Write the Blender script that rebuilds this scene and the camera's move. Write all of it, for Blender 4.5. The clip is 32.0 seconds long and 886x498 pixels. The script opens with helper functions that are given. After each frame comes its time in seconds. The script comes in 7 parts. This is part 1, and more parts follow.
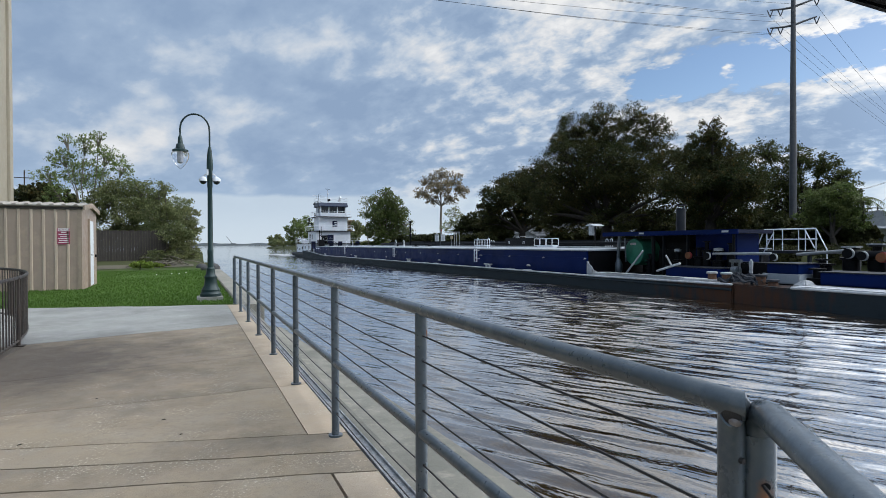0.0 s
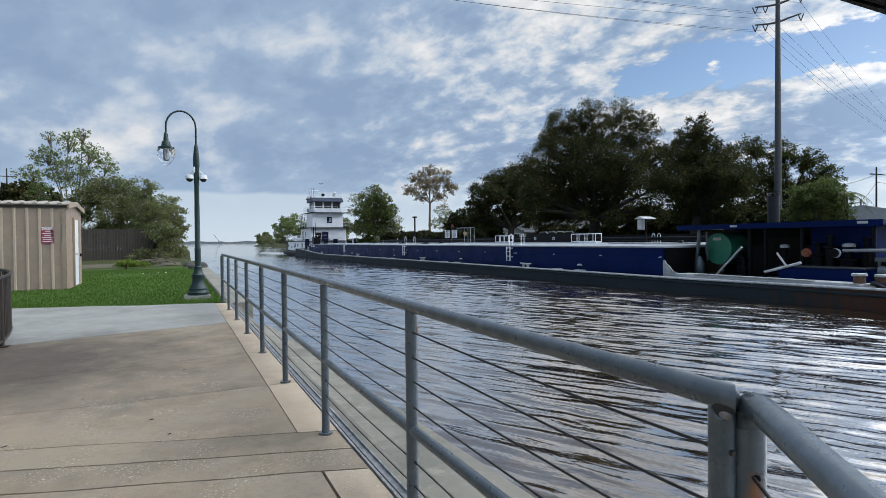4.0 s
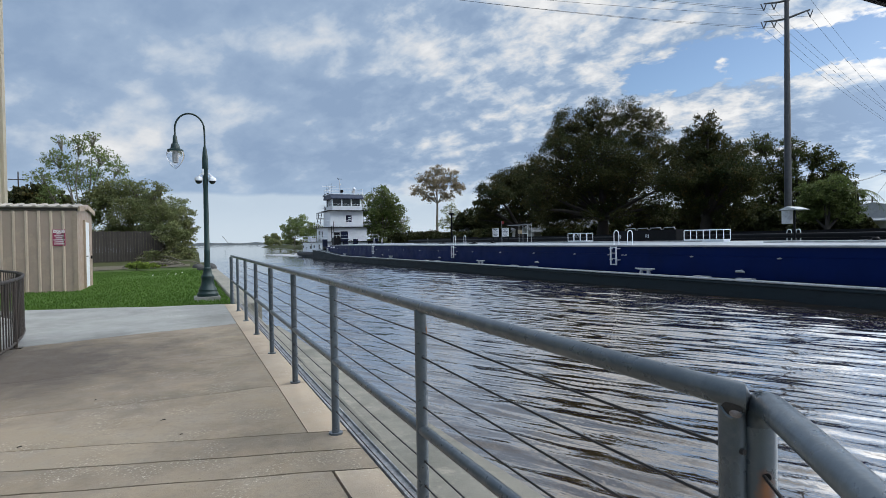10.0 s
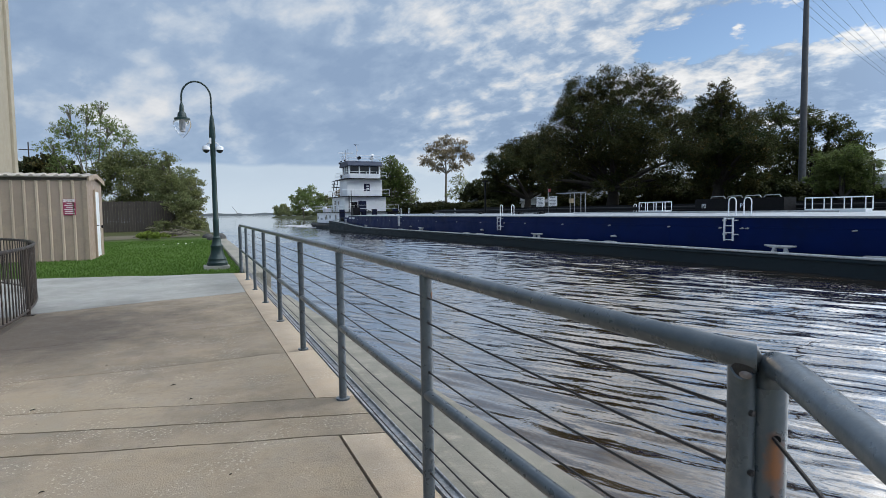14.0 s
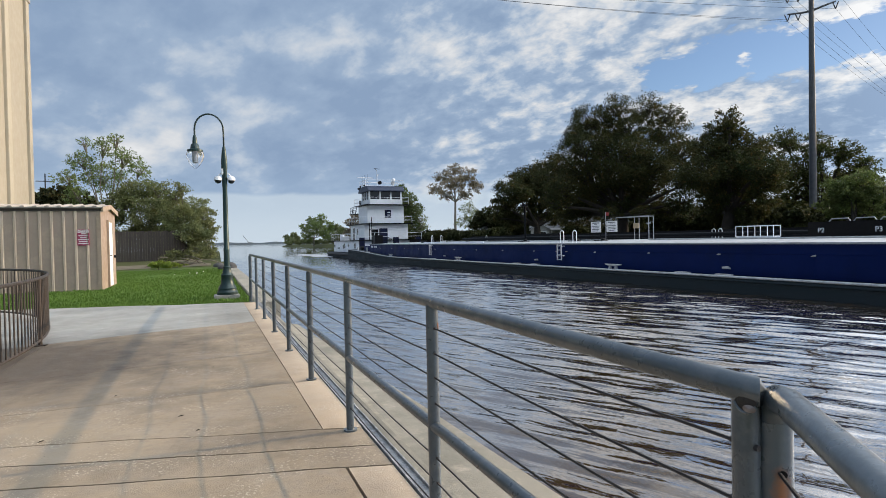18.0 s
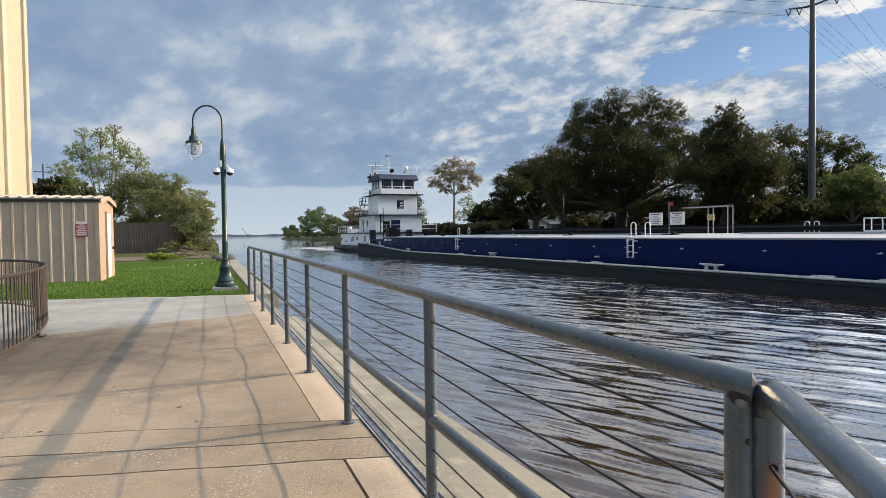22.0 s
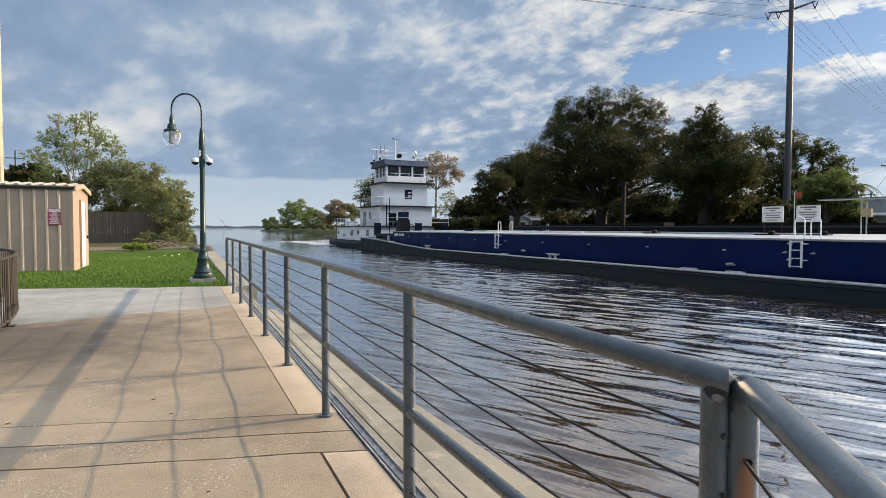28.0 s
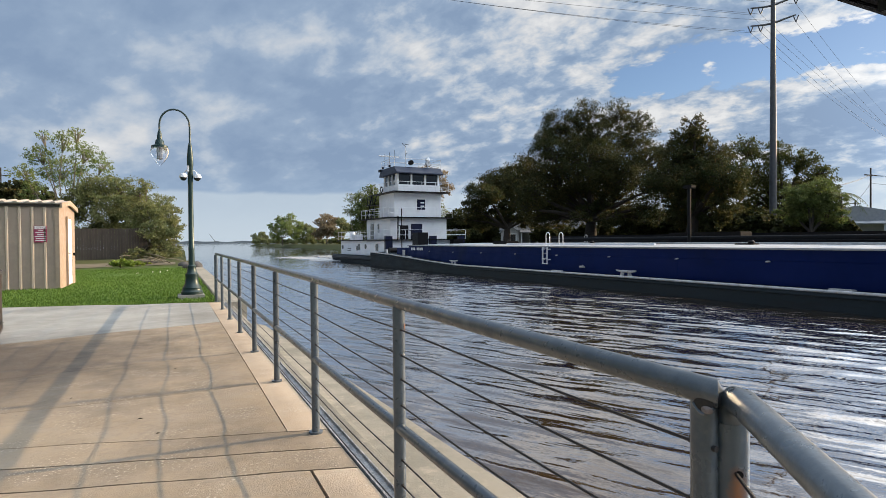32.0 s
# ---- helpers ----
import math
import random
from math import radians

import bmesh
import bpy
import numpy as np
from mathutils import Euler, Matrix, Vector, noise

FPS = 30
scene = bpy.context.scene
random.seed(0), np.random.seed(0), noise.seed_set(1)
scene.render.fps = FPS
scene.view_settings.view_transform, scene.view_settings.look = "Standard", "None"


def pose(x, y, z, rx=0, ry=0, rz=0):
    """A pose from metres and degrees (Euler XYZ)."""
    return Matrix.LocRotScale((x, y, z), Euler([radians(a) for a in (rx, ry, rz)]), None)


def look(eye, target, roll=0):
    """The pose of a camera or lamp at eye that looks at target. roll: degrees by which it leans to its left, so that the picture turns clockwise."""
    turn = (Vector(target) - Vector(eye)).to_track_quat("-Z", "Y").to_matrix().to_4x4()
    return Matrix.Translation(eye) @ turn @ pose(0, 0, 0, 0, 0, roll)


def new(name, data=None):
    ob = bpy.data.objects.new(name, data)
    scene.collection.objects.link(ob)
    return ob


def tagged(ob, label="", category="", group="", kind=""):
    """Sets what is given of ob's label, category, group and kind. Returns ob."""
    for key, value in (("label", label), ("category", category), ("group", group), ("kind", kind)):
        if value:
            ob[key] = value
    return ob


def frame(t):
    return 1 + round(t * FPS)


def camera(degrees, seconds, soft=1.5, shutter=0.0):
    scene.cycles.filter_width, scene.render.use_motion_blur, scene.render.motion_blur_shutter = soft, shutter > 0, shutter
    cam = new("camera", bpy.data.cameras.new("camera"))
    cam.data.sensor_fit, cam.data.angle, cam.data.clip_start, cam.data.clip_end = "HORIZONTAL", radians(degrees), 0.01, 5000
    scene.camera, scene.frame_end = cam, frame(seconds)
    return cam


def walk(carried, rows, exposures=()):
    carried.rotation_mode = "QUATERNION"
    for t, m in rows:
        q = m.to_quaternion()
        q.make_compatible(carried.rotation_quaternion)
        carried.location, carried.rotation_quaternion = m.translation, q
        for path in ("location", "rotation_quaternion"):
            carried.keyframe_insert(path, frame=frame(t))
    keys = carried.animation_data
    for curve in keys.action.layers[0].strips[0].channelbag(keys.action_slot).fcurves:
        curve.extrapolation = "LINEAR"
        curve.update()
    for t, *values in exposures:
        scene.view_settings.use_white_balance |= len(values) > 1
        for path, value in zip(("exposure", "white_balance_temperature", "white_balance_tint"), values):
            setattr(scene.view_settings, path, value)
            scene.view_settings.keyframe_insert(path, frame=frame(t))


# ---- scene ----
cam = camera(74.93, 32.0, soft=0.5)
# seconds, place, turn in degrees: hand-held, almost standing still
PATH = [
    (0, 0.000, 0.000, 1.248, 89.453, 0.244, -23.664),
    (0.5, -0.003, -0.004, 1.245, 88.986, 0.279, -23.697),
    (1, -0.004, 0.000, 1.244, 88.691, 0.279, -23.781),
    (1.5, -0.007, -0.003, 1.244, 88.489, 0.338, -23.903),
    (2, -0.004, -0.000, 1.243, 88.402, 0.350, -24.039),
    (2.5, -0.004, 0.006, 1.239, 88.352, 0.419, -24.194),
    (3, -0.005, -0.004, 1.249, 88.453, 0.444, -24.404),
    (3.5, -0.000, 0.007, 1.245, 88.749, 0.511, -24.602),
    (5.5, 0.000, 0.002, 1.249, 89.934, 0.751, -25.005),
    (6, -0.005, -0.000, 1.251, 89.769, 0.821, -25.065),
    (6.5, -0.003, -0.000, 1.249, 89.526, 0.942, -25.074),
    (7, -0.001, 0.001, 1.248, 89.322, 1.053, -24.968),
    (7.5, 0.004, 0.003, 1.248, 89.265, 1.103, -24.764),
    (8, -0.000, -0.004, 1.251, 89.134, 1.130, -24.538),
    (8.5, -0.005, -0.006, 1.247, 89.019, 1.078, -24.355),
    (9, -0.000, 0.001, 1.244, 88.879, 1.031, -24.216),
    (9.5, -0.001, -0.000, 1.244, 88.942, 0.969, -24.097),
    (10, -0.009, -0.001, 1.247, 89.158, 0.919, -24.003),
    (10.5, -0.004, -0.001, 1.247, 89.326, 1.032, -23.915),
    (11, -0.002, -0.005, 1.246, 89.269, 1.185, -23.652),
    (11.5, 0.002, -0.000, 1.244, 88.869, 1.294, -23.197),
    (12, 0.004, 0.010, 1.242, 88.319, 1.428, -22.607),
    (12.5, -0.005, 0.007, 1.246, 87.658, 1.470, -22.259),
    (13, -0.002, 0.007, 1.238, 87.022, 1.469, -22.366),
    (13.5, 0.017, 0.014, 1.237, 86.597, 1.231, -22.780),
    (14, 0.017, 0.026, 1.220, 86.285, 0.848, -23.131),
    (14.5, 0.027, 0.018, 1.220, 86.286, 0.567, -22.995),
    (16.5, 0.029, 0.013, 1.227, 87.440, 0.579, -21.432),
    (17, 0.025, 0.014, 1.225, 87.940, 0.741, -21.505),
    (17.5, 0.020, 0.003, 1.230, 88.523, 0.956, -21.818),
    (18, 0.026, 0.009, 1.231, 89.059, 1.174, -22.193),
    (18.5, 0.031, 0.008, 1.236, 89.472, 1.235, -22.506),
    (19, 0.028, -0.000, 1.239, 89.674, 1.209, -22.652),
    (19.5, 0.025, 0.006, 1.236, 89.643, 1.134, -22.516),
    (20, 0.025, 0.004, 1.236, 89.524, 1.096, -22.284),
    (20.5, 0.027, 0.003, 1.233, 89.297, 1.070, -22.149),
    (21, 0.024, 0.001, 1.237, 89.048, 1.007, -22.162),
    (21.5, 0.028, 0.004, 1.233, 88.712, 0.948, -22.270),
    (22, 0.026, 0.001, 1.233, 88.392, 0.831, -22.318),
    (22.5, 0.026, 0.008, 1.233, 88.100, 0.668, -22.272),
    (23, 0.024, 0.007, 1.230, 88.023, 0.446, -22.223),
    (23.5, 0.024, -0.001, 1.231, 88.136, 0.166, -22.234),
    (24, 0.027, 0.005, 1.228, 88.365, -0.224, -22.367),
    (24.5, 0.026, 0.007, 1.230, 88.505, -0.577, -22.585),
    (25, 0.025, 0.009, 1.227, 88.428, -0.776, -22.818),
    (25.5, 0.029, 0.009, 1.228, 88.248, -0.788, -22.968),
    (27.5, 0.028, 0.004, 1.228, 88.024, -0.252, -23.707),
    (28, 0.031, 0.011, 1.227, 87.866, -0.126, -24.162),
    (28.5, 0.032, 0.010, 1.229, 87.789, 0.017, -24.626),
    (29, 0.038, 0.015, 1.232, 87.930, 0.202, -24.841),
    (29.5, 0.042, 0.023, 1.224, 88.183, 0.354, -24.927),
    (30, 0.043, 0.026, 1.222, 88.482, 0.471, -24.911),
    (30.5, 0.042, 0.025, 1.225, 88.700, 0.583, -24.999),
    (31, 0.044, 0.027, 1.222, 88.933, 0.628, -25.121),
    (31.5, 0.043, 0.020, 1.226, 89.162, 0.591, -25.194),
    (32, 0.040, 0.014, 1.229, 89.149, 0.502, -25.113),
]
walk(cam, [(t, pose(x, y, z, rx, ry, rz)) for t, x, y, z, rx, ry, rz in PATH],
     exposures=[(0.0, 0.0), (14.0, 0.0), (23.0, -0.13), (32.0, -0.13)])

# ---- light: afternoon sun behind broken cloud ----
SUN_AZ, SUN_EL = 92.0, 15.5          # azimuth clockwise from the railing's line
WATER_Z = -1.08
sun_way = Vector((math.cos(radians(SUN_EL)) * math.sin(radians(SUN_AZ)),
                  math.cos(radians(SUN_EL)) * math.cos(radians(SUN_AZ)), math.sin(radians(SUN_EL))))
sun = new("sun", bpy.data.lights.new("sun", "SUN"))
sun.data.energy, sun.data.angle, sun.data.color = 10.0, radians(0.45), (1.0, 0.72, 0.43)
sun.matrix_world = look(sun_way * 100, (0, 0, 0))


def world_sky():
    w = bpy.data.worlds.new("sky")
    scene.world = w
    w.use_nodes = True
    nt = w.node_tree
    nt.nodes.clear()
    N, L = nt.nodes.new, nt.links.new

    def math_node(op, a, b=None, c=None):
        n = N("ShaderNodeMath")
        n.operation = op
        for i, v in enumerate((a, b, c)):
            if v is None:
                continue
            if isinstance(v, (int, float)):
                n.inputs[i].default_value = v
            else:
                L(v, n.inputs[i])
        return n.outputs[0]

    co = N("ShaderNodeTexCoord").outputs["Generated"]
    sep = N("ShaderNodeSeparateXYZ")
    L(co, sep.inputs[0])
    zc = math_node("ADD", math_node("MAXIMUM", sep.outputs[2], 0.0), 0.40)
    comb = N("ShaderNodeCombineXYZ")
    L(math_node("DIVIDE", sep.outputs[0], zc), comb.inputs[0])
    L(math_node("DIVIDE", sep.outputs[1], zc), comb.inputs[1])

    def noise_tex(scale, detail, rough, turn, stretch, dist=0.0, off=0.0):
        """Cloud noise drawn out along one bearing of the layer."""
        m = N("ShaderNodeMapping")
        m.vector_type = "TEXTURE"
        m.inputs["Rotation"].default_value = (0, 0, radians(turn))
        m.inputs["Scale"].default_value = (stretch, 1, 1)
        m.inputs["Location"].default_value = (off, off * 0.7, off * 0.3)
        L(comb.outputs[0], m.inputs[0])
        n = N("ShaderNodeTexNoise")
        n.inputs["Scale"].default_value, n.inputs["Detail"].default_value = scale, detail
        n.inputs["Roughness"].default_value, n.inputs["Distortion"].default_value = rough, dist
        L(m.outputs[0], n.inputs[0])
        return n.outputs["Fac"]

    def ramp(fac, *stops):
        r = N("ShaderNodeValToRGB")
        els = r.color_ramp.elements
        while len(els) < len(stops):
            els.new(0.5)
        for e, (p, c) in zip(els, stops):
            e.position, e.color = p, (*c, 1)
        L(fac, r.inputs[0])
        return r.outputs[0]

    def span(f, lo, hi, a=0.0, c=1.0, smooth=True):
        r = N("ShaderNodeMapRange")
        if smooth:
            r.interpolation_type = "SMOOTHSTEP"
        r.inputs[1].default_value, r.inputs[2].default_value, r.inputs[3].default_value, r.inputs[4].default_value = lo, hi, a, c
        L(f, r.inputs[0])
        return r.outputs[0]

    def mixc(f, a, c):
        x = N("ShaderNodeMix"); x.data_type = "RGBA"
        L(f, x.inputs[0])
        for k, q in ((6, a), (7, c)):
            if isinstance(q, tuple):
                x.inputs[k].default_value = (*q, 1)
            else:
                L(q, x.inputs[k])
        return x.outputs[2]

    big = noise_tex(2.2, 3, 0.5, -60, 1.2, 0.3, 3.1)
    mid = noise_tex(6.0, 5, 0.52, -70, 1.15, 0.2, 7.7)
    fine = noise_tex(18.0, 6, 0.56, -64, 1.2, 0.2, 1.3)
    wisp = noise_tex(42.0, 4, 0.6, -50, 1.6, 0.4, 4.9)
    deg = 57.29578
    az = math_node("MULTIPLY", math_node("ARCTAN2", sep.outputs[0], sep.outputs[1]), deg)
    el = math_node("MULTIPLY", math_node("ARCSINE", sep.outputs[2]), deg)

    def centred(f, k):
        return math_node("MULTIPLY", math_node("SUBTRACT", f, 0.5), k)

    def plus(*fs):
        out = fs[0]
        for f in fs[1:]:
            out = math_node("ADD", out, f)
        return out

    ragged = plus(centred(mid, 0.9), centred(fine, 1.3), centred(wisp, 0.6))

    def ellipse(a0, wa, e0, we, tilt=0.0):
        da = math_node("SUBTRACT", az, a0)
        de = math_node("SUBTRACT", el, math_node("MULTIPLY_ADD", da, tilt, e0))
        q = math_node("ADD", math_node("POWER", math_node("DIVIDE", math_node("ABSOLUTE", da), wa), 2.0),
                      math_node("POWER", math_node("DIVIDE", math_node("ABSOLUTE", de), we), 2.0))
        return math_node("SQRT", q)

    # a break of blue sky on the sun's side, the rest a rippled layer
    gap = math_node("MINIMUM", ellipse(57, 15, 15.3, 2.3, 0.01), ellipse(46.5, 5.5, 14.6, 1.8, 0.05))
    open_sky = math_node("ADD", gap, math_node("MULTIPLY", ragged, 1.15))
    cover = span(open_sky, 0.74, 1.02)
    sunward = span(az, 12.0, 44.0)
    rip = math_node("MULTIPLY", centred(fine, 1.0), span(az, 2.0, 40.0, 0.16, 0.75))
    rip = math_node("ADD", rip, math_node("MULTIPLY", centred(wisp, 1.0), span(az, 20.0, 48.0, 0.05, 0.34)))
    tone = plus(math_node("MULTIPLY_ADD", centred(mid, 1.0), span(az, 2.0, 40.0, 0.55, 0.95), 0.475), rip, centred(big, 0.55), math_node("MULTIPLY_ADD", sunward, 0.075, -0.03))
    # a heaped bank below the break: bright crest, grey foot
    crest = span(ellipse(60, 18, 12.3, 1.6, 0.06), 0.1, 1.2, 0.16, 0.0)
    foot = span(ellipse(62, 14, 8.6, 1.9, 0.0), 0.2, 1.2, -0.13, 0.0)
    # mostly unseen high sky whitened so that the water reflects more
    thin = math_node("MULTIPLY", span(el, 18.0, 30.0, 0.0, 0.14), span(az, 30.0, 60.0))
    tone = plus(tone, crest, foot, thin)
    cloud = ramp(tone, (0.34, (0.27, 0.375, 0.545)), (0.46, (0.335, 0.445, 0.61)), (0.54, (0.50, 0.585, 0.70)), (0.64, (0.72, 0.745, 0.78)), (0.74, (0.86, 0.87, 0.88)))
    haze = span(el, 1.0, 8.5, 1.0, 0.0)
    cloud = mixc(math_node("MULTIPLY", haze, 0.65), cloud, (0.44, 0.58, 0.75))
    # pale clear strip above the horizon, with an even upper edge
    edge = math_node("ADD", el, plus(centred(mid, 0.8), centred(fine, 0.35)))
    strip = math_node("MULTIPLY", span(edge, 4.35, 4.85, 1.0, 0.0), span(el, 0.0, 4.0, 0.85, 0.62))
    cloud = mixc(strip, cloud, (0.64, 0.735, 0.815))
    # the layer glows sunward and overhead, boosted mostly out of view to brighten water
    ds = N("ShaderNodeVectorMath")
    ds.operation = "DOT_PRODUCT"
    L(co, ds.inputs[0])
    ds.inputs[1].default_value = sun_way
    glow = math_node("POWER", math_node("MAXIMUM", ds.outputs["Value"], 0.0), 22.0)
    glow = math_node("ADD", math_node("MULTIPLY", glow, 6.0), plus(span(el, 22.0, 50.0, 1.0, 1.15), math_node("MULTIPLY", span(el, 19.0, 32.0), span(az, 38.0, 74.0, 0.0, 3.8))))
    sky = N("ShaderNodeTexSky")
    sky.sky_type, sky.sun_disc = "NISHITA", False
    sky.sun_elevation, sky.sun_rotation = radians(SUN_EL), radians(SUN_AZ)
    sky.air_density, sky.dust_density, sky.ozone_density = 1.0, 0.3, 2.5
    b1, b2 = N("ShaderNodeBackground"), N("ShaderNodeBackground")
    hs = N("ShaderNodeHueSaturation")
    hs.inputs["Saturation"].default_value = 0.95
    L(sky.outputs[0], hs.inputs["Color"])
    tint = N("ShaderNodeMix")
    tint.data_type, tint.blend_type = "RGBA", "MULTIPLY"
    tint.inputs[0].default_value = 1.0
    tint.inputs[7].default_value = (0.98, 1.0, 1.10, 1)
    L(hs.outputs[0], tint.inputs[6])
    L(tint.outputs[2], b1.inputs[0])
    b1.inputs[1].default_value = 0.12
    L(cloud, b2.inputs[0])
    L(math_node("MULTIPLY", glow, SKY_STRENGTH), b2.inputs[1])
    mix, out = N("ShaderNodeMixShader"), N("ShaderNodeOutputWorld")
    L(cover, mix.inputs[0])
    L(b1.outputs[0], mix.inputs[1]); L(b2.outputs[0], mix.inputs[2])
    L(mix.outputs[0], out.inputs[0])


SKY_STRENGTH = 1.0
world_sky()


# ---- materials ----
def mat(name, c1, c2=None, rough=0.6, metal=0.0, scale=3.0, bump=0.15, bscale=60.0, stain=None, stain_amt=0.0, stain_scale=0.8,
        vary=0.08, spec=0.5, stretch=(1, 1, 1), island=False, trans=0.0, c3=None):
    m = bpy.data.materials.new(name)
    m.use_nodes = True
    nt = m.node_tree
    N, L = nt.nodes.new, nt.links.new
    b = nt.nodes["Principled BSDF"]
    b.inputs["Metallic"].default_value = metal
    b.inputs["Specular IOR Level"].default_value = spec
    tc = N("ShaderNodeTexCoord")
    oi = N("ShaderNodeObjectInfo")
    add = N("ShaderNodeVectorMath"); add.operation = "MULTIPLY_ADD"
    cr = N("ShaderNodeCombineXYZ")
    L(oi.outputs["Random"], cr.inputs[0]); L(oi.outputs["Random"], cr.inputs[1])
    L(cr.outputs[0], add.inputs[0])
    add.inputs[1].default_value = (37.0, 53.0, 0.0)
    mp = N("ShaderNodeMapping"); mp.inputs["Scale"].default_value = stretch
    L(tc.outputs["Object"], mp.inputs[0])
    L(mp.outputs[0], add.inputs[2])

    def noise_tex(s, d=4, r=0.6):
        n = N("ShaderNodeTexNoise")
        n.inputs["Scale"].default_value, n.inputs["Detail"].default_value, n.inputs["Roughness"].default_value = s, d, r
        L(add.outputs[0], n.inputs[0])
        return n.outputs["Fac"]

    def mixc(f, a, c):
        x = N("ShaderNodeMix"); x.data_type = "RGBA"
        if isinstance(f, float):
            x.inputs[0].default_value = f
        else:
            L(f, x.inputs[0])
        for s, q in ((6, a), (7, c)):
            if isinstance(q, tuple):
                x.inputs[s].default_value = (*q, 1)
            else:
                L(q, x.inputs[s])
        return x.outputs[2]

    def span(f, lo, hi, a=0.0, c=1.0):
        r = N("ShaderNodeMapRange")
        r.inputs[1].default_value, r.inputs[2].default_value, r.inputs[3].default_value, r.inputs[4].default_value = lo, hi, a, c
        L(f, r.inputs[0])
        return r.outputs[0]

    c2 = c2 or tuple(v * 0.75 for v in c1)
    col = mixc(span(noise_tex(scale, 6, 0.65), 0.35, 0.65), c1, c2)
    if c3:
        col = mixc(span(noise_tex(scale * 6.3, 4, 0.7), 0.55, 0.75, 0, 0.8), col, c3)
    if stain:
        col = mixc(span(noise_tex(stain_scale, 7, 0.7), 0.58 - 0.2 * stain_amt, 0.72, 0, min(1.0, stain_amt + 0.35)), col, stain)
    hv = N("ShaderNodeHueSaturation")
    L(col, hv.inputs["Color"])
    rnd = oi.outputs["Random"]
    if island:
        rnd = N("ShaderNodeNewGeometry").outputs["Random Per Island"]
    L(span(rnd, 0, 1, 1 - vary * 2, 1 + vary * 2), hv.inputs["Value"])
    L(hv.outputs[0], b.inputs["Base Color"])
    L(span(noise_tex(scale * 4, 4), 0.3, 0.7, max(0.03, rough - 0.12), min(1.0, rough + 0.12)), b.inputs["Roughness"])
    if bump:
        bp = N("ShaderNodeBump")
        bp.inputs["Strength"].default_value, bp.inputs["Distance"].default_value = bump, 0.02
        L(noise_tex(bscale, 5), bp.inputs["Height"])
        L(bp.outputs[0], b.inputs["Normal"])
    if trans:
        t = N("ShaderNodeBsdfTranslucent"); mx = N("ShaderNodeMixShader")
        mx.inputs[0].default_value = trans
        L(hv.outputs[0], t.inputs[0])
        L(b.outputs[0], mx.inputs[1]); L(t.outputs[0], mx.inputs[2])
        L(mx.outputs[0], nt.nodes["Material Output"].inputs[0])
    return m




def concrete_mat(name, base, warm, dark, pale):
    """Cast concrete: warm mottling, dirt, pale aggregate showing in worn patches, pits."""
    m = mat(name, base, warm, 0.88, scale=1.6, bump=0.3, bscale=110, stain=dark, stain_amt=0.45, stain_scale=0.7, vary=0.02, spec=0.25)
    nt = m.node_tree
    N, L = nt.nodes.new, nt.links.new
    b = nt.nodes["Principled BSDF"]
    col = b.inputs["Base Color"].links[0].from_socket
    tc = N("ShaderNodeTexCoord")

    def level(scale, lo, hi, top, detail=3):
        n, r = N("ShaderNodeTexNoise"), N("ShaderNodeMapRange")
        n.inputs["Scale"].default_value, n.inputs["Detail"].default_value = scale, detail
        L(tc.outputs["Object"], n.inputs[0]); L(n.outputs["Fac"], r.inputs[0])
        r.inputs[1].default_value, r.inputs[2].default_value, r.inputs[4].default_value = lo, hi, top
        return r.outputs[0]

    for f1, f2, c in ((level(60, 0.58, 0.64, 1.0), level(2.6, 0.48, 0.60, 1.0), pale), (level(45, 0.66, 0.72, 0.75), level(1.9, 0.42, 0.6, 1.0), dark),
                      (level(9, 0.5, 0.72, 0.55, 6), level(0.9, 0.3, 0.55, 1.0), warm), (level(1.3, 0.46, 0.70, 0.55, 9), level(0.45, 0.36, 0.56, 1.0, 5), dark), (level(22, 0.50, 0.66, 0.22, 6), level(0.4, 0.42, 0.56, 1.0, 5), dark), (level(3.2, 0.50, 0.70, 0.45, 8), level(0.35, 0.40, 0.55, 1.0), warm), (level(0.75, 0.44, 0.62, 0.5, 7), level(5.0, 0.25, 0.6, 1.0, 8), dark)):
        k, x = N("ShaderNodeMath"), N("ShaderNodeMix")
        k.operation = "MULTIPLY"
        x.data_type = "RGBA"
        L(f1, k.inputs[0]); L(f2, k.inputs[1]); L(k.outputs[0], x.inputs[0])
        L(col, x.inputs[6]); x.inputs[7].default_value = (*c, 1)
        col = x.outputs[2]
    # a damp grimy patch beside the planter
    d, nz, sm, rg, x = N("ShaderNodeVectorMath"), N("ShaderNodeTexNoise"), N("ShaderNodeMath"), N("ShaderNodeMapRange"), N("ShaderNodeMix")
    d.operation, sm.operation, x.data_type = "DISTANCE", "MULTIPLY_ADD", "RGBA"
    L(tc.outputs["Object"], d.inputs[0])
    d.inputs[1].default_value = (-2.1, 7.3, 0)
    L(tc.outputs["Object"], nz.inputs[0])
    nz.inputs["Scale"].default_value, nz.inputs["Detail"].default_value, nz.inputs["Roughness"].default_value = 2.2, 8, 0.7
    L(nz.outputs["Fac"], sm.inputs[0]); sm.inputs[1].default_value = 2.4
    L(d.outputs["Value"], sm.inputs[2]); L(sm.outputs[0], rg.inputs[0])
    rg.inputs[1].default_value, rg.inputs[2].default_value, rg.inputs[3].default_value, rg.inputs[4].default_value = 2.3, 4.0, 0.85, 0.0
    L(rg.outputs[0], x.inputs[0]); L(col, x.inputs[6])
    x.inputs[7].default_value = (dark[0] * 0.55, dark[1] * 0.55, dark[2] * 0.6, 1)
    L(x.outputs[2], b.inputs["Base Color"])
    return m


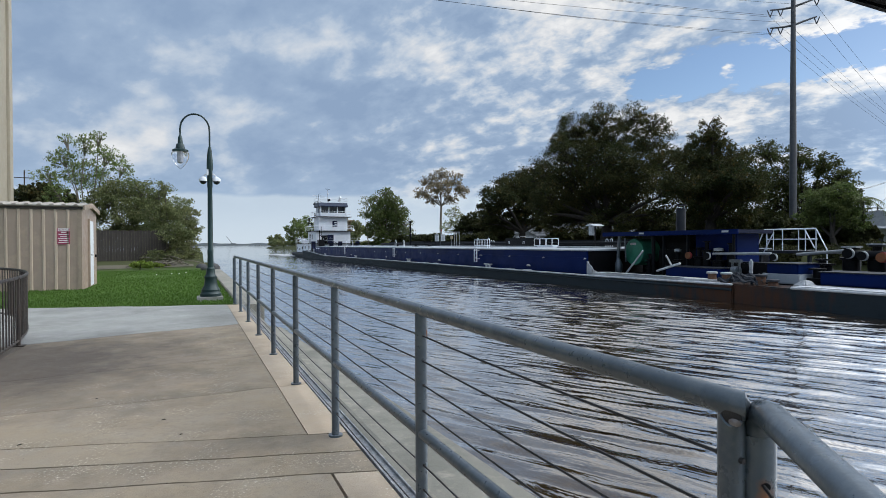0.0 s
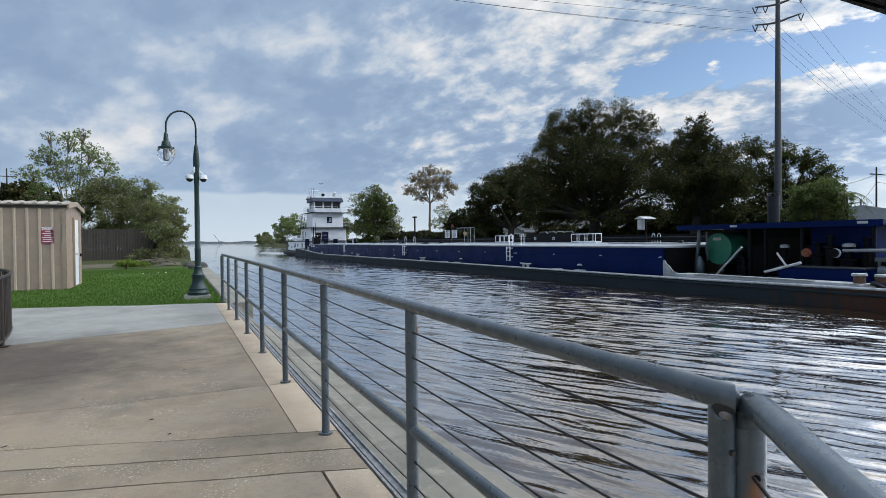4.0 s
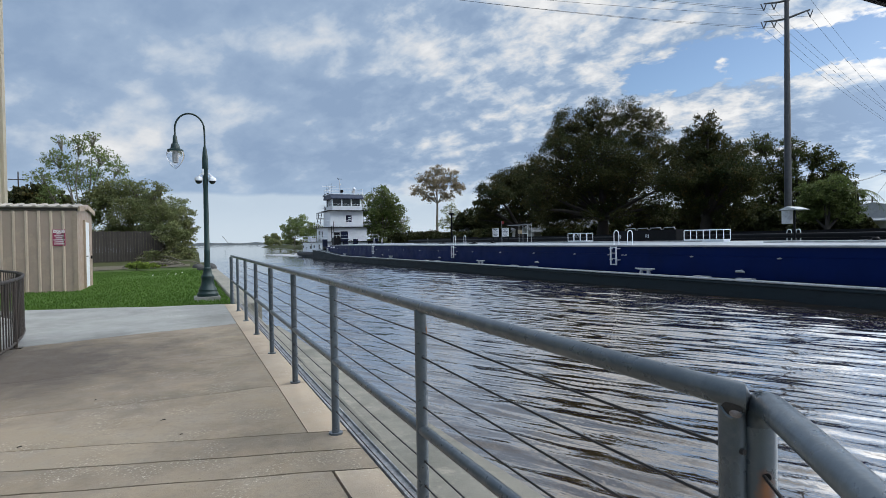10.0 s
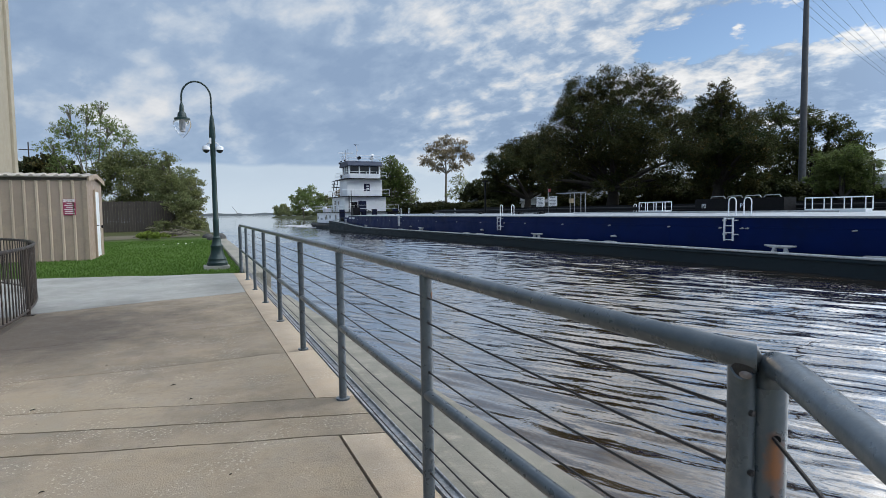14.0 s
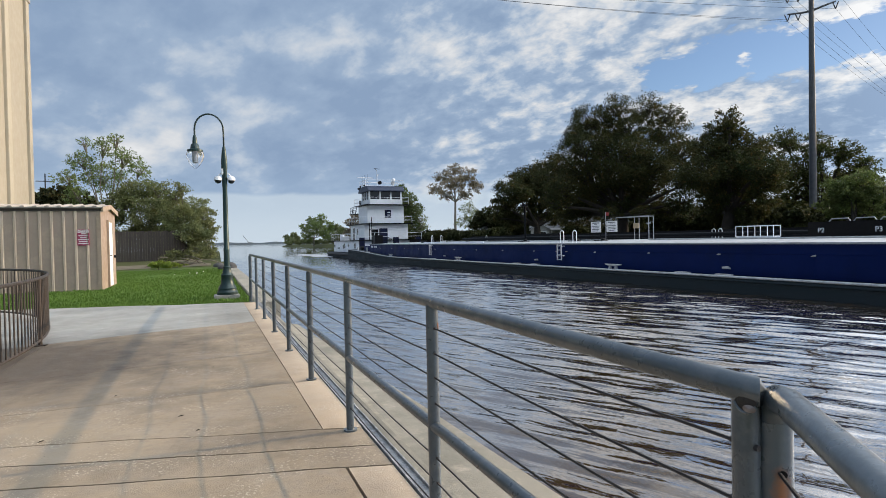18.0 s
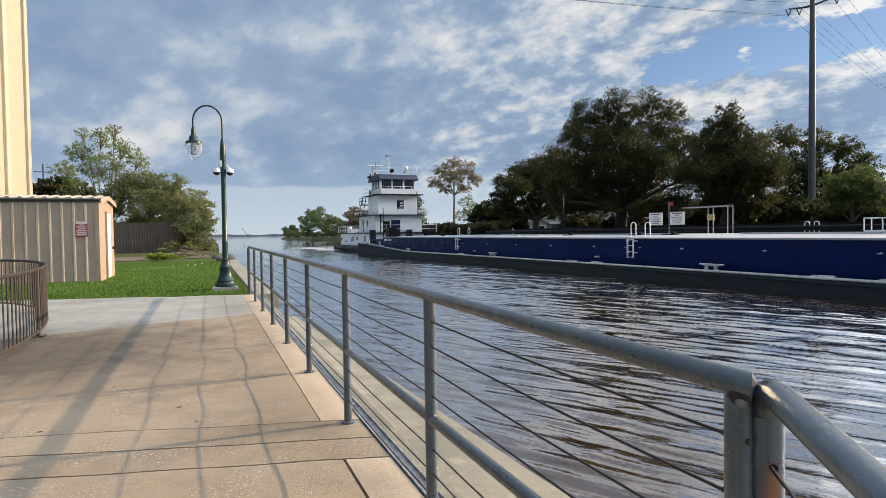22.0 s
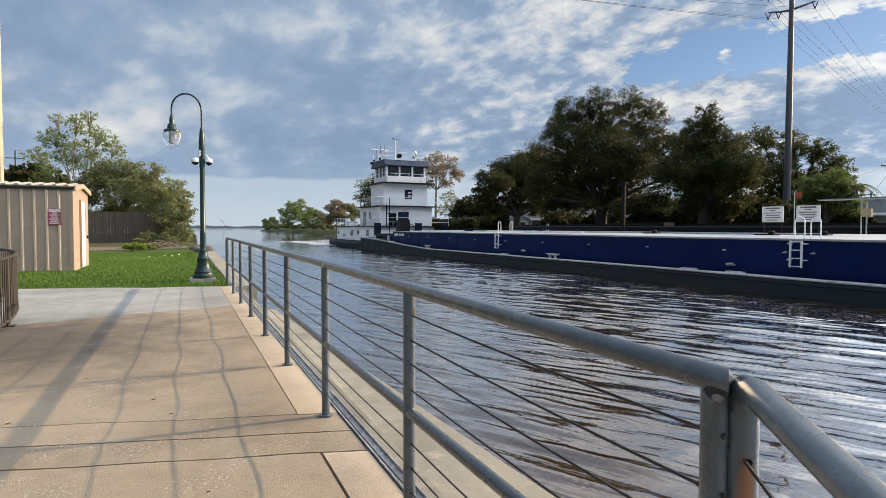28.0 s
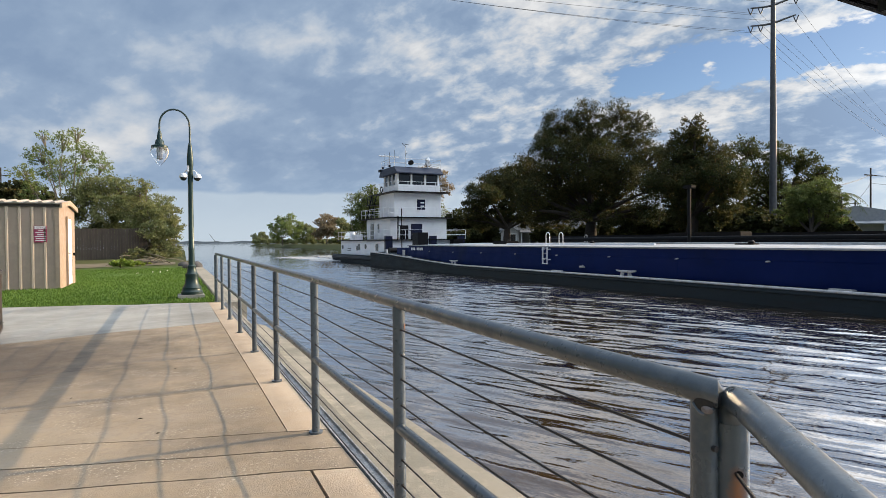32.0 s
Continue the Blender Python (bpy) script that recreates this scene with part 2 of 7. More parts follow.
CONC = concrete_mat("tan_concrete", (0.272, 0.228, 0.176), (0.300, 0.240, 0.168), (0.120, 0.100, 0.078), (0.50, 0.44, 0.35))
CONC_EDGE = concrete_mat("pale_edge_concrete", (0.42, 0.35, 0.27), (0.44, 0.35, 0.255), (0.27, 0.225, 0.175), (0.52, 0.46, 0.37))
CONC_GREY = concrete_mat("grey_concrete", (0.31, 0.312, 0.295), (0.285, 0.285, 0.265), (0.18, 0.178, 0.165), (0.44, 0.43, 0.40))
CONC_OLD = mat("weathered_concrete", (0.235, 0.222, 0.185), (0.17, 0.165, 0.14), 0.9, scale=1.0, bump=0.3, bscale=50, stain=(0.12, 0.12, 0.10), stain_amt=0.4, stain_scale=0.5, c3=(0.34, 0.31, 0.25))
JOINT = mat("joint_filler", (0.05, 0.045, 0.04), rough=0.95, bump=0.4)
GALV = mat("galvanised_paint", (0.086, 0.107, 0.125), (0.062, 0.080, 0.096), 0.34, 0.3, scale=7, bump=0.05, bscale=150, stain=(0.145, 0.158, 0.165), stain_amt=0.4, stain_scale=11, c3=(0.06, 0.074, 0.085))
GALV.node_tree.nodes["Principled BSDF"].inputs["Coat Weight"].default_value = 0.45
GALV.node_tree.nodes["Principled BSDF"].inputs["Coat Roughness"].default_value = 0.26
FLAKY = mat("flaking_edge_steel", (0.30, 0.32, 0.34), (0.17, 0.18, 0.19), 0.6, 0.1, scale=9, bump=0.5, bscale=60, stain=(0.52, 0.52, 0.50), stain_amt=0.5, stain_scale=14, c3=(0.20, 0.11, 0.06))
WELD = mat("pale_weld", (0.24, 0.21, 0.20), (0.14, 0.11, 0.10), 0.6, 0.1, scale=40, bump=0.4)
RUSTBITT = mat("rusty_iron", (0.13, 0.062, 0.034), (0.07, 0.04, 0.028), 0.9, scale=14, bump=0.4)
RUST = mat("rust", (0.26, 0.10, 0.04), (0.16, 0.06, 0.03), 0.9, scale=30, bump=0.4)
CABLE = mat("steel_cable", (0.055, 0.052, 0.052), rough=0.5, metal=0.7, bump=0.3, bscale=400)
GREEN = mat("dark_green_iron", (0.007, 0.028, 0.027), (0.006, 0.022, 0.022), 0.4, 0.2, bump=0.08)
IRON = mat("brown_black_iron", (0.026, 0.022, 0.020), (0.042, 0.030, 0.022), 0.6, 0.2, bump=0.2)
GRASS_SOIL = mat("lawn_soil", (0.070, 0.124, 0.027), (0.058, 0.103, 0.023), 1.0, scale=0.5, bump=0.35, bscale=40, c3=(0.10, 0.155, 0.04), spec=0.1)

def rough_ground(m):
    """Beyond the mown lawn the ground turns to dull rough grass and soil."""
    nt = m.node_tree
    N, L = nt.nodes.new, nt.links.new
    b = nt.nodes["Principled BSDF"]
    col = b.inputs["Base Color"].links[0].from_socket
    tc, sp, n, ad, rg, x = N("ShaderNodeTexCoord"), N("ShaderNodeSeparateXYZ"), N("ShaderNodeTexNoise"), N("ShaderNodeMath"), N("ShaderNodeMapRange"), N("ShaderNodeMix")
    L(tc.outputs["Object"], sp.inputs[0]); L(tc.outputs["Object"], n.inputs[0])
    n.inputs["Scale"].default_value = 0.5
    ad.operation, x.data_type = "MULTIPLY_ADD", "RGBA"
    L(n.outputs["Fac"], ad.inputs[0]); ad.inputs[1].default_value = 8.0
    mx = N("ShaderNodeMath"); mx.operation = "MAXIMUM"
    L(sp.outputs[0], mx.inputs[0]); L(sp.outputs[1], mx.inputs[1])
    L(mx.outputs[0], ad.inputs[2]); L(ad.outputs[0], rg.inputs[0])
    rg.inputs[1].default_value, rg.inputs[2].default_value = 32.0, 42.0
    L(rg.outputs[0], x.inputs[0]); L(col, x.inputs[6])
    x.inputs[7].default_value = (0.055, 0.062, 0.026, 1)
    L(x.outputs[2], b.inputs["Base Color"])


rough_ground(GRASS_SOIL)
BLADE = mat("grass_blade", (0.090, 0.162, 0.034), (0.074, 0.136, 0.027), 0.7, scale=0.4, bump=0, island=True, vary=0.03, trans=0.35, spec=0.1)
# ribs get a paler tan to imitate sun catching their sides
RIBTAN = mat("sunlit_rib_tan", (0.43, 0.345, 0.268), (0.39, 0.312, 0.242), 0.5, bump=0.05)
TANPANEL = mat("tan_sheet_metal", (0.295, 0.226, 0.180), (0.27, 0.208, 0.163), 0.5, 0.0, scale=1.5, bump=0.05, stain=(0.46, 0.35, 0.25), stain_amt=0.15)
TANTRIM = mat("light_tan_trim", (0.325, 0.252, 0.188), rough=0.5, bump=0.05)
ROOFMETAL = mat("shed_roof_metal", (0.40, 0.365, 0.32), (0.31, 0.27, 0.23), 0.5, 0.2, bump=0.1)
CREAM = mat("cream_wall", (0.35, 0.315, 0.245), (0.33, 0.297, 0.228), 0.7, scale=0.6, bump=0.1)
WHITE = mat("white_paint", (0.76, 0.79, 0.83), (0.70, 0.73, 0.77), 0.45, scale=1.2, bump=0.05, stain=(0.50, 0.46, 0.42), stain_amt=0.05, stain_scale=1.1)
WHITE_D = mat("worn_white_paint", (0.46, 0.48, 0.50), (0.34, 0.355, 0.37), 0.6, scale=5, bump=0.15, stain=(0.20, 0.18, 0.16), stain_amt=0.25, stain_scale=2.5)
NAVY = mat("navy_hull_paint", (0.0014, 0.0120, 0.082), (0.0014, 0.0095, 0.062), 0.45, scale=0.35, bump=0.06, bscale=3, stain=(0.003, 0.009, 0.024), stain_amt=0.25, stain_scale=0.3, vary=0.0, spec=0.06)
HULLBLACK = mat("black_hull_paint", (0.018, 0.028, 0.034), (0.026, 0.034, 0.040), 0.6, scale=0.6, bump=0.25, bscale=6, stain=(0.022, 0.018, 0.016), stain_amt=0.25, stain_scale=0.45, vary=0.0, c3=(0.016, 0.020, 0.024), spec=0.08, stretch=(0.35, 1, 1.6))


def rust_round(base, name, centre, reach, colour, grain=70, shape=(1, 1, 1), ragged=0.9):
    """A copy of a paint with a ragged rust stain that runs down from a hole."""
    m = base.copy()
    m.name = name
    nt = m.node_tree
    N, L = nt.nodes.new, nt.links.new
    b = nt.nodes["Principled BSDF"]
    col = b.inputs["Base Color"].links[0].from_socket
    tc, sub, mul, ln, nz, ad, rg, x = (N("ShaderNodeTexCoord"), N("ShaderNodeVectorMath"), N("ShaderNodeVectorMath"), N("ShaderNodeVectorMath"),
                                       N("ShaderNodeTexNoise"), N("ShaderNodeMath"), N("ShaderNodeMapRange"), N("ShaderNodeMix"))
    sub.operation, mul.operation, ln.operation, ad.operation, x.data_type = "SUBTRACT", "MULTIPLY", "LENGTH", "MULTIPLY_ADD", "RGBA"
    L(tc.outputs["Object"], sub.inputs[0]); sub.inputs[1].default_value = centre
    L(sub.outputs[0], mul.inputs[0]); mul.inputs[1].default_value = [1 / r for r in reach]
    L(mul.outputs[0], ln.inputs[0])
    mp = N("ShaderNodeMapping")
    mp.inputs["Scale"].default_value = shape
    L(tc.outputs["Object"], mp.inputs[0]); L(mp.outputs[0], nz.inputs[0])
    nz.inputs["Scale"].default_value, nz.inputs["Detail"].default_value = grain, 6
    L(nz.outputs["Fac"], ad.inputs[0]); ad.inputs[1].default_value = ragged
    L(ln.outputs["Value"], ad.inputs[2]); L(ad.outputs[0], rg.inputs[0])
    rg.inputs[1].default_value, rg.inputs[2].default_value, rg.inputs[3].default_value, rg.inputs[4].default_value = 0.30 + ragged / 2, 1.10 + ragged / 2, 0.95, 0.0
    L(rg.outputs[0], x.inputs[0]); L(col, x.inputs[6]); x.inputs[7].default_value = (*colour, 1)
    L(x.outputs[2], b.inputs["Base Color"])
    return m


RUSTYPOST = rust_round(GALV, "rust_stained_paint", (0.888, 0.672, 0.790), (0.020, 0.020, 0.060), (0.23, 0.095, 0.040))
RUSTYHULL = rust_round(HULLBLACK, "rust_streaked_hull", (21.6, 0.0, -0.75), (3.4, 2.0, 0.75), (0.060, 0.030, 0.019), 2.2, (1.5, 1, 0.5), 2.6)
DECKGREY = mat("pale_deck_paint", (0.30, 0.33, 0.36), (0.24, 0.265, 0.29), 0.6, scale=0.5, bump=0.1, stain=(0.15, 0.15, 0.15), stain_amt=0.25)
BLACK = mat("black_paint", (0.004, 0.0045, 0.006), rough=0.5, bump=0.1, spec=0.12)
DKNAVY = mat("dark_navy_paint", (0.004, 0.008, 0.034), rough=0.45, bump=0.1, spec=0.2)
ROOFBLUE = mat("slate_blue_roof", (0.030, 0.045, 0.085), rough=0.5, bump=0.05, spec=0.25)
TANKGREEN = mat("green_tank_paint", (0.03, 0.20, 0.13), (0.025, 0.16, 0.10), 0.5, bump=0.05)
STACKGREY = mat("dark_grey_stack", (0.022, 0.026, 0.034), rough=0.6, bump=0.1, spec=0.25)
REDPAINT = mat("red_paint", (0.28, 0.03, 0.028), rough=0.5, bump=0.05)
ROPE = mat("wire_rope", (0.007, 0.009, 0.013), (0.035, 0.042, 0.055), 0.8, scale=8, bump=0.5, bscale=80)
ROCK = mat("dark_rock", (0.06, 0.06, 0.06), (0.035, 0.036, 0.038), 0.9, scale=3, bump=0.6, bscale=8)
MULCH = mat("dark_mulch", (0.045, 0.033, 0.024), (0.025, 0.02, 0.016), 1.0, scale=12, bump=0.9, bscale=50)
BARK = mat("bark", (0.036, 0.030, 0.024), (0.022, 0.018, 0.015), 0.95, scale=2.5, bump=0.8, bscale=14)
TWIGBARK = mat("grey_twig_bark", (0.17, 0.15, 0.12), (0.11, 0.10, 0.08), 0.95, scale=2.5, bump=0.5, bscale=14)
OAKLEAF = mat("oak_leaf", (0.029, 0.042, 0.015), (0.062, 0.060, 0.022), 0.6, scale=0.22, bump=0, island=True, vary=0.22, trans=0.42, spec=0.15, c3=(0.195, 0.120, 0.036))
# leaf colours darkened to stand in for shade below the oaks
DARKLEAF = mat("darkened_leaf", (0.026, 0.034, 0.012), (0.045, 0.045, 0.016), 0.6, scale=0.3, bump=0, island=True, vary=0.22, trans=0.4, spec=0.15)
THINLEAF = mat("thin_oak_leaf", (0.050, 0.070, 0.023), (0.078, 0.082, 0.030), 0.6, scale=0.25, bump=0, island=True, vary=0.22, trans=0.45, spec=0.15, c3=(0.14, 0.10, 0.04))
WEEDLEAF = mat("weed_leaf", (0.20, 0.29, 0.05), (0.25, 0.31, 0.07), 0.6, scale=0.5, bump=0, island=True, vary=0.2, trans=0.5, spec=0.2)
SPRINGLEAF = mat("spring_leaf", (0.15, 0.21, 0.065), (0.19, 0.23, 0.085), 0.6, scale=0.3, bump=0, island=True, vary=0.2, trans=0.5, spec=0.3)
OLIVELEAF = mat("olive_leaf", (0.146, 0.182, 0.076), (0.190, 0.206, 0.088), 0.6, scale=0.3, bump=0, island=True, vary=0.22, trans=0.5, spec=0.3, c3=(0.25, 0.22, 0.12))
MIDLEAF = mat("mid_green_leaf", (0.082, 0.122, 0.034), (0.116, 0.136, 0.044), 0.6, scale=0.3, bump=0, island=True, vary=0.22, trans=0.5, spec=0.3)
BUDLEAF = mat("budding_leaf", (0.25, 0.195, 0.125), (0.20, 0.17, 0.10), 0.6, scale=0.3, bump=0, island=True, vary=0.2, trans=0.4, c3=(0.21, 0.135, 0.07))
FENCEWOOD = mat("grey_fence_wood", (0.06, 0.052, 0.046), (0.045, 0.04, 0.035), 0.9, scale=2, bump=0.4, stretch=(4, 4, 0.5))
DARKWOOD = mat("dark_window", (0.015, 0.016, 0.018), rough=0.2, bump=0)
HOUSEWHITE = mat("house_siding", (0.55, 0.56, 0.57), (0.47, 0.48, 0.49), 0.7, bump=0.1)
# white siding and roof greyed to imitate shade under the oaks
SHADEDSIDING = mat("shaded_white_siding", (0.33, 0.34, 0.35), (0.26, 0.27, 0.28), 0.7, bump=0.1)
SHADEDROOF = mat("shaded_roof", (0.10, 0.105, 0.11), (0.075, 0.08, 0.085), 0.95, bump=0.2, spec=0.1)
ROOFGREY = mat("house_roof", (0.30, 0.32, 0.34), (0.24, 0.25, 0.27), 0.7, bump=0.2)
STEELPOLE = mat("weathering_pole", (0.095, 0.098, 0.110), rough=0.6, metal=0.1, bump=0.1)
SIGNRED = mat("sign_magenta", (0.30, 0.035, 0.085), rough=0.4, bump=0)
SIGNWHITE = mat("sign_white", (0.75, 0.74, 0.74), rough=0.4, bump=0)
SIGNGREY = mat("sign_lettering", (0.12, 0.13, 0.15), rough=0.5, bump=0)
SOIL = mat("bank_soil", (0.12, 0.10, 0.07), (0.08, 0.075, 0.045), 1.0, scale=0.3, bump=0.6, bscale=4, c3=(0.07, 0.09, 0.03))


def glass_mat(name, col, rough, trans):
    m = bpy.data.materials.new(name)
    m.use_nodes = True
    b = m.node_tree.nodes["Principled BSDF"]
    b.inputs["Base Color"].default_value = (*col, 1)
    b.inputs["Roughness"].default_value = rough
    b.inputs["Transmission Weight"].default_value = trans
    b.inputs["IOR"].default_value = 1.45 if trans < 0.5 else 1.12
    return m


GLOBE = glass_mat("lamp_glass", (0.95, 0.96, 0.98), 0.06, 0.93)
PANE = glass_mat("tinted_window", (0.012, 0.016, 0.022), 0.12, 0.0)


def water_mat():
    m = bpy.data.materials.new("river_water")
    m.use_nodes = True
    nt = m.node_tree
    N, L = nt.nodes.new, nt.links.new
    b = nt.nodes["Principled BSDF"]
    b.inputs["Base Color"].default_value = (0.072, 0.046, 0.024, 1)
    b.inputs["Roughness"].default_value = 0.05
    b.inputs["IOR"].default_value = 1.33
    tc = N("ShaderNodeTexCoord")
    hs = None
    for sc, st, rz, amp, det in ((1.6, 4.0, 26, 0.16, 2), (5.5, 4.5, 27, 0.10, 2), (15.0, 3.0, 31, 0.022, 3)):
        mp = N("ShaderNodeMapping")
        mp.vector_type = "TEXTURE"
        mp.inputs["Scale"].default_value = (1, st, 1)
        mp.inputs["Rotation"].default_value = (0, 0, radians(rz))
        L(tc.outputs["Object"], mp.inputs[0])
        n = N("ShaderNodeTexNoise")
        n.inputs["Scale"].default_value, n.inputs["Detail"].default_value, n.inputs["Distortion"].default_value = sc, det, 0.4
        L(mp.outputs[0], n.inputs[0])
        k = N("ShaderNodeMath"); k.operation = "MULTIPLY_ADD"
        L(n.outputs["Fac"], k.inputs[0]); k.inputs[1].default_value = amp
        if hs is None:
            k.inputs[2].default_value = 0
        else:
            L(hs, k.inputs[2])
        hs = k.outputs[0]
    bp = N("ShaderNodeBump")
    bp.inputs["Strength"].default_value, bp.inputs["Distance"].default_value = 1.0, 0.12
    L(hs, bp.inputs["Height"]); L(bp.outputs[0], b.inputs["Normal"])
    # silty body below a gloss that grows towards grazing angles
    gl, lw, rp, mx = N("ShaderNodeBsdfGlossy"), N("ShaderNodeLayerWeight"), N("ShaderNodeValToRGB"), N("ShaderNodeMixShader")
    gl.inputs["Roughness"].default_value = 0.03
    lw.inputs["Blend"].default_value = 0.5
    L(bp.outputs[0], gl.inputs["Normal"]); L(bp.outputs[0], lw.inputs["Normal"])
    els = rp.color_ramp.elements
    while len(els) < 4:
        els.new(0.5)
    for e, (q, v) in zip(els, ((0.20, 0.03), (0.45, 0.12), (0.64, 0.40), (0.86, 0.92))):
        e.position, e.color = q, (v, v, v, 1)
    L(lw.outputs["Facing"], rp.inputs[0]); L(rp.outputs[0], mx.inputs[0])
    L(b.outputs[0], mx.inputs[1]); L(gl.outputs[0], mx.inputs[2])
    L(mx.outputs[0], nt.nodes["Material Output"].inputs[0])
    return m


WATER = water_mat()


# ---- mesh tools ----
class Geo:
    """Collects boxes, tubes and prisms into one mesh."""

    def __init__(self):
        self.v, self.f = [], []

    def add(self, verts, faces):
        o = len(self.v)
        self.v += [tuple(p) for p in verts]
        self.f += [tuple(i + o for i in q) for q in faces]
        return self

    def box(self, x0, x1, y0, y1, z0, z1, m=None):
        vs = [Vector((x, y, z)) for z in (z0, z1) for y in (y0, y1) for x in (x0, x1)]
        if m is not None:
            vs = [m @ p for p in vs]
        return self.add(vs, [(0, 2, 3, 1), (4, 5, 7, 6), (0, 1, 5, 4), (2, 6, 7, 3), (0, 4, 6, 2), (1, 3, 7, 5)])

    def tube(self, pts, r, n=10, cap=True):
        pts = [Vector(p) for p in pts]
        rs = r if isinstance(r, (list, tuple)) else [r] * len(pts)
        up, rings = None, []
        for i, p in enumerate(pts):
            d = (pts[min(i + 1, len(pts) - 1)] - pts[max(i - 1, 0)]).normalized()
            if up is None:
                up = Vector((0, 0, 1)) if abs(d.z) < 0.9 else Vector((1, 0, 0))
            a = d.cross(up).normalized()
            up = a.cross(d).normalized()
            rings.append([p + (a * math.cos(2 * math.pi * k / n) + up * math.sin(2 * math.pi * k / n)) * rs[i] for k in range(n)])
        vs = [q for ring in rings for q in ring]
        fs = [(i * n + k, i * n + (k + 1) % n, (i + 1) * n + (k + 1) % n, (i + 1) * n + k) for i in range(len(pts) - 1) for k in range(n)]
        if cap:
            fs += [tuple(range(n))[::-1], tuple((len(pts) - 1) * n + k for k in range(n))]
        return self.add(vs, fs)

    def lathe(self, x, y, prof, n=20):
        """prof: (radius, z) from below upwards."""
        vs = [(x + r * math.cos(2 * math.pi * k / n), y + r * math.sin(2 * math.pi * k / n), z) for r, z in prof for k in range(n)]
        fs = [(i * n + k, i * n + (k + 1) % n, (i + 1) * n + (k + 1) % n, (i + 1) * n + k) for i in range(len(prof) - 1) for k in range(n)]
        fs += [tuple(range(n))[::-1], tuple((len(prof) - 1) * n + k for k in range(n))]
        return self.add(vs, fs)

    def prism(self, outline, place):
        """outline: 2D polygon; place(u, v, side) gives the points of its two sides (side 0 and 1)."""
        n = len(outline)
        vs = [place(u, v, s) for s in (0, 1) for u, v in outline]
        fs = [tuple(range(n))[::-1], tuple(range(n, 2 * n))] + [(k, (k + 1) % n, n + (k + 1) % n, n + k) for k in range(n)]
        return self.add(vs, fs)

    def mesh(self, name, material, bevel=0.0, smooth=True):
        me = bpy.data.meshes.new(name)
        me.from_pydata(self.v, [], self.f)
        bm = bmesh.new()
        bm.from_mesh(me)
        bmesh.ops.recalc_face_normals(bm, faces=bm.faces)
        if bevel:
            es = [e for e in bm.edges if len(e.link_faces) == 2 and e.calc_face_angle(0) > 0.6]
            bmesh.ops.bevel(bm, geom=es, offset=bevel, segments=2, affect="EDGES", clamp_overlap=True)
        bm.to_mesh(me)
        bm.free()
        me.materials.append(material)
        if smooth:
            me.shade_smooth()
            me.set_sharp_from_angle(angle=radians(40))
        return me


def part(name, geo, material, parent, label="", bevel=0.0, smooth=True):
    ob = new(name, geo.mesh(name, material, bevel, smooth))
    ob.parent = parent
    if label:
        ob["label"] = label
    return ob


def thing(name, label, category, m=None, group="", kind=""):
    ob = new(name)
    ob.empty_display_size = 0.2
    if m is not None:
        ob.matrix_world = m
    return tagged(ob, label, category, group, kind)


def solo(name, geo, material, label="", category="", group="", kind="", bevel=0.0, smooth=True):
    return tagged(new(name, geo.mesh(name, material, bevel, smooth)), label, category, group, kind)


def quads_mesh(name, c, a, b, material):
    """Many small quads: centres c and half-sides a, b (arrays n x 3)."""
    n = len(c)
    v = np.stack([c - a - b, c + a - b, c + a + b, c - a + b], 1).reshape(-1, 3)
    me = bpy.data.meshes.new(name)
    me.vertices.add(4 * n)
    me.vertices.foreach_set("co", v.astype(np.float32).ravel())
    me.loops.add(4 * n)
    me.loops.foreach_set("vertex_index", np.arange(4 * n, dtype=np.int32))
    me.polygons.add(n)
    me.polygons.foreach_set("loop_start", np.arange(0, 4 * n, 4, dtype=np.int32))
    me.update(calc_edges=True)
    me.materials.append(material)
    return me


def polar(az, dist, z=0.0):
    """A place by its bearing from the railing's line (degrees clockwise) and its distance from the corner of the walkway."""
    return Vector((dist * math.sin(radians(az)), dist * math.cos(radians(az)), z))


# ---- ground, river bed and water ----
def ground_height(x, y):
    left = x < 1.0 + 0.35 * math.sin(y * 0.21) * (y > 25) and y < 74
    right_edge = 40.0 + 1.2 * math.sin(y * 0.07)
    if left:
        return -0.05 + (0.012 * (y - 30) if y > 30 else 0) + (0.0 if y < 26 else 0.08 * noise.noise((x * 0.3, y * 0.3, 0)))
    if x > right_edge and y < 345:
        return min(0.15, -1.3 + 0.35 * (x - right_edge)) + 0.06 * noise.noise((x * 0.2, y * 0.2, 3))
    if y > 1500 or x < -900 or x > 1800:
        return 1.0
    return -3.2


def build_ground():
    xs = [-2500, -900.1, -899, -300, -100, -60, -40, -25] + [-20 + 1.0 * i for i in range(20)] + [0.4, 0.8, 1.2, 1.6, 2.2, 10, 25, 36] + [38 + 0.6 * i for i in range(16)] + [49, 52, 56, 60, 70, 85, 110, 160, 300, 600, 1799, 1801, 3000]
    ys = [-800, -300, -100, -30, 0] + [6 + 2.0 * i for i in range(34)] + [73.9, 74.2, 76, 85] + [95 + 12 * i for i in range(20)] + [340, 344.9, 345.3, 360, 600, 1000, 1499, 1501, 2500]
    v = [(x, y, ground_height(x, y)) for y in ys for x in xs]
    nx = len(xs)
    f = [(j * nx + i, j * nx + i + 1, (j + 1) * nx + i + 1, (j + 1) * nx + i) for j in range(len(ys) - 1) for i in range(nx - 1)]
    g = Geo().add(v, f)
    return solo("ground", g, GRASS_SOIL, "green grassy ground reaching down to the river bed", "ground", kind="structure")


build_ground()


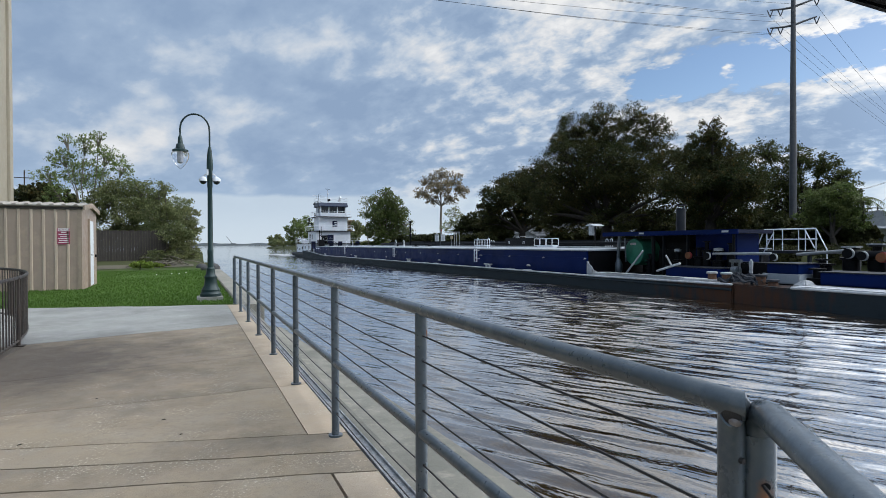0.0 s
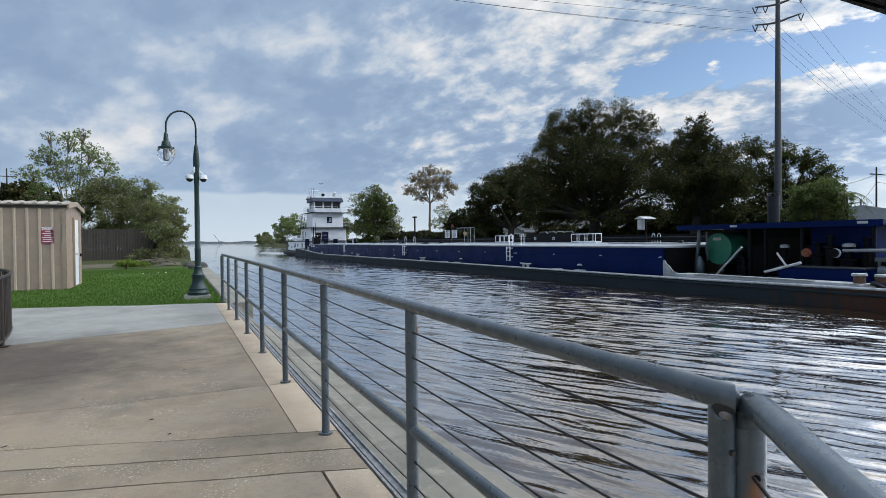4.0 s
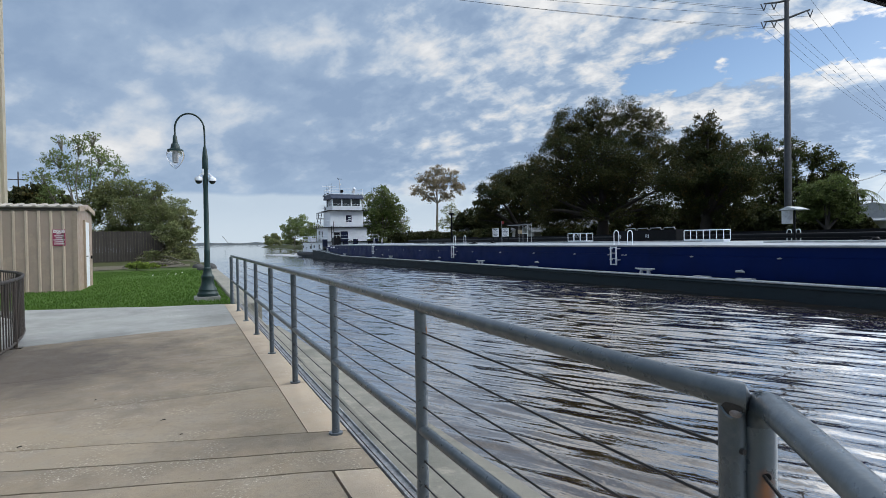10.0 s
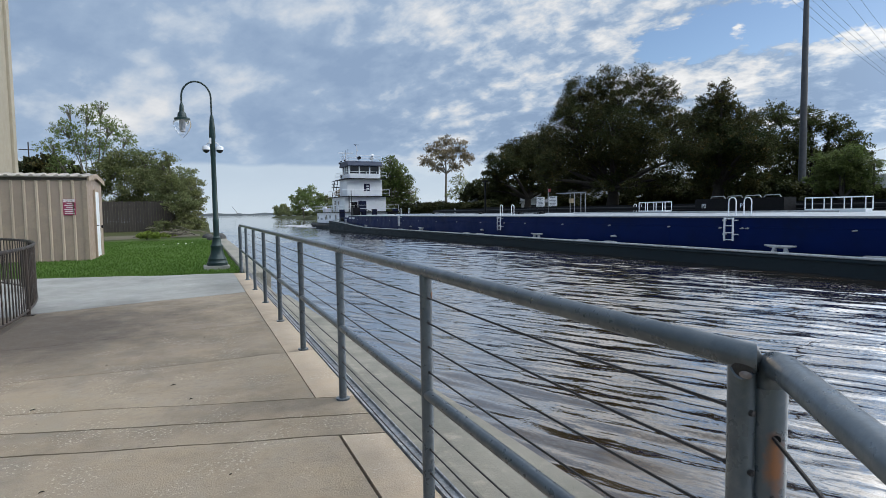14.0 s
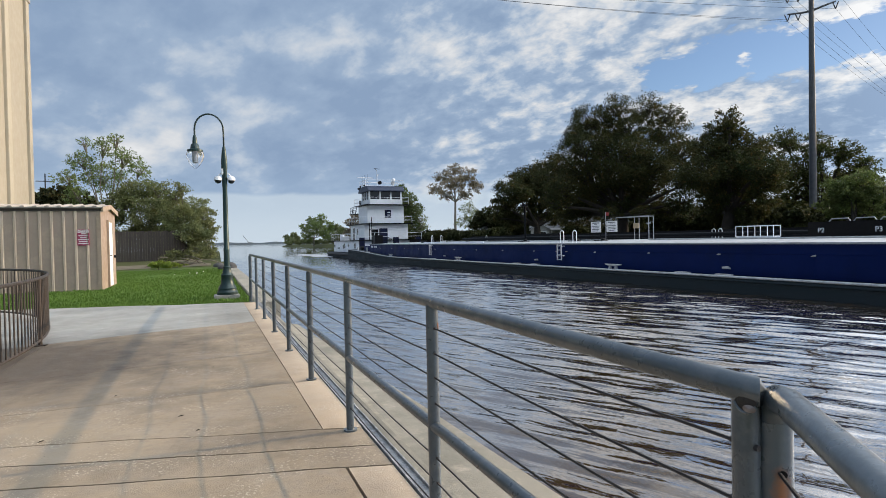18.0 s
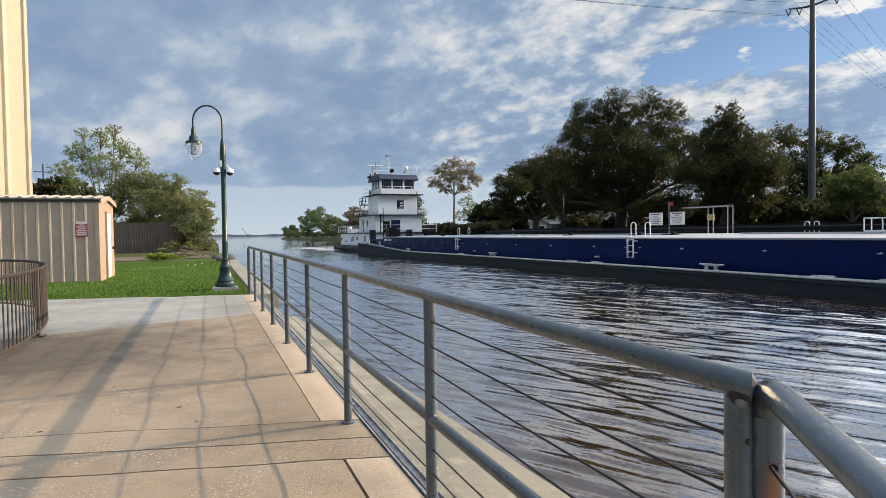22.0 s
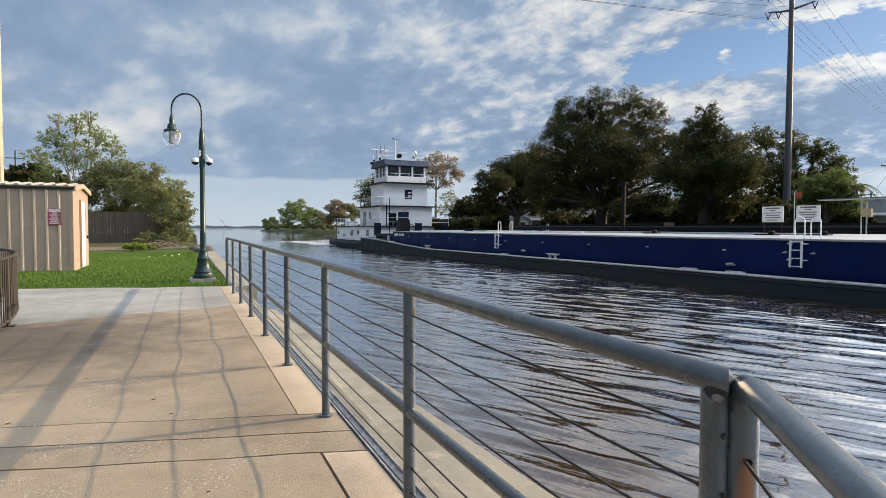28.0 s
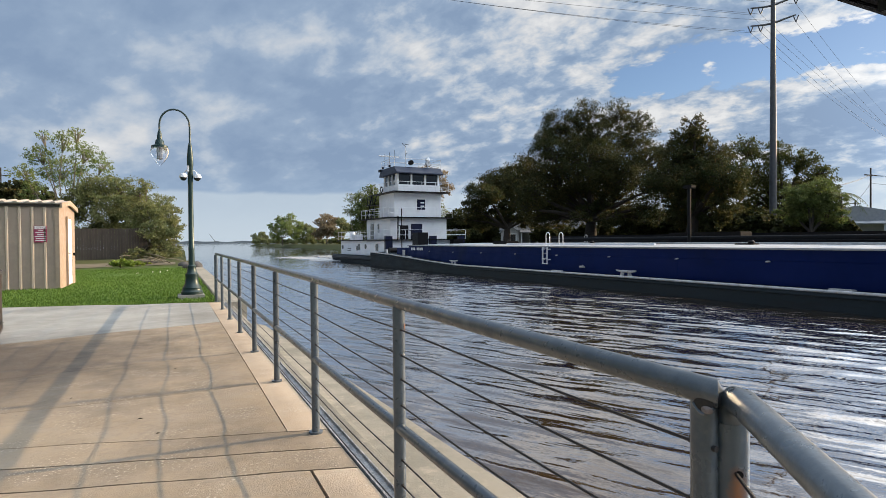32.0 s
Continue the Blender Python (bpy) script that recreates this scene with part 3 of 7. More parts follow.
def build_water():
    """River surface with wake ripples, finer near the walkway."""
    xs = np.concatenate([np.arange(-1, 1.2, 0.2), np.arange(1.2, 14, 0.045), np.arange(14, 26, 0.075), np.arange(26, 45, 0.25)])
    ys = np.concatenate([np.arange(-16, -5, 0.25), np.arange(-5, 22, 0.09), np.arange(22, 46, 0.15), np.arange(46, 110, 0.5)])
    X, Y = np.meshgrid(xs, ys)
    Z = np.zeros_like(X)
    rng = np.random.RandomState(5)
    # long-crested wake ripples with narrow crests
    for wl, amp, ang, spread, k in ((2.2, 0.016, 26, 5, 3), (1.15, 0.018, 26, 5, 4), (0.62, 0.018, 28, 5, 5), (0.38, 0.014, 29, 7, 6), (0.24, 0.0070, 28, 10, 8), (0.16, 0.0032, 30, 18, 8), (0.85, 0.0115, 75, 55, 7)):
        for _ in range(k):
            a = radians(ang + rng.uniform(-spread, spread))
            w = wl * rng.uniform(0.75, 1.3)
            ph = rng.uniform(0, 6.28)
            mod = 0.5 + 0.5 * np.sin(X * rng.uniform(0.05, 0.35) + Y * rng.uniform(0.03, 0.25) + rng.uniform(0, 6))
            s = np.sin((X * math.cos(a) + Y * math.sin(a)) * 2 * math.pi / w + ph + 0.6 * np.sin(Y * 0.35 + ph))
            s = 1.7 * (np.exp(1.7 * (s - 1)) - 0.36)
            Z += amp / math.sqrt(k) * 1.0 * mod * s
    fade = np.clip((X + 1) / 2, 0, 1) * np.clip((44 - X) / 6, 0, 1) * np.clip((108 - Y) / 30, 0, 1) * np.clip((Y + 16) / 4, 0, 1)
    Z = Z * fade
    ny, nx = X.shape
    v = np.stack([X, Y, Z], -1).reshape(-1, 3)
    i = np.arange(ny - 1)[:, None] * nx + np.arange(nx - 1)[None]
    q = np.stack([i, i + 1, i + nx + 1, i + nx], -1).reshape(-1, 4)
    # outer ring to the horizon
    x0, x1, y0, y1, B = xs[0], xs[-1], ys[0], ys[-1], 2400
    ring = [(x0, y0), (x1, y0), (x1, y1), (x0, y1), (-B, -B), (B, -B), (B, B), (-B, B)]
    n0 = len(v)
    v = np.concatenate([v, np.array([(a, b, 0) for a, b in ring])])
    rq = np.array([(0, 4, 5, 1), (1, 5, 6, 2), (2, 6, 7, 3), (3, 7, 4, 0)]) + n0
    q = np.concatenate([q, rq])
    me = bpy.data.meshes.new("water")
    me.from_pydata(v.tolist(), [], q.tolist())
    me.materials.append(WATER)
    me.shade_smooth()
    ob = tagged(new("water", me), "dark brown rippled river water reflecting the sky", "water", kind="structure")
    ob.location.z = WATER_Z
    return ob


water = build_water()

# ---- walkway: cast slabs with a skewed cross joint, seawall apron ----
SKEW = -0.275
RAIL_X = 0.86


def slab(x0, x1, low, high, z0=-0.25, z1=0.0, gap=0.004, flat=False):
    """A slab between two cross lines (place on the railing's line, slope); uneven top, slightly chipped edges."""
    step = 0.09 if x1 > -2 and not flat else 0.4
    span = line_at(x1, high) - line_at(x1, low)
    nx, ny = (1, 1) if flat else (max(3, int((x1 - x0) / step)), max(3, int(span / step)))
    v = []
    for j in range(ny + 1):
        for i in range(nx + 1):
            x = x0 + gap + (x1 - x0 - 2 * gap) * i / nx
            chip = lambda c: gap * (0.7 + 1.3 * abs(noise.noise((x * 7, c[0] * 3, 4)))) + 0.010 * noise.noise((x * 1.1, c[0], 1))
            chip2 = lambda c: gap * (0.7 + 1.3 * abs(noise.noise((x * 7, c[0] * 3, 9)))) - 0.010 * noise.noise((x * 1.1, c[0], 1))
            ya, yb = (line_at(x, low), line_at(x, high)) if flat else (line_at(x, low) + chip(low), line_at(x, high) - chip2(high))
            y = ya + (yb - ya) * j / ny
            k = max(0.0, min(1.0, (0.82 - x) / 0.3)) * max(0.0, min(1.0, (x + 2.0) / 0.4))
            z = z1 if flat else z1 + k * (0.011 * noise.noise((x * 0.9, y * 0.9, 0)) + 0.005 * noise.noise((x * 2.6, y * 2.6, 2)))
            if not flat and (i in (0, nx) or j in (0, ny)):
                z -= 0.003
            v.append((x, y, z))
    w = nx + 1
    f = [(j * w + i, j * w + i + 1, (j + 1) * w + i + 1, (j + 1) * w + i) for j in range(ny) for i in range(nx)]
    rim = [i for i in range(nx)] + [j * w + nx for j in range(ny)] + [ny * w + i for i in range(nx, 0, -1)] + [j * w for j in range(ny, 0, -1)]
    o = len(v)
    v += [(v[i][0], v[i][1], z0) for i in rim]
    n = len(rim)
    f += [(rim[k], o + k, o + (k + 1) % n, rim[(k + 1) % n]) for k in range(n)]
    return Geo().add(v, f)


def line_at(x, c):
    return c[0] + c[1] * (x - 0.7)


EDGE_X = 0.95


def build_walkway():
    walkway = thing("pavement", "tan concrete walkway of cast slabs with dark joints", "walkway", kind="structure")
    last = (12.78, SKEW)
    part("joint_bed", slab(-9, EDGE_X, (-4, SKEW), last, -0.3, -0.03, flat=True), JOINT, walkway, "dark filler in the joints")
    cross = [(-3.9, SKEW), (0.3, SKEW), (3.12, SKEW), (3.46, SKEW), (3.83, SKEW), (5.21, 0.02), (6.83, 0.16), (9.62, 0.34)]
    for a, b in zip(cross[:-1], cross[1:]):
        xs = [-9, -1.9, EDGE_X] if 3.0 < a[0] < 3.6 else [-9, -4.6, -1.9, 0.70, EDGE_X]
        for x0, x1 in zip(xs[:-1], xs[1:]):
            part("slab", slab(x0, x1, a, b, gap=0.0080 if a[0] < 3.6 else 0.0036), CONC_EDGE if x0 > 0.6 else CONC, walkway)
    for x0, x1 in ((-9, -4.6), (-4.6, 0.70)):
        part("slab", slab(x0, x1, cross[-1], last, z1=0.002, gap=0.0025), CONC_GREY, walkway, "newer grey concrete slab")
    part("slab", slab(0.70, EDGE_X, cross[-1], last, gap=0.0025), CONC_EDGE, walkway)
    # edge curb below the railing and the apron to the water
    g = Geo().box(EDGE_X + 0.004, 1.20, -4, 13.2, -1.8, -0.10)
    part("edge_wall", g, CONC_OLD, walkway, "stained concrete edge", bevel=0.01)
    g = Geo()
    g.add([(1.2, -5, -0.40), (2.55, -5, -0.48), (1.78, 12.5, -0.50), (1.2, 12.5, -0.40), (1.2, -5, -2.5), (2.75, -5, -2.5), (1.98, 12.5, -2.5), (1.2, 12.5, -2.5)],
          [(0, 1, 2, 3), (4, 7, 6, 5), (0, 4, 5, 1), (1, 5, 6, 2), (2, 6, 7, 3), (3, 7, 4, 0)])
    part("apron", g, CONC_OLD, walkway, "stained concrete apron beside the water", bevel=0.03)
    g = Geo().box(0.95, 1.45, 12.8, 38, -2.5, -0.02)
    part("seawall_cap", g, CONC_OLD, walkway, "grey concrete seawall cap beyond the railing", bevel=0.02)
    # windblown bits
    rs = random.Random(12)
    for x, y, a, l in ((-0.66, 3.02, 30, 0.022), (-0.06, 4.15, 20, 0.020), (-0.18, 4.55, 5, 0.028), (-0.98, 4.35, 40, 0.03), (0.12, 2.85, 60, 0.012), (-0.7, 5.4, 10, 0.014), (0.05, 6.2, 70, 0.018), (-1.4, 5.0, 15, 0.02)):
        l *= 0.62
        g = Geo().tube([(-l, 0, 0), (-l * 0.3, 0.002, 0.003), (l * 0.4, -0.002, 0.004), (l, 0.001, 0.001)], [0.001, 0.003, 0.003, 0.001], 6)
        ob = solo("twig", g, BARK, "small dark twig lying on the walkway", "twig", group="litter on the walkway")
        ob.matrix_world = pose(x, y, 0.003, 0, 0, a)
    return walkway


build_walkway()


# ---- railing ----
POSTS = [0.72, 2.19, 3.715, 5.24, 6.76, 8.29, 9.81, 11.34, 12.80]
TOP_Z, MID_Z = 0.988, 0.476
CABLES = [0.875, 0.773, 0.676, 0.572, 0.352, 0.252, 0.152]


def rust_spot(x, y, r, z0, z1, a0, a1, seed):
    """A ragged stain that hugs a round post."""
    rs = random.Random(seed)
    g, n = Geo(), 9
    r += 0.0008
    pts = []
    for k in range(n):
        a = radians(a0 + (a1 - a0) * k / (n - 1))
        w = math.sin(math.pi * (k + 0.5) / n)
        h = (z1 - z0) * (0.25 + 0.75 * w) * rs.uniform(0.6, 1.0)
        for z in (z1 - h, z1 - rs.uniform(0, 0.15) * (z1 - z0)):
            pts.append((x + r * math.cos(a), y + r * math.sin(a), z))
    return g.add(pts, [(2 * k, 2 * k + 2, 2 * k + 3, 2 * k + 1) for k in range(n - 1)])


def build_railing():
    rail = thing("cable_railing", "grey painted steel pipe railing with thin steel cables", "railing")
    g = Geo().tube([(RAIL_X, 0.69, TOP_Z - 0.018), (RAIL_X, 3.7, TOP_Z), (RAIL_X, 12.84, TOP_Z + 0.005)], 0.0240, 20)
    # the end is cut on the skew, against the corner post
    for k in range(16):
        x, y, z = g.v[k]
        g.v[k] = (x, y + 0.84 * (x - RAIL_X), z)
    tr = part("top_rail", g, GALV, rail)
    zc = TOP_Z - 0.018
    lens = [(0.001, -0.0022), (0.6, -0.0015), (1.0, 0.0), (0.6, 0.0015), (0.001, 0.0022)]
    n = Geo().lathe(0, 0, lens, 16)
    n.v = [(RAIL_X - 0.0215 + z * 0.8, 0.700 + 0.022 * x + 0.004 * y, zc - 0.020 + 0.013 * y - z * 0.6 - 0.005 * x) for x, y, z in n.v]
    cope = part("notch", n, IRON, tr, "dark rusty coped notch at the rail's end")
    n = Geo().lathe(0, 0, lens, 16)
    n.v = [(RAIL_X - 0.0245 + z * 1.2, 0.690 + 0.012 * x + 0.004 * y, zc - 0.025 + 0.006 * y - z * 0.6 - 0.003 * x) for x, y, z in n.v]
    part("weld_lump", n, WELD, cope, "pale pinkish lump of weld in the notch")
    part("weld", Geo().tube([(RAIL_X - 0.022, 0.679 + 0.042 * u, zc - 0.034 + 0.014 * (2 * u - 1) ** 2) for u in [k / 8 for k in range(9)]], 0.003, 6), GALV, tr, "worn weld lip below the notch")
    g = Geo().tube([(RAIL_X, 0.72, MID_Z), (RAIL_X, 12.82, MID_Z)], 0.022, 12)
    part("mid_rail", g, GALV, rail)
    for i, y in enumerate(POSTS):
        r, x = (0.0228, RAIL_X + 0.004) if i == 0 else (0.0250, RAIL_X)
        g = Geo().tube([(x, y, 0.0), (x, y, TOP_Z - 0.02)], r, 18)
        g.tube([(x, y, 0.0), (x, y, 0.012)], 0.045, 18)
        p = part("post", g, GALV, rail)
        for z in CABLES:
            k = Geo().tube([(RAIL_X, y - 0.028, z), (RAIL_X, y + 0.028, z)], 0.0055, 8)
            k.f and part("ferrule", k, CABLE, p)
        if i == 1:
            part("rust_patch", rust_spot(RAIL_X, y, 0.0255, 0.85, 0.90, 300, 375, i), RUSTBITT, p, "rust stain round a cable hole")
    for z in CABLES:
        for k, (a, b) in enumerate(zip(POSTS[:-1], POSTS[1:])):
            sag = 0.004 + 0.005 * ((k * 7 + int(z * 100)) % 5) / 5
            part("cable", Geo().tube([(RAIL_X, a + (b - a) * q / 6, z - sag * 4 * (q / 6) * (1 - q / 6)) for q in range(7)], 0.0034, 6), CABLE, rail)
    g = Geo().box(EDGE_X + 0.004, EDGE_X + 0.078, -1.0, 12.78, -0.099, -0.012)
    g.box(EDGE_X + 0.004, EDGE_X + 0.012, -1.0, 12.78, -0.012, 0.004).box(EDGE_X + 0.070, EDGE_X + 0.078, -1.0, 12.78, -0.012, 0.004)
    part("edge_channel", g, FLAKY, rail, "flaking galvanised edge channel")
    # end frame at the far end, with turnbuckles
    g = Geo().tube([(RAIL_X - 0.005, 12.98, 0.0), (RAIL_X - 0.005, 12.98, TOP_Z - 0.02)], 0.0255, 12)
    part("post", g, GALV, rail)
    for z in CABLES:
        part("turnbuckle", Geo().tube([(RAIL_X, 12.80, z), (RAIL_X, 12.97, z)], 0.012, 8), CABLE, rail)
    # the next section turns back along the corner
    nxt = thing("corner_railing", "grey steel pipe railing section turning the corner", "railing")
    d = Vector((-math.sin(radians(34.5)), -math.cos(radians(34.5)), -0.05))
    CZ = 0.966
    a = Vector((0.903, 0.700, 0))
    pts = [a + Vector((0, 0, CZ - 0.08)), a + d * 0.008 + Vector((0, 0, CZ - 0.035)), a + d * 0.03 + Vector((0, 0, CZ - 0.006)), a + d * 0.07 + Vector((0, 0, CZ)), a + d * 3.2 + Vector((0, 0, CZ))]
    part("top_rail", Geo().tube(pts, 0.0240, 24), GALV, nxt)
    for s in (0.0, 1.5, 3.0):
        q = a + d * s
        g = Geo().tube([(q.x, q.y, 0), (q.x, q.y, CZ - (0.05 if s == 0 else 0.0))], 0.0300 if s == 0 else 0.026, 22)
        p = part("post", g, RUSTYPOST if s == 0 else GALV, nxt)
        if s == 0:
            h = Geo().tube([(q.x - 0.0125, q.y - 0.0262, 0.834), (q.x - 0.0140, q.y - 0.0290, 0.834)], 0.0065, 12)
            part("cable_hole", h, BLACK, p, "dark cable hole with a rust stain below")
    part("mid_rail", Geo().tube([a + Vector((0, 0, MID_Z)), a + d * 3.2 + Vector((0, 0, MID_Z))], 0.022, 12), GALV, nxt)
    for z in [c - 0.038 for c in CABLES]:
        part("cable", Geo().tube([a + Vector((0, 0, z)), a + d * 1.5 + Vector((0, 0, z - 0.01)), a + d * 3.0 + Vector((0, 0, z))], 0.0035, 6), CABLE, nxt)


build_railing()


# ---- street lamp with two dome cameras ----
def build_lamp():
    x, y = 0.44, 14.45
    lamp = thing("street_lamp", "dark green cast-iron street lamp with a hooked arm and clear globe", "street lamp", pose(x, y, 0))
    part("footing", Geo().box(-0.30, 0.26, -0.28, 0.28, -0.2, 0.05), CONC_GREY, lamp, "pale concrete footing", bevel=0.015)
    part("base", Geo().lathe(0, 0, [(0.235, 0.05), (0.235, 0.11), (0.215, 0.13), (0.20, 0.17), (0.205, 0.20), (0.175, 0.25), (0.145, 0.31), (0.13, 0.44), (0.14, 0.47), (0.14, 0.51), (0.105, 0.55), (0.088, 0.66), (0.095, 0.69), (0.075, 0.72)], 24), GREEN, lamp, bevel=0.0)
    part("shaft", Geo().lathe(0, 0, [(0.068, 0.71), (0.064, 1.05), (0.068, 1.07), (0.068, 1.12), (0.06, 1.14), (0.052, 2.55), (0.058, 2.58), (0.058, 2.95), (0.07, 3.0), (0.066, 3.2), (0.045, 3.42), (0.03, 3.5)], 18), GREEN, lamp)
    arc = [(0, 0, 3.45), (0, 0, 3.85)] + [(-0.31 + 0.31 * math.cos(a), 0, 3.88 + 0.36 * math.sin(a)) for a in [math.pi * k / 14 for k in range(1, 15)]] + [(-0.62, 0, 3.72)]
    part("arm", Geo().tube(arc, 0.02, 12), GREEN, lamp)
    part("fitter", Geo().lathe(-0.62, 0, [(0.17, 3.36), (0.17, 3.40), (0.10, 3.43), (0.085, 3.52), (0.055, 3.55), (0.045, 3.68), (0.025, 3.74)], 18), GREEN, lamp)
    gl = part("globe", Geo().lathe(-0.62, 0, [(0.008, 2.965), (0.03, 2.985), (0.085, 3.04), (0.15, 3.14), (0.185, 3.23), (0.19, 3.29), (0.18, 3.34), (0.16, 3.37)], 24), GLOBE, lamp, "clear ribbed acorn globe")
    part("bulb", Geo().lathe(-0.62, 0, [(0.02, 3.10), (0.055, 3.12), (0.06, 3.30), (0.05, 3.36)], 14), ROOFGREY, gl, "grey inner lamp")
    for sx in (-1, 1):
        c = part("dome_camera", Geo().lathe(sx * 0.145, -0.02, [(0.02, 2.64), (0.06, 2.665), (0.08, 2.71)], 14), PANE, lamp, "dark security camera dome")
        part("housing", Geo().lathe(sx * 0.145, -0.02, [(0.086, 2.71), (0.088, 2.76), (0.06, 2.80), (0.02, 2.81)], 14), WHITE, c, "white camera housing")
        part("bracket", Geo().tube([(0, 0, 2.86), (sx * 0.08, -0.01, 2.88), (sx * 0.145, -0.02, 2.81)], 0.014, 8), WHITE, c)
    part("camera_box", Geo().box(-0.07, -0.03, -0.09, -0.03, 2.84, 2.98), WHITE, lamp, "small white box", bevel=0.006)


build_lamp()


# ---- shed ----
def build_shed():
    shed = thing("storage_shed", "tan ribbed sheet-metal storage shed with a white door", "shed", pose(-2.86, 19.5, -0.06))
    W, D_, HF, HB = 5.2, 2.9, 2.42, 2.42
    part("front_wall", Geo().box(-W, 0, 0, 0.05, 0, 2.42), TANPANEL, shed)
    part("back_wall", Geo().box(-W, 0, D_ - 0.05, D_, 0, 2.42), TANPANEL, shed)
    for xx in (-0.05, -W):
        part("side_wall", Geo().box(xx, xx + 0.05, 0.05, D_ - 0.05, 0, 2.40), TANPANEL, shed, "pale tan end wall")
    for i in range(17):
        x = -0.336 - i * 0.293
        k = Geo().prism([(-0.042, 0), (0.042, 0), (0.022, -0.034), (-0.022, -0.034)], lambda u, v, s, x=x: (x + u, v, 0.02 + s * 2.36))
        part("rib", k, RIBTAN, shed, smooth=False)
    part("corner_trim", Geo().box(-0.10, 0.012, -0.03, 0.06, 0, 2.42), TANTRIM, shed)
    RISE, MID_D = 0.14, D_ / 2
    top = lambda y: 2.43 + RISE * (1 - abs(y - MID_D) / MID_D)
    for xx in (-0.05, -W):
        part("gable", Geo().prism([(0.0, 2.40), (D_, 2.40), (MID_D, 2.40 + RISE)], lambda u, v, q, xx=xx: (xx + 0.05 * q, u, v)), TANTRIM, shed, "pale tan gable end", smooth=False)
    for y0, y1 in ((-0.09, MID_D), (MID_D, D_ + 0.09)):
        r = part("roof_slope", Geo().prism([(y0, top(y0)), (y1, top(y1)), (y1, top(y1) + 0.025), (y0, top(y0) + 0.025)], lambda u, v, q: (-W - 0.05 + q * (W + 0.12), u, v)), ROOFMETAL, shed, "ribbed metal roof slope", smooth=False)
        for i in range(18):
            x = -W + 0.03 + i * 0.293
            part("roof_rib", Geo().prism([(0.0, 0.022), (0.03, 0.06), (0.10, 0.06), (0.13, 0.022)], lambda u, v, q, x=x, y0=y0, y1=y1: (x + u, (y0 - 0.012, y1)[q], (top(y0), top(y1))[q] + v)), ROOFMETAL, r, smooth=False)
        part("gable_trim", Geo().prism([(y0, top(y0) - 0.11), (y1, top(y1) - 0.11), (y1, top(y1) + 0.03), (y0, top(y0) + 0.03)], lambda u, v, q: (0.055 + 0.04 * q, u, v)), TANTRIM, shed, smooth=False)
    # dark strip imitates the shadow line below the eave
    part("eave_trim", Geo().box(-W, 0.02, -0.035, -0.002, 2.33, 2.40), IRON, shed, "dark brown strip for the shade below the eave")
    door = part("door", Geo().box(0.01, 0.05, 1.18, 1.90, 0.05, 2.05), WHITE, shed, "white steel door in the end wall", bevel=0.004)
    part("door_frame", Geo().box(0.005, 0.06, 1.12, 1.18, 0.02, 2.11).box(0.005, 0.06, 1.90, 1.96, 0.02, 2.11).box(0.005, 0.06, 1.18, 1.90, 2.05, 2.11), TANTRIM, shed)
    part("door_handle", Geo().tube([(0.05, 1.26, 1.0), (0.09, 1.26, 1.0), (0.09, 1.34, 1.0)], 0.012, 8), BLACK, door)
    part("wall_box", Geo().box(0.0, 0.05, 2.5, 2.58, 0.9, 1.0), BLACK, shed, "small dark box", bevel=0.01)
    sign = thing("notice_sign", "magenta sign with white lettering on the shed wall", "sign", pose(-3.45, 19.466, 1.27))
    part("board", Geo().box(0, 0.31, 0, 0.012, 0, 0.47), SIGNRED, sign, bevel=0.003)
    part("header", Geo().box(0.012, 0.298, -0.004, 0, 0.375, 0.458), SIGNWHITE, sign)
    t = bpy.data.curves.new("header_text", "FONT")
    t.body, t.size, t.extrude, t.align_x = "NOTICE", 0.082, 0.001, "CENTER"
    ob = new("lettering", t)
    ob.parent, ob.matrix_local = sign, pose(0.155, -0.005, 0.388, 90)
    t.materials.append(SIGNRED)
    for k, wd in enumerate((0.12, 0.24, 0.16, 0.27, 0.22, 0.25)):
        z = 0.340 - k * 0.057
        part("text_bar", Geo().box(0.155 - wd / 2, 0.155 + wd / 2, -0.004, 0, z - 0.011, z + 0.013), SIGNWHITE, sign, smooth=False)


build_shed()


# ---- tall cream building behind the shed ----
def build_building():
    b = thing("warehouse", "tall cream-painted metal building with corner pilaster", "building", pose(-10.35, 30.5, -0.05, 0, 0, 0))
    for w in ((-18, 0, 0, 0.3), (-0.3, 0, 0.3, 14), (-18, -17.7, 0.3, 14), (-17.7, -0.3, 13.7, 14)):
        part("wall", Geo().box(*w, 0, 17), CREAM, b)
    for y in (0.3, 4.6, 9.0, 13.3):
        part("pilaster", Geo().box(0, 0.16, y, y + 0.7, 0, 17), CREAM, b, "raised cream wall pilaster", bevel=0.02)
    part("roof", Geo().box(-18.2, 0.2, -0.2, 14.2, 17, 17.2), ROOFMETAL, b)
    part("pilaster", Geo().box(-0.62, 0.05, -0.22, 0.0, 0, 17), CREAM, b, "raised cream corner pilaster", bevel=0.02)
    for i in range(10):
        part("panel_rib", Geo().box(-1.3 - i * 0.9, -1.22 - i * 0.9, -0.05, 0, 0, 17), CREAM, b, smooth=False)
    part("downpipe", Geo().tube([(-1.0, -0.09, 0), (-1.0, -0.09, 17)], 0.06, 10), CREAM, b)


build_building()


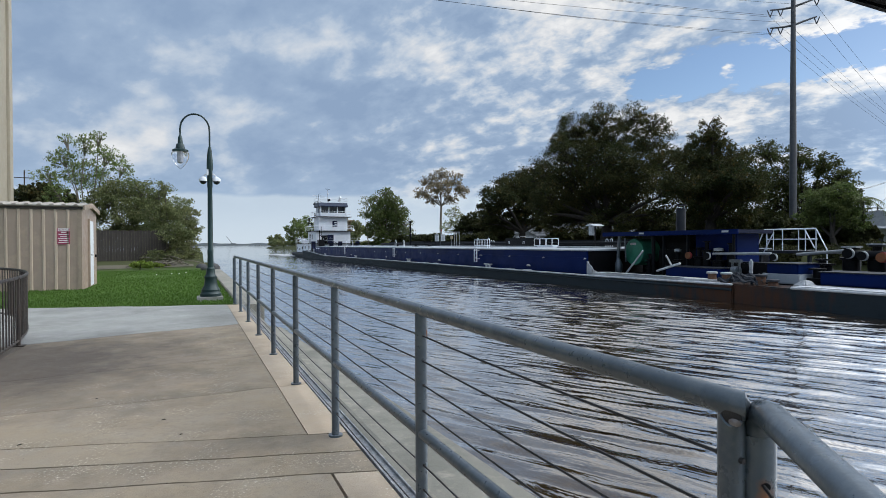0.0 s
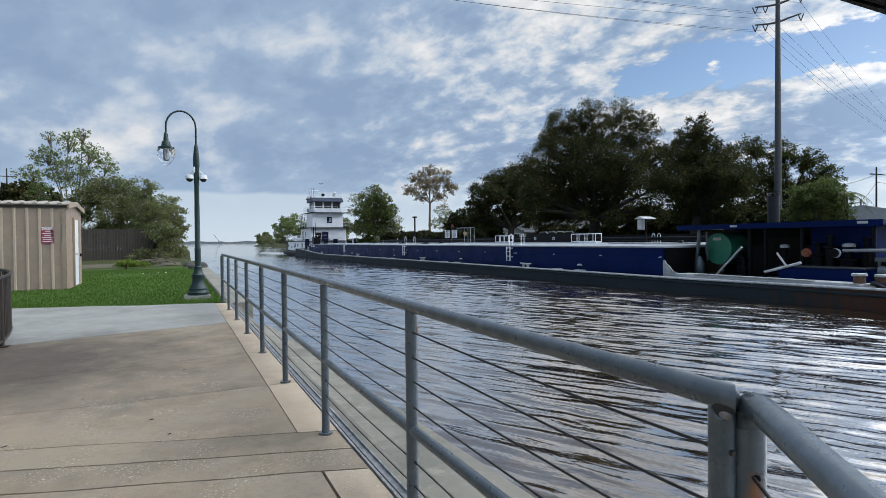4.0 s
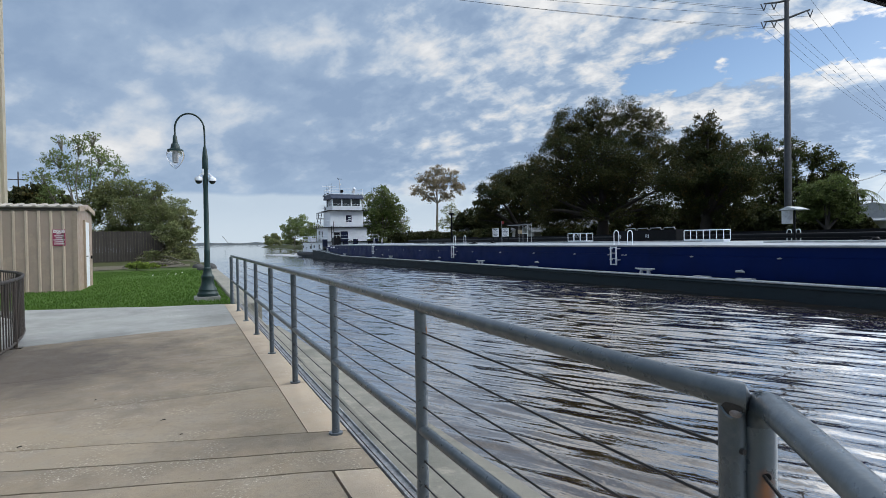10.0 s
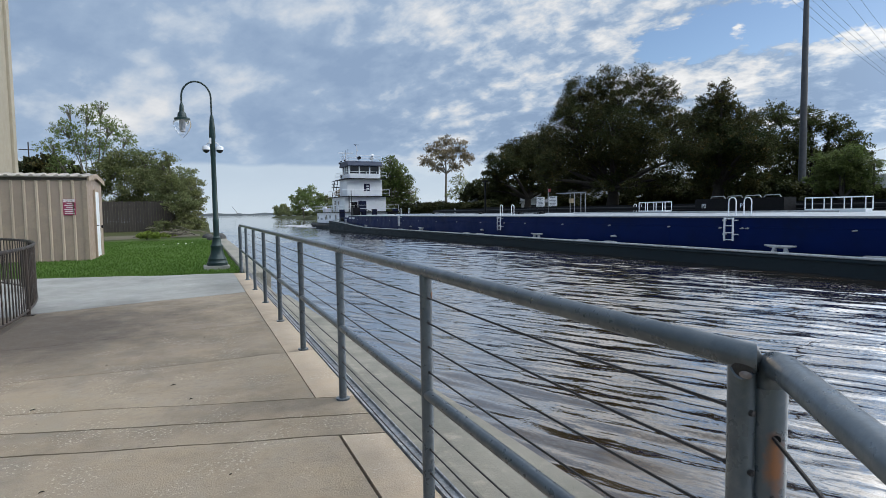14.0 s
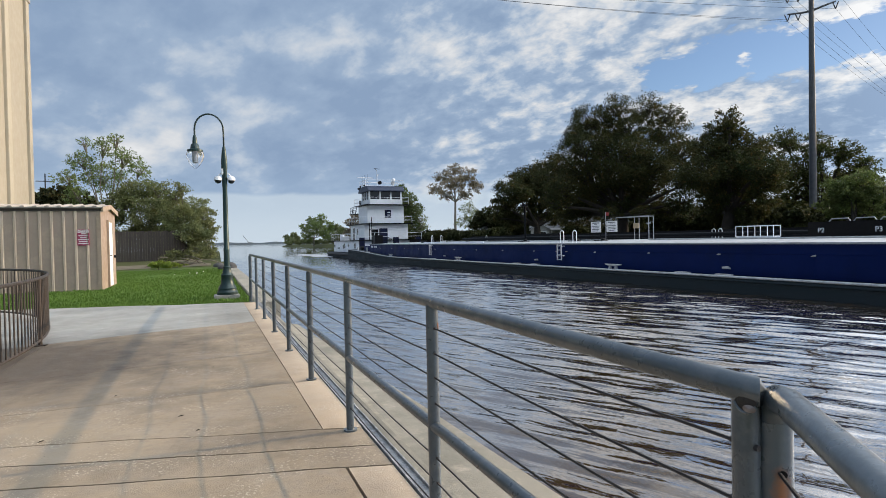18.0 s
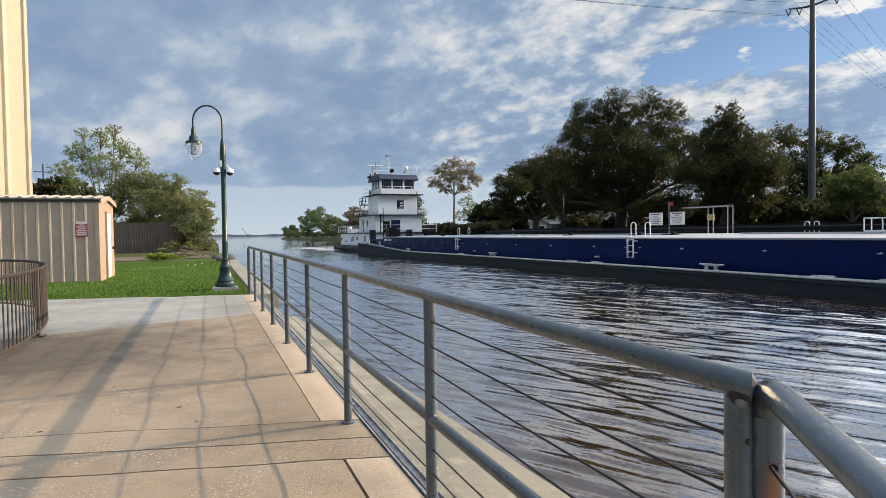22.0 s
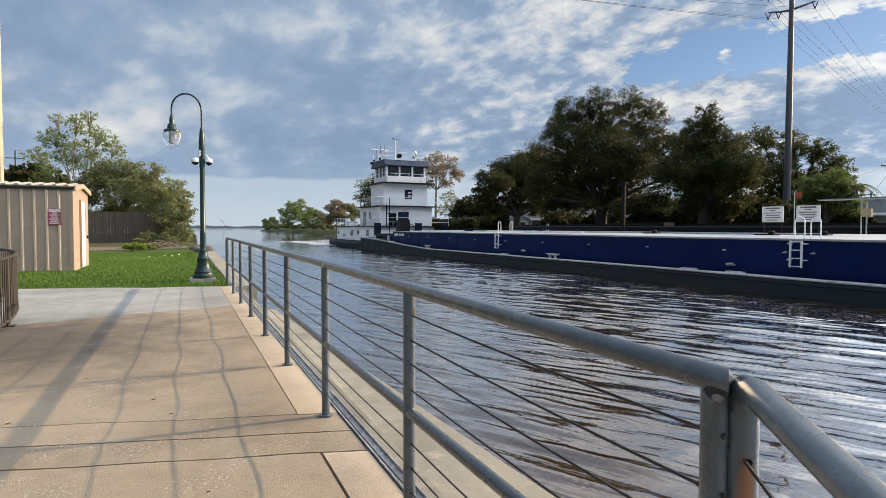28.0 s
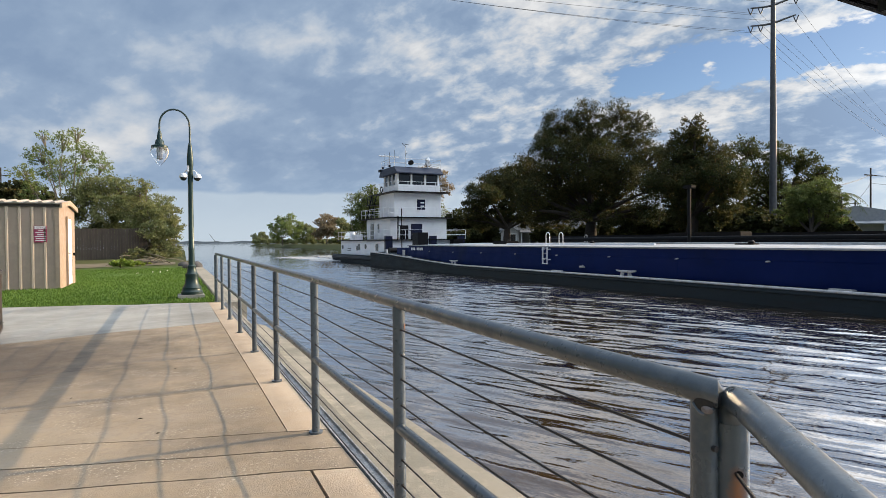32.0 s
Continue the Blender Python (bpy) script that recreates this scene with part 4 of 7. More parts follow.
# ---- curved iron fence on the walkway ----
def build_fence():
    """An oval fence; only its river side stands in the walkway."""
    fence = thing("iron_fence", "curved brown-black iron picket fence round a planter", "fence")
    cx, cy, A, B, TOP = -4.71, 7.70, 2.80, 5.75, 0.845
    oval = lambda a, k=1.0: (cx + A * k * math.cos(radians(a)), cy + B * k * math.sin(radians(a)))
    arc, step = [(-62.0, oval(-62.0))], 0.0
    for i in range(1, 1441):
        a = -62.0 + i * 0.1
        q = oval(a)
        step += math.dist(q, oval(a - 0.1))
        if step >= 0.125:
            arc.append((a, q))
            step = 0.0
    line = [oval(a) for a in np.arange(-62, 82.1, 3)]
    part("rail", Geo().tube([(x, y, TOP) for x, y in line], 0.021, 8), IRON, fence)
    part("rail", Geo().tube([(x, y, 0.07) for x, y in line], 0.016, 8), IRON, fence)
    for i, (a, (x, y)) in enumerate(arc):
        post = i % 19 == 11
        part("post" if post else "picket", Geo().tube([(x, y, 0.0 if post else 0.06), (x, y, TOP)], 0.024 if post else 0.0085, 8 if post else 6), IRON, fence)
        if post:
            part("base_plate", Geo().box(x - 0.07, x + 0.07, y - 0.06, y + 0.06, 0, 0.012), IRON, fence)
    g = Geo().lathe(0, 0, [(0.80, -0.05), (0.80, 0.07), (0.76, 0.11), (0.4, 0.14), (0.05, 0.15)], 40)
    g.v = [(cx + A * x, cy + B * y, z) for x, y, z in g.v]
    solo("planter_bed", g, MULCH, "low dark mulch bed inside the iron fence", "planter")

build_fence()


# ---- canopy of a boat dock beside the walkway ----
def build_canopy():
    b = thing("dock_canopy", "dark flat boat dock canopy on steel posts", "canopy")
    part("roof", Geo().box(4.6, 9.0, -3.0, 3.26, 3.42, 3.56), BLACK, b, bevel=0.01)
    part("fascia", Geo().add([(4.6, 3.265, 3.40), (9.0, 3.45, 3.40), (9.0, 3.265, 3.40), (4.6, 3.265, 3.58), (9.0, 3.45, 3.58), (9.0, 3.265, 3.58)],
         [(0, 2, 1), (3, 4, 5), (0, 1, 4, 3), (1, 2, 5, 4), (2, 0, 3, 5)]), BLACK, b, smooth=False)
    part("floodlight", Geo().box(5.80, 5.93, 2.98, 3.08, 3.24, 3.36).box(5.85, 5.88, 3.0, 3.06, 3.36, 3.42), STACKGREY, b, "small dark floodlight under the canopy edge", bevel=0.01)
    for x, y in ((8.8, -0.9), (8.8, -2.8), (5.0, -2.8), (5.0, -0.9)):
        part("post", Geo().tube([(x, y, -3.3), (x, y, 3.42)], 0.06, 10), BLACK, b)


build_canopy()


# ---- trees ----
def crown_mesh(name, lobes, n, size, material, seed, flat=0.8, fill=0.35, thin=0.6, body=0.22):
    """Leaves in sub-clumps spread over the lobes (x, y, z, r)."""
    rs = np.random.RandomState(seed)
    lobes = np.array(lobes, float)
    subs = []
    for x, y, z, r in lobes:
        k = max(14, int(20 + 12 * r))
        d = rs.normal(size=(k, 3))
        d /= np.linalg.norm(d, axis=1)[:, None]
        rad = r * (fill + (1.08 - fill) * rs.rand(k) ** 0.55)
        c = np.array([x, y, z]) + d * rad[:, None] * [1, 1, flat]
        subs.append(np.c_[c, r * rs.uniform(0.16, 0.38, k)])
    subs = np.concatenate(subs)
    zz = subs[:, 2]
    top = np.clip((zz - zz.mean()) / (zz.max() - zz.mean() + 1e-6), 0, 1)
    p = subs[:, 3] ** 2 * (1 - thin * top ** 1.5) * rs.uniform(0.35, 1.4, len(subs))
    idx = rs.choice(len(subs), n, p=p / p.sum())
    d = rs.normal(size=(n, 3))
    d /= np.linalg.norm(d, axis=1)[:, None]
    d *= (rs.rand(n) ** 0.6 * rs.uniform(0.7, 1.25, n))[:, None] * [1.15, 1.15, 0.8]
    c = subs[idx, :3] + d * subs[idx, 3][:, None]
    # a third of the leaves fill the lobes between the clumps
    inner = np.nonzero(rs.rand(n) < body)[0]
    w = lobes[:, 3] ** 3
    li = rs.choice(len(lobes), len(inner), p=w / w.sum())
    d = rs.normal(size=(len(inner), 3))
    d /= np.linalg.norm(d, axis=1)[:, None]
    c[inner] = lobes[li, :3] + d * (lobes[li, 3] * rs.rand(len(inner)) ** 0.45 * 0.98)[:, None] * [1, 1, flat]
    loose = rs.rand(n) < 0.05
    c[loose] += rs.normal(size=(loose.sum(), 3)) * 0.05 * lobes[:, 3].mean()
    a = rs.normal(size=(n, 3))
    a /= np.linalg.norm(a, axis=1)[:, None]
    b = np.cross(a, rs.normal(size=(n, 3)))
    b /= np.linalg.norm(b, axis=1)[:, None]
    s = size * rs.uniform(0.55, 1.3, n)[:, None]
    return quads_mesh(name, c, a * s, b * s * 0.6, material), subs


def tree(label, base, lobes, n, size, leaf, seed, trunk_r=0.5, fork=0.3, category="tree", fill=0.35, twigs=0.35, bark=None, body=0.22):
    bark = bark or BARK
    rs = random.Random(seed)
    base = Vector(base)
    t = thing("shrub" if category == "shrub" else "tree", label, category, Matrix.Translation(base), group="shrubs along the banks" if category == "shrub" else "trees along the river")
    rel = [(x - base.x, y - base.y, z - base.z, r) for x, y, z, r in lobes]
    me, subs = crown_mesh("crown", rel, n, size, leaf, seed, fill=fill, body=body)
    cr = new("crown", me)
    cr.parent = t
    top = max(z + r for _, _, z, r in rel)
    fk = Vector((0, 0, top * fork))
    g = Geo().tube([(0, 0, -0.4), (0.03 * top * rs.uniform(-1, 1), 0.03 * top * rs.uniform(-1, 1), fk.z * 0.5), fk], [trunk_r * 1.25, trunk_r, trunk_r * 0.8], 10)
    part("trunk", g, bark, t)
    limbs = Geo()
    for x, y, z, r in rel:
        e = Vector((x, y, z))
        m = fk.lerp(e, 0.5) + Vector((rs.uniform(-.3, .3), rs.uniform(-.3, .3), rs.uniform(0, .5)))
        limbs.tube([fk, m, e], [trunk_r * 0.5, trunk_r * 0.3, trunk_r * 0.1], 6)
        for s in subs:
            if rs.random() < twigs and (Vector(s[:3]) - e).length < r * 1.05:
                limbs.tube([e.lerp(m, 0.3), e.lerp(Vector(s[:3]), 0.5) + Vector((0, 0, 0.1 * r)), s[:3]], [trunk_r * 0.1, trunk_r * 0.07, trunk_r * 0.03], 4)
    part("limb", limbs, bark, t)
    return t


def lobes_at(dist, rows, spread=2.0, seed=0):
    """Lobes by bearing, height angle and angular radius at a distance."""
    rs = random.Random(seed)
    out = []
    for az, el, r in rows:
        d = dist + rs.uniform(-spread, spread)
        p = polar(az, d)
        out.append((p.x, p.y, 1.25 + d * math.tan(radians(el)), d * math.tan(radians(r))))
    return out


def palm(base, height):
    t = thing("palm_tree", "slim palm with drooping green fronds", "palm tree", Matrix.Translation(base))
    part("trunk", Geo().tube([(0, 0, -0.3), (0.1, 0, height * 0.5), (0.05, 0, height)], [0.2, 0.15, 0.13], 10), BARK, t)
    rs = random.Random(77)
    for k in range(15):
        a, up = 2 * math.pi * k / 15 + rs.uniform(-0.2, 0.2), rs.uniform(0.2, 1.1)
        pts = [Vector((0.05 + math.cos(a) * 1.9 * u, math.sin(a) * 1.9 * u, height + up * 1.7 * u - 2.1 * u * u)) for u in [i / 8 for i in range(9)]]
        g = Geo().tube(pts, [0.03, 0.028, 0.026, 0.024, 0.02, 0.017, 0.014, 0.01, 0.005], 4)
        side = Vector((-math.sin(a), math.cos(a), 0))
        for i in range(1, 9):
            d = (pts[i] - pts[i - 1]).normalized()
            for sg in (-1, 1):
                for h in (0, 0.5):
                    o = pts[i - 1].lerp(pts[i], h)
                    e = o + side * sg * 0.5 * (1.1 - i / 12) + d * 0.2 - Vector((0, 0, 0.22))
                    g.add([o - d * 0.03, o + d * 0.03, e], [(0, 1, 2)])
        part("frond", g, MIDLEAF, t, smooth=False)
    return t


def build_trees():
    # live oaks on the far bank
    oak = "broad dark live oak on the far bank"
    tree(oak, polar(39.5, 73, 0), lobes_at(73, [(35.6, 8.4, 2.2), (43.2, 9.3, 2.0), (33.4, 6.2, 2.2), (39, 7.3, 3.0), (42.5, 6.0, 2.9), (36, 5.5, 2.6), (44.8, 7.2, 2.0), (39.5, 4.2, 2.2), (34, 4.4, 2.0), (45, 4.6, 2.0), (37, 3.2, 1.8), (41.5, 3.3, 1.6), (35, 2.8, 1.3), (33.2, 3.0, 1.2), (39.5, 2.7, 1.3), (42.9, 2.8, 1.2), (44.6, 2.9, 1.3), (34.4, 1.9, 1.2), (36.4, 2.0, 1.2), (38.4, 2.0, 1.1), (41.2, 1.9, 1.2), (43.9, 2.0, 1.2), (45.6, 2.2, 1.2)], 4.5, 1), 150000, 0.070, OAKLEAF, 11, 0.75, 0.22, twigs=0.5)
    tree("airy brown-tipped crown of a live oak", polar(39.6, 75, 0), lobes_at(75, [(36.8, 10.8, 1.9), (39.2, 11.9, 1.7), (41.8, 11.5, 1.6), (43.8, 10.9, 1.2), (35.4, 10.0, 1.1), (40.2, 9.8, 1.8), (38.2, 9.4, 1.8)], 3, 31), 34000, 0.062, OAKLEAF, 51, 0.4, 0.45, fill=0.45, twigs=0.9, body=0.2)
    tree(oak, polar(31.5, 84, 0), lobes_at(84, [(30.6, 5.6, 1.9), (32.6, 5.8, 1.9), (29.2, 4.4, 1.6), (28.0, 3.2, 1.2), (31.5, 3.8, 1.6), (33.5, 3.9, 1.5), (29.3, 2.6, 1.2), (27.5, 2.0, 0.8), (29.2, 1.6, 1.0), (33.4, 1.9, 1.1), (31.2, 2.4, 1.1)], 3, 2), 76000, 0.075, OAKLEAF, 12, 0.55, 0.22)
    tree("dark live oak with an upright top on the far bank", polar(48.6, 64, 0), lobes_at(64, [(48.7, 9.9, 1.2), (48.2, 8.7, 1.5), (47.0, 7.4, 1.8), (50.2, 7.2, 1.8), (48.8, 6.0, 2.5), (46.6, 5.4, 2.0), (51.2, 5.4, 2.0), (49, 3.9, 1.9), (47.2, 3.2, 1.5), (51, 3.2, 1.6), (47.6, 1.8, 1.3), (50.2, 1.8, 1.3)], 3, 3), 94000, 0.066, OAKLEAF, 13, 0.6, 0.25, twigs=0.5)
    tree("thin-crowned live oak beside the power pole", polar(55.6, 80, 0), lobes_at(80, [(52.8, 7.6, 1.4), (55.2, 7.1, 1.3), (57.0, 6.2, 1.2), (58.4, 5.0, 1.1), (54.0, 5.2, 1.7), (57.6, 4.3, 1.3), (52.2, 4.8, 1.6), (56, 3.6, 1.6), (53.6, 3.0, 1.5), (58.8, 3.6, 1.0)], 2, 4), 36000, 0.080, THINLEAF, 14, 0.5, 0.25, fill=0.55, twigs=0.8)
    tree("green shrubby tree on the far bank", polar(57.6, 57, 0), lobes_at(57, [(56.8, 3.4, 1.3), (58.2, 3.9, 1.2), (57.6, 2.4, 1.5), (59.2, 2.9, 1.0), (59.0, 1.6, 1.2), (56.4, 2.0, 1.2)], 2, 5), 24000, 0.055, MIDLEAF, 15, 0.25, 0.25, fill=0.5)
    palm(polar(59.6, 58, 0), 4.6)
    # added shrubs in darkened leaf imitate the shade below the canopy
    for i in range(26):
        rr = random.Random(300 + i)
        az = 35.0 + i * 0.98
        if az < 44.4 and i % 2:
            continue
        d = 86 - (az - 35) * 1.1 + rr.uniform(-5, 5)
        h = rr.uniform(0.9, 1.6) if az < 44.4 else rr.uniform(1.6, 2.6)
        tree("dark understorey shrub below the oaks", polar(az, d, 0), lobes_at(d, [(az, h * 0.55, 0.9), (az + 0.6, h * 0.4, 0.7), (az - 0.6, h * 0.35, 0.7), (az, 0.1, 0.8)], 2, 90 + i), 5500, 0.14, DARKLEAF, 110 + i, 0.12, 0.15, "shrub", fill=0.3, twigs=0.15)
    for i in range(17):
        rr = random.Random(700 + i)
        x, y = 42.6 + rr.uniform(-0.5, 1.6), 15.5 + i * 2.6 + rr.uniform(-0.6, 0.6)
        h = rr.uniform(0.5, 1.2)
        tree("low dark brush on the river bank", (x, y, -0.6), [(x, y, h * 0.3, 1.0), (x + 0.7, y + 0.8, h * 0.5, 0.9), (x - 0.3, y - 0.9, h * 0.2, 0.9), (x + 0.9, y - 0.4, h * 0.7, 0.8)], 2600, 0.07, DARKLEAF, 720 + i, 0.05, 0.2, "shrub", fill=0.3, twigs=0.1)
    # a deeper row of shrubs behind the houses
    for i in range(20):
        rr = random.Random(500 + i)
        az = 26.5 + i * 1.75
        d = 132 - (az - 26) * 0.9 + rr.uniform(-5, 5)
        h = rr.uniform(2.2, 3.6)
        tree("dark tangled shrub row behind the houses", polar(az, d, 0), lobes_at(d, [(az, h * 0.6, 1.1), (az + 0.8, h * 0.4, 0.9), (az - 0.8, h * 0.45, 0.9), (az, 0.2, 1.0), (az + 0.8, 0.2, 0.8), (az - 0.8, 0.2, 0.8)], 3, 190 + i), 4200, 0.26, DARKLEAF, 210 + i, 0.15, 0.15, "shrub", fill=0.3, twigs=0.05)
    # lone budding tree and shrubs to its side
    tree("tall slender tree with sparse rusty buds", polar(23.5, 150, 0), lobes_at(150, [(23.5, 6.9, 0.8), (22.4, 6.2, 0.9), (24.8, 6.2, 0.95), (23.5, 5.4, 1.1), (21.6, 5.0, 0.8), (25.5, 5.1, 0.8), (22.6, 4.3, 0.7), (24.5, 4.3, 0.7)], 3, 6), 10500, 0.12, BUDLEAF, 16, 0.3, 0.50, fill=0.3, twigs=0.95, bark=TWIGBARK, body=0.1)
    tree("bare twiggy sapling on the far bank", polar(24.8, 140, 0), lobes_at(140, [(24.8, 3.0, 0.8), (25.6, 2.2, 0.8), (24.3, 1.8, 0.8), (26.2, 1.3, 0.6)], 2, 7), 2600, 0.11, OLIVELEAF, 17, 0.15, 0.3, fill=0.6, twigs=0.95, bark=TWIGBARK)
    tree("tall oval leafy green tree on the far bank", polar(18.1, 190, 0), lobes_at(190, [(18.0, 5.0, 0.75), (17.3, 4.3, 0.85), (18.8, 4.2, 0.9), (18.0, 3.4, 1.2), (17.0, 2.9, 1.0), (19.2, 2.9, 1.1), (18.0, 1.9, 1.3), (17.0, 1.3, 1.1), (19.3, 1.3, 1.1), (18.2, 0.6, 1.1)], 4, 8), 22000, 0.19, MIDLEAF, 18, 0.4, 0.15, fill=0.4, twigs=0.6, bark=TWIGBARK)
    tree("bare twiggy bush beside a leafy tree", polar(16.2, 186, 0), lobes_at(186, [(16.2, 4.2, 0.7), (16.0, 3.0, 0.7), (20.2, 2.0, 0.6), (20.3, 1.2, 0.6)], 3, 36), 1400, 0.15, OLIVELEAF, 56, 0.15, 0.2, fill=0.6, twigs=0.95, bark=TWIGBARK)
    far_rows = (("spring-green bankside tree in the distance", 9.6, 235, SPRINGLEAF, [(9.4, 2.1, 0.5), (10.3, 2.2, 0.6), (11.1, 1.6, 0.5), (8.8, 1.4, 0.5), (9.9, 1.3, 0.8), (10.9, 0.7, 0.7), (9.0, 0.6, 0.6)]),
                ("brownish budding bankside tree in the distance", 13.8, 215, BUDLEAF, [(13.7, 2.4, 0.5), (14.4, 2.0, 0.6), (13.1, 1.8, 0.5), (13.8, 1.2, 0.8), (14.6, 0.9, 0.6), (13.0, 0.7, 0.6)]),
                ("olive bankside tree in the distance", 11.9, 240, OLIVELEAF, [(11.8, 1.3, 0.5), (12.4, 1.0, 0.5), (12.0, 0.4, 0.6)]),
                ("low olive wood on the far bank", 7.5, 330, OLIVELEAF, [(7.1, 0.5, 0.35), (7.7, 0.7, 0.35), (8.1, 0.4, 0.35), (7.5, 0.2, 0.4)]),
                ("bare bankside tree in the distance", 15.3, 205, OLIVELEAF, [(15.2, 1.9, 0.5), (15.6, 1.3, 0.6), (15.0, 0.7, 0.6)]))
    for i, (label, az, d, leaf, rows) in enumerate(far_rows):
        tree(label, polar(az, d, 0), lobes_at(d, rows, 4, 20 + i), 9000 if i < 2 else 4000, 0.20, leaf, 30 + i, 0.25, 0.2, fill=0.4, twigs=0.6, bark=TWIGBARK)
    for i in range(14):
        rr = random.Random(820 + i)
        az = 7.4 + i * 0.85
        d = 300 - 9 * i + rr.uniform(-8, 8)
        tree("low brush at the far water's edge", polar(az, d, 0), lobes_at(d, [(az, 0.0, 0.28), (az + 0.3, 0.15 * rr.random(), 0.25), (az - 0.3, 0.1 * rr.random(), 0.25)], 2, 840 + i), 1300, 0.24, OLIVELEAF, 860 + i, 0.1, 0.2, "shrub", fill=0.4, twigs=0.1, bark=TWIGBARK)
    rs = random.Random(4)
    for i in range(9):
        az = 19.5 + i * 1.05
        d = 120 + rs.uniform(-8, 8)
        h = rs.uniform(0.7, 1.3)
        tree("low olive shrub along the far bank", polar(az, d, 0), lobes_at(d, [(az, h * 0.4, 0.7), (az + 0.5, h * 0.5, 0.5), (az - 0.5, h * 0.3, 0.5)], 2, 50 + i), 2600, 0.16, DARKLEAF, 60 + i, 0.12, 0.15, "shrub", fill=0.5, twigs=0.2)
    # near bank, left
    tree("tall airy young tree with fresh leaves", polar(-8.0, 52, 0), lobes_at(52, [(-8.0, 8.4, 1.1), (-9.6, 7.2, 1.1), (-6.4, 7.6, 1.1), (-8.2, 5.8, 1.6), (-10.8, 5.6, 0.9), (-5.2, 6.6, 0.9), (-9.4, 8.7, 0.6), (-7.0, 9.2, 0.6), (-10.2, 4.2, 1.0), (-6.6, 4.6, 1.2)], 2, 9), 9500, 0.052, SPRINGLEAF, 40, 0.13, 0.2, fill=0.5, twigs=0.95, bark=TWIGBARK, body=0.25)
    tree("dense green tree behind the shed", polar(-5.0, 50, 0), lobes_at(50, [(-5.4, 4.9, 1.5), (-3.8, 4.6, 1.4), (-6.6, 3.6, 1.7), (-4.6, 2.8, 1.8), (-2.9, 3.0, 1.3), (-7.6, 2.4, 1.2), (-5.0, 0.8, 1.5), (-3.2, 0.8, 1.4), (-7.0, 0.9, 1.3)], 2, 10), 34000, 0.050, OLIVELEAF, 41, 0.2, 0.2, fill=0.3, twigs=0.6, bark=TWIGBARK)
    tree("olive green bushy tree on the near bank", polar(-1.4, 47, 0), lobes_at(47, [(-2.0, 5.0, 0.8), (-2.6, 4.2, 0.9), (-1.2, 3.4, 1.3), (-0.4, 2.4, 1.2), (-2.4, 2.6, 1.6), (0.1, 1.2, 1.0), (-1.4, 1.0, 1.4), (-3.0, 1.2, 1.2), (-0.6, 0.4, 1.0), (-2.2, -0.4, 1.0), (-0.9, -0.6, 0.9), (0.2, -0.3, 0.7), (-1.6, -1.1, 1.0), (-0.6, -1.1, 0.9), (0.2, -1.0, 0.7), (-2.7, -1.1, 0.9), (-3.4, 0.2, 0.9), (-3.3, -0.6, 1.0), (-3.7, -1.2, 0.8), (-2.9, -0.2, 1.1), (-2.9, -1.2, 0.9)], 2, 11), 44000, 0.046, OLIVELEAF, 42, 0.16, 0.15, fill=0.35, twigs=0.75, bark=TWIGBARK)
    tree("dark rounded tree far behind", polar(-11.2, 95, 0), lobes_at(95, [(-11.0, 4.2, 1.2), (-12.2, 3.8, 1.1), (-9.8, 3.6, 1.2), (-11.2, 2.6, 1.6)], 2, 12), 7000, 0.22, OAKLEAF, 43, 0.4, 0.2)
    for i, (az, d, h) in enumerate(((-4.0, 33, 0.55), (-3.2, 34, 0.35), (-2.6, 36, 0.3))):
        tree("low bright weed clump by the path", polar(az, d, 0), lobes_at(d, [(az, -1.7, h * 0.7), (az + 0.5, -1.8, h * 0.6), (az - 0.5, -1.8, h * 0.6), (az + 0.9, -1.9, h * 0.4)], 0.4, 70 + i), 3600, 0.04, WEEDLEAF, 80 + i, 0.03, 0.1, "shrub", twigs=0.1)
    # brush pile and planting
    g_base = polar(-2.2, 36, 0)
    pile = thing("brush_pile", "heap of cut brown branches by the path", "brush", Matrix.Translation(g_base))
    rr = random.Random(61)
    for k in range(46):
        a, l = rr.uniform(0, 6.28), rr.uniform(0.4, 1.3)
        c = Vector((rr.gauss(0, 0.8), rr.gauss(0, 0.4), 0.05 + abs(rr.gauss(0, 0.22))))
        d = Vector((math.cos(a) * l, math.sin(a) * l * 0.6, rr.uniform(-0.1, 0.3)))
        part("branch", Geo().tube([c - d * 0.5, c + Vector((0, 0, 0.05)), c + d * 0.5], [0.03, 0.025, 0.01], 5), TWIGBARK, pile)
    tree("dark woody shrub growing inside the iron fence", (-3.7, 7.5, 0.1), [(-3.7, 7.4, 0.45, 0.55), (-4.2, 7.9, 0.4, 0.5), (-3.3, 7.9, 0.35, 0.45), (-3.4, 6.9, 0.3, 0.45)], 2600, 0.03, DARKLEAF, 95, 0.06, 0.3, "shrub", fill=0.3, twigs=0.8)
    for k, (x, y) in enumerate(((-0.75, 27.5), (-0.45, 27.2), (-1.3, 26.8), (-0.2, 28.4))):
        solo("paper_scrap", Geo().add([(x, y, 0.0), (x + 0.06, y + 0.03, 0.005), (x + 0.05, y + 0.07, 0.015), (x + 0.01, y + 0.06, 0.01), (x, y, -0.02), (x + 0.06, y + 0.03, -0.015), (x + 0.05, y + 0.07, -0.005), (x + 0.01, y + 0.06, -0.01)],
             [(0, 1, 2, 3), (7, 6, 5, 4), (0, 4, 5, 1), (1, 5, 6, 2), (2, 6, 7, 3), (3, 7, 4, 0)]), SIGNWHITE, "white paper scrap on the lawn", "litter", group="litter on the lawn")
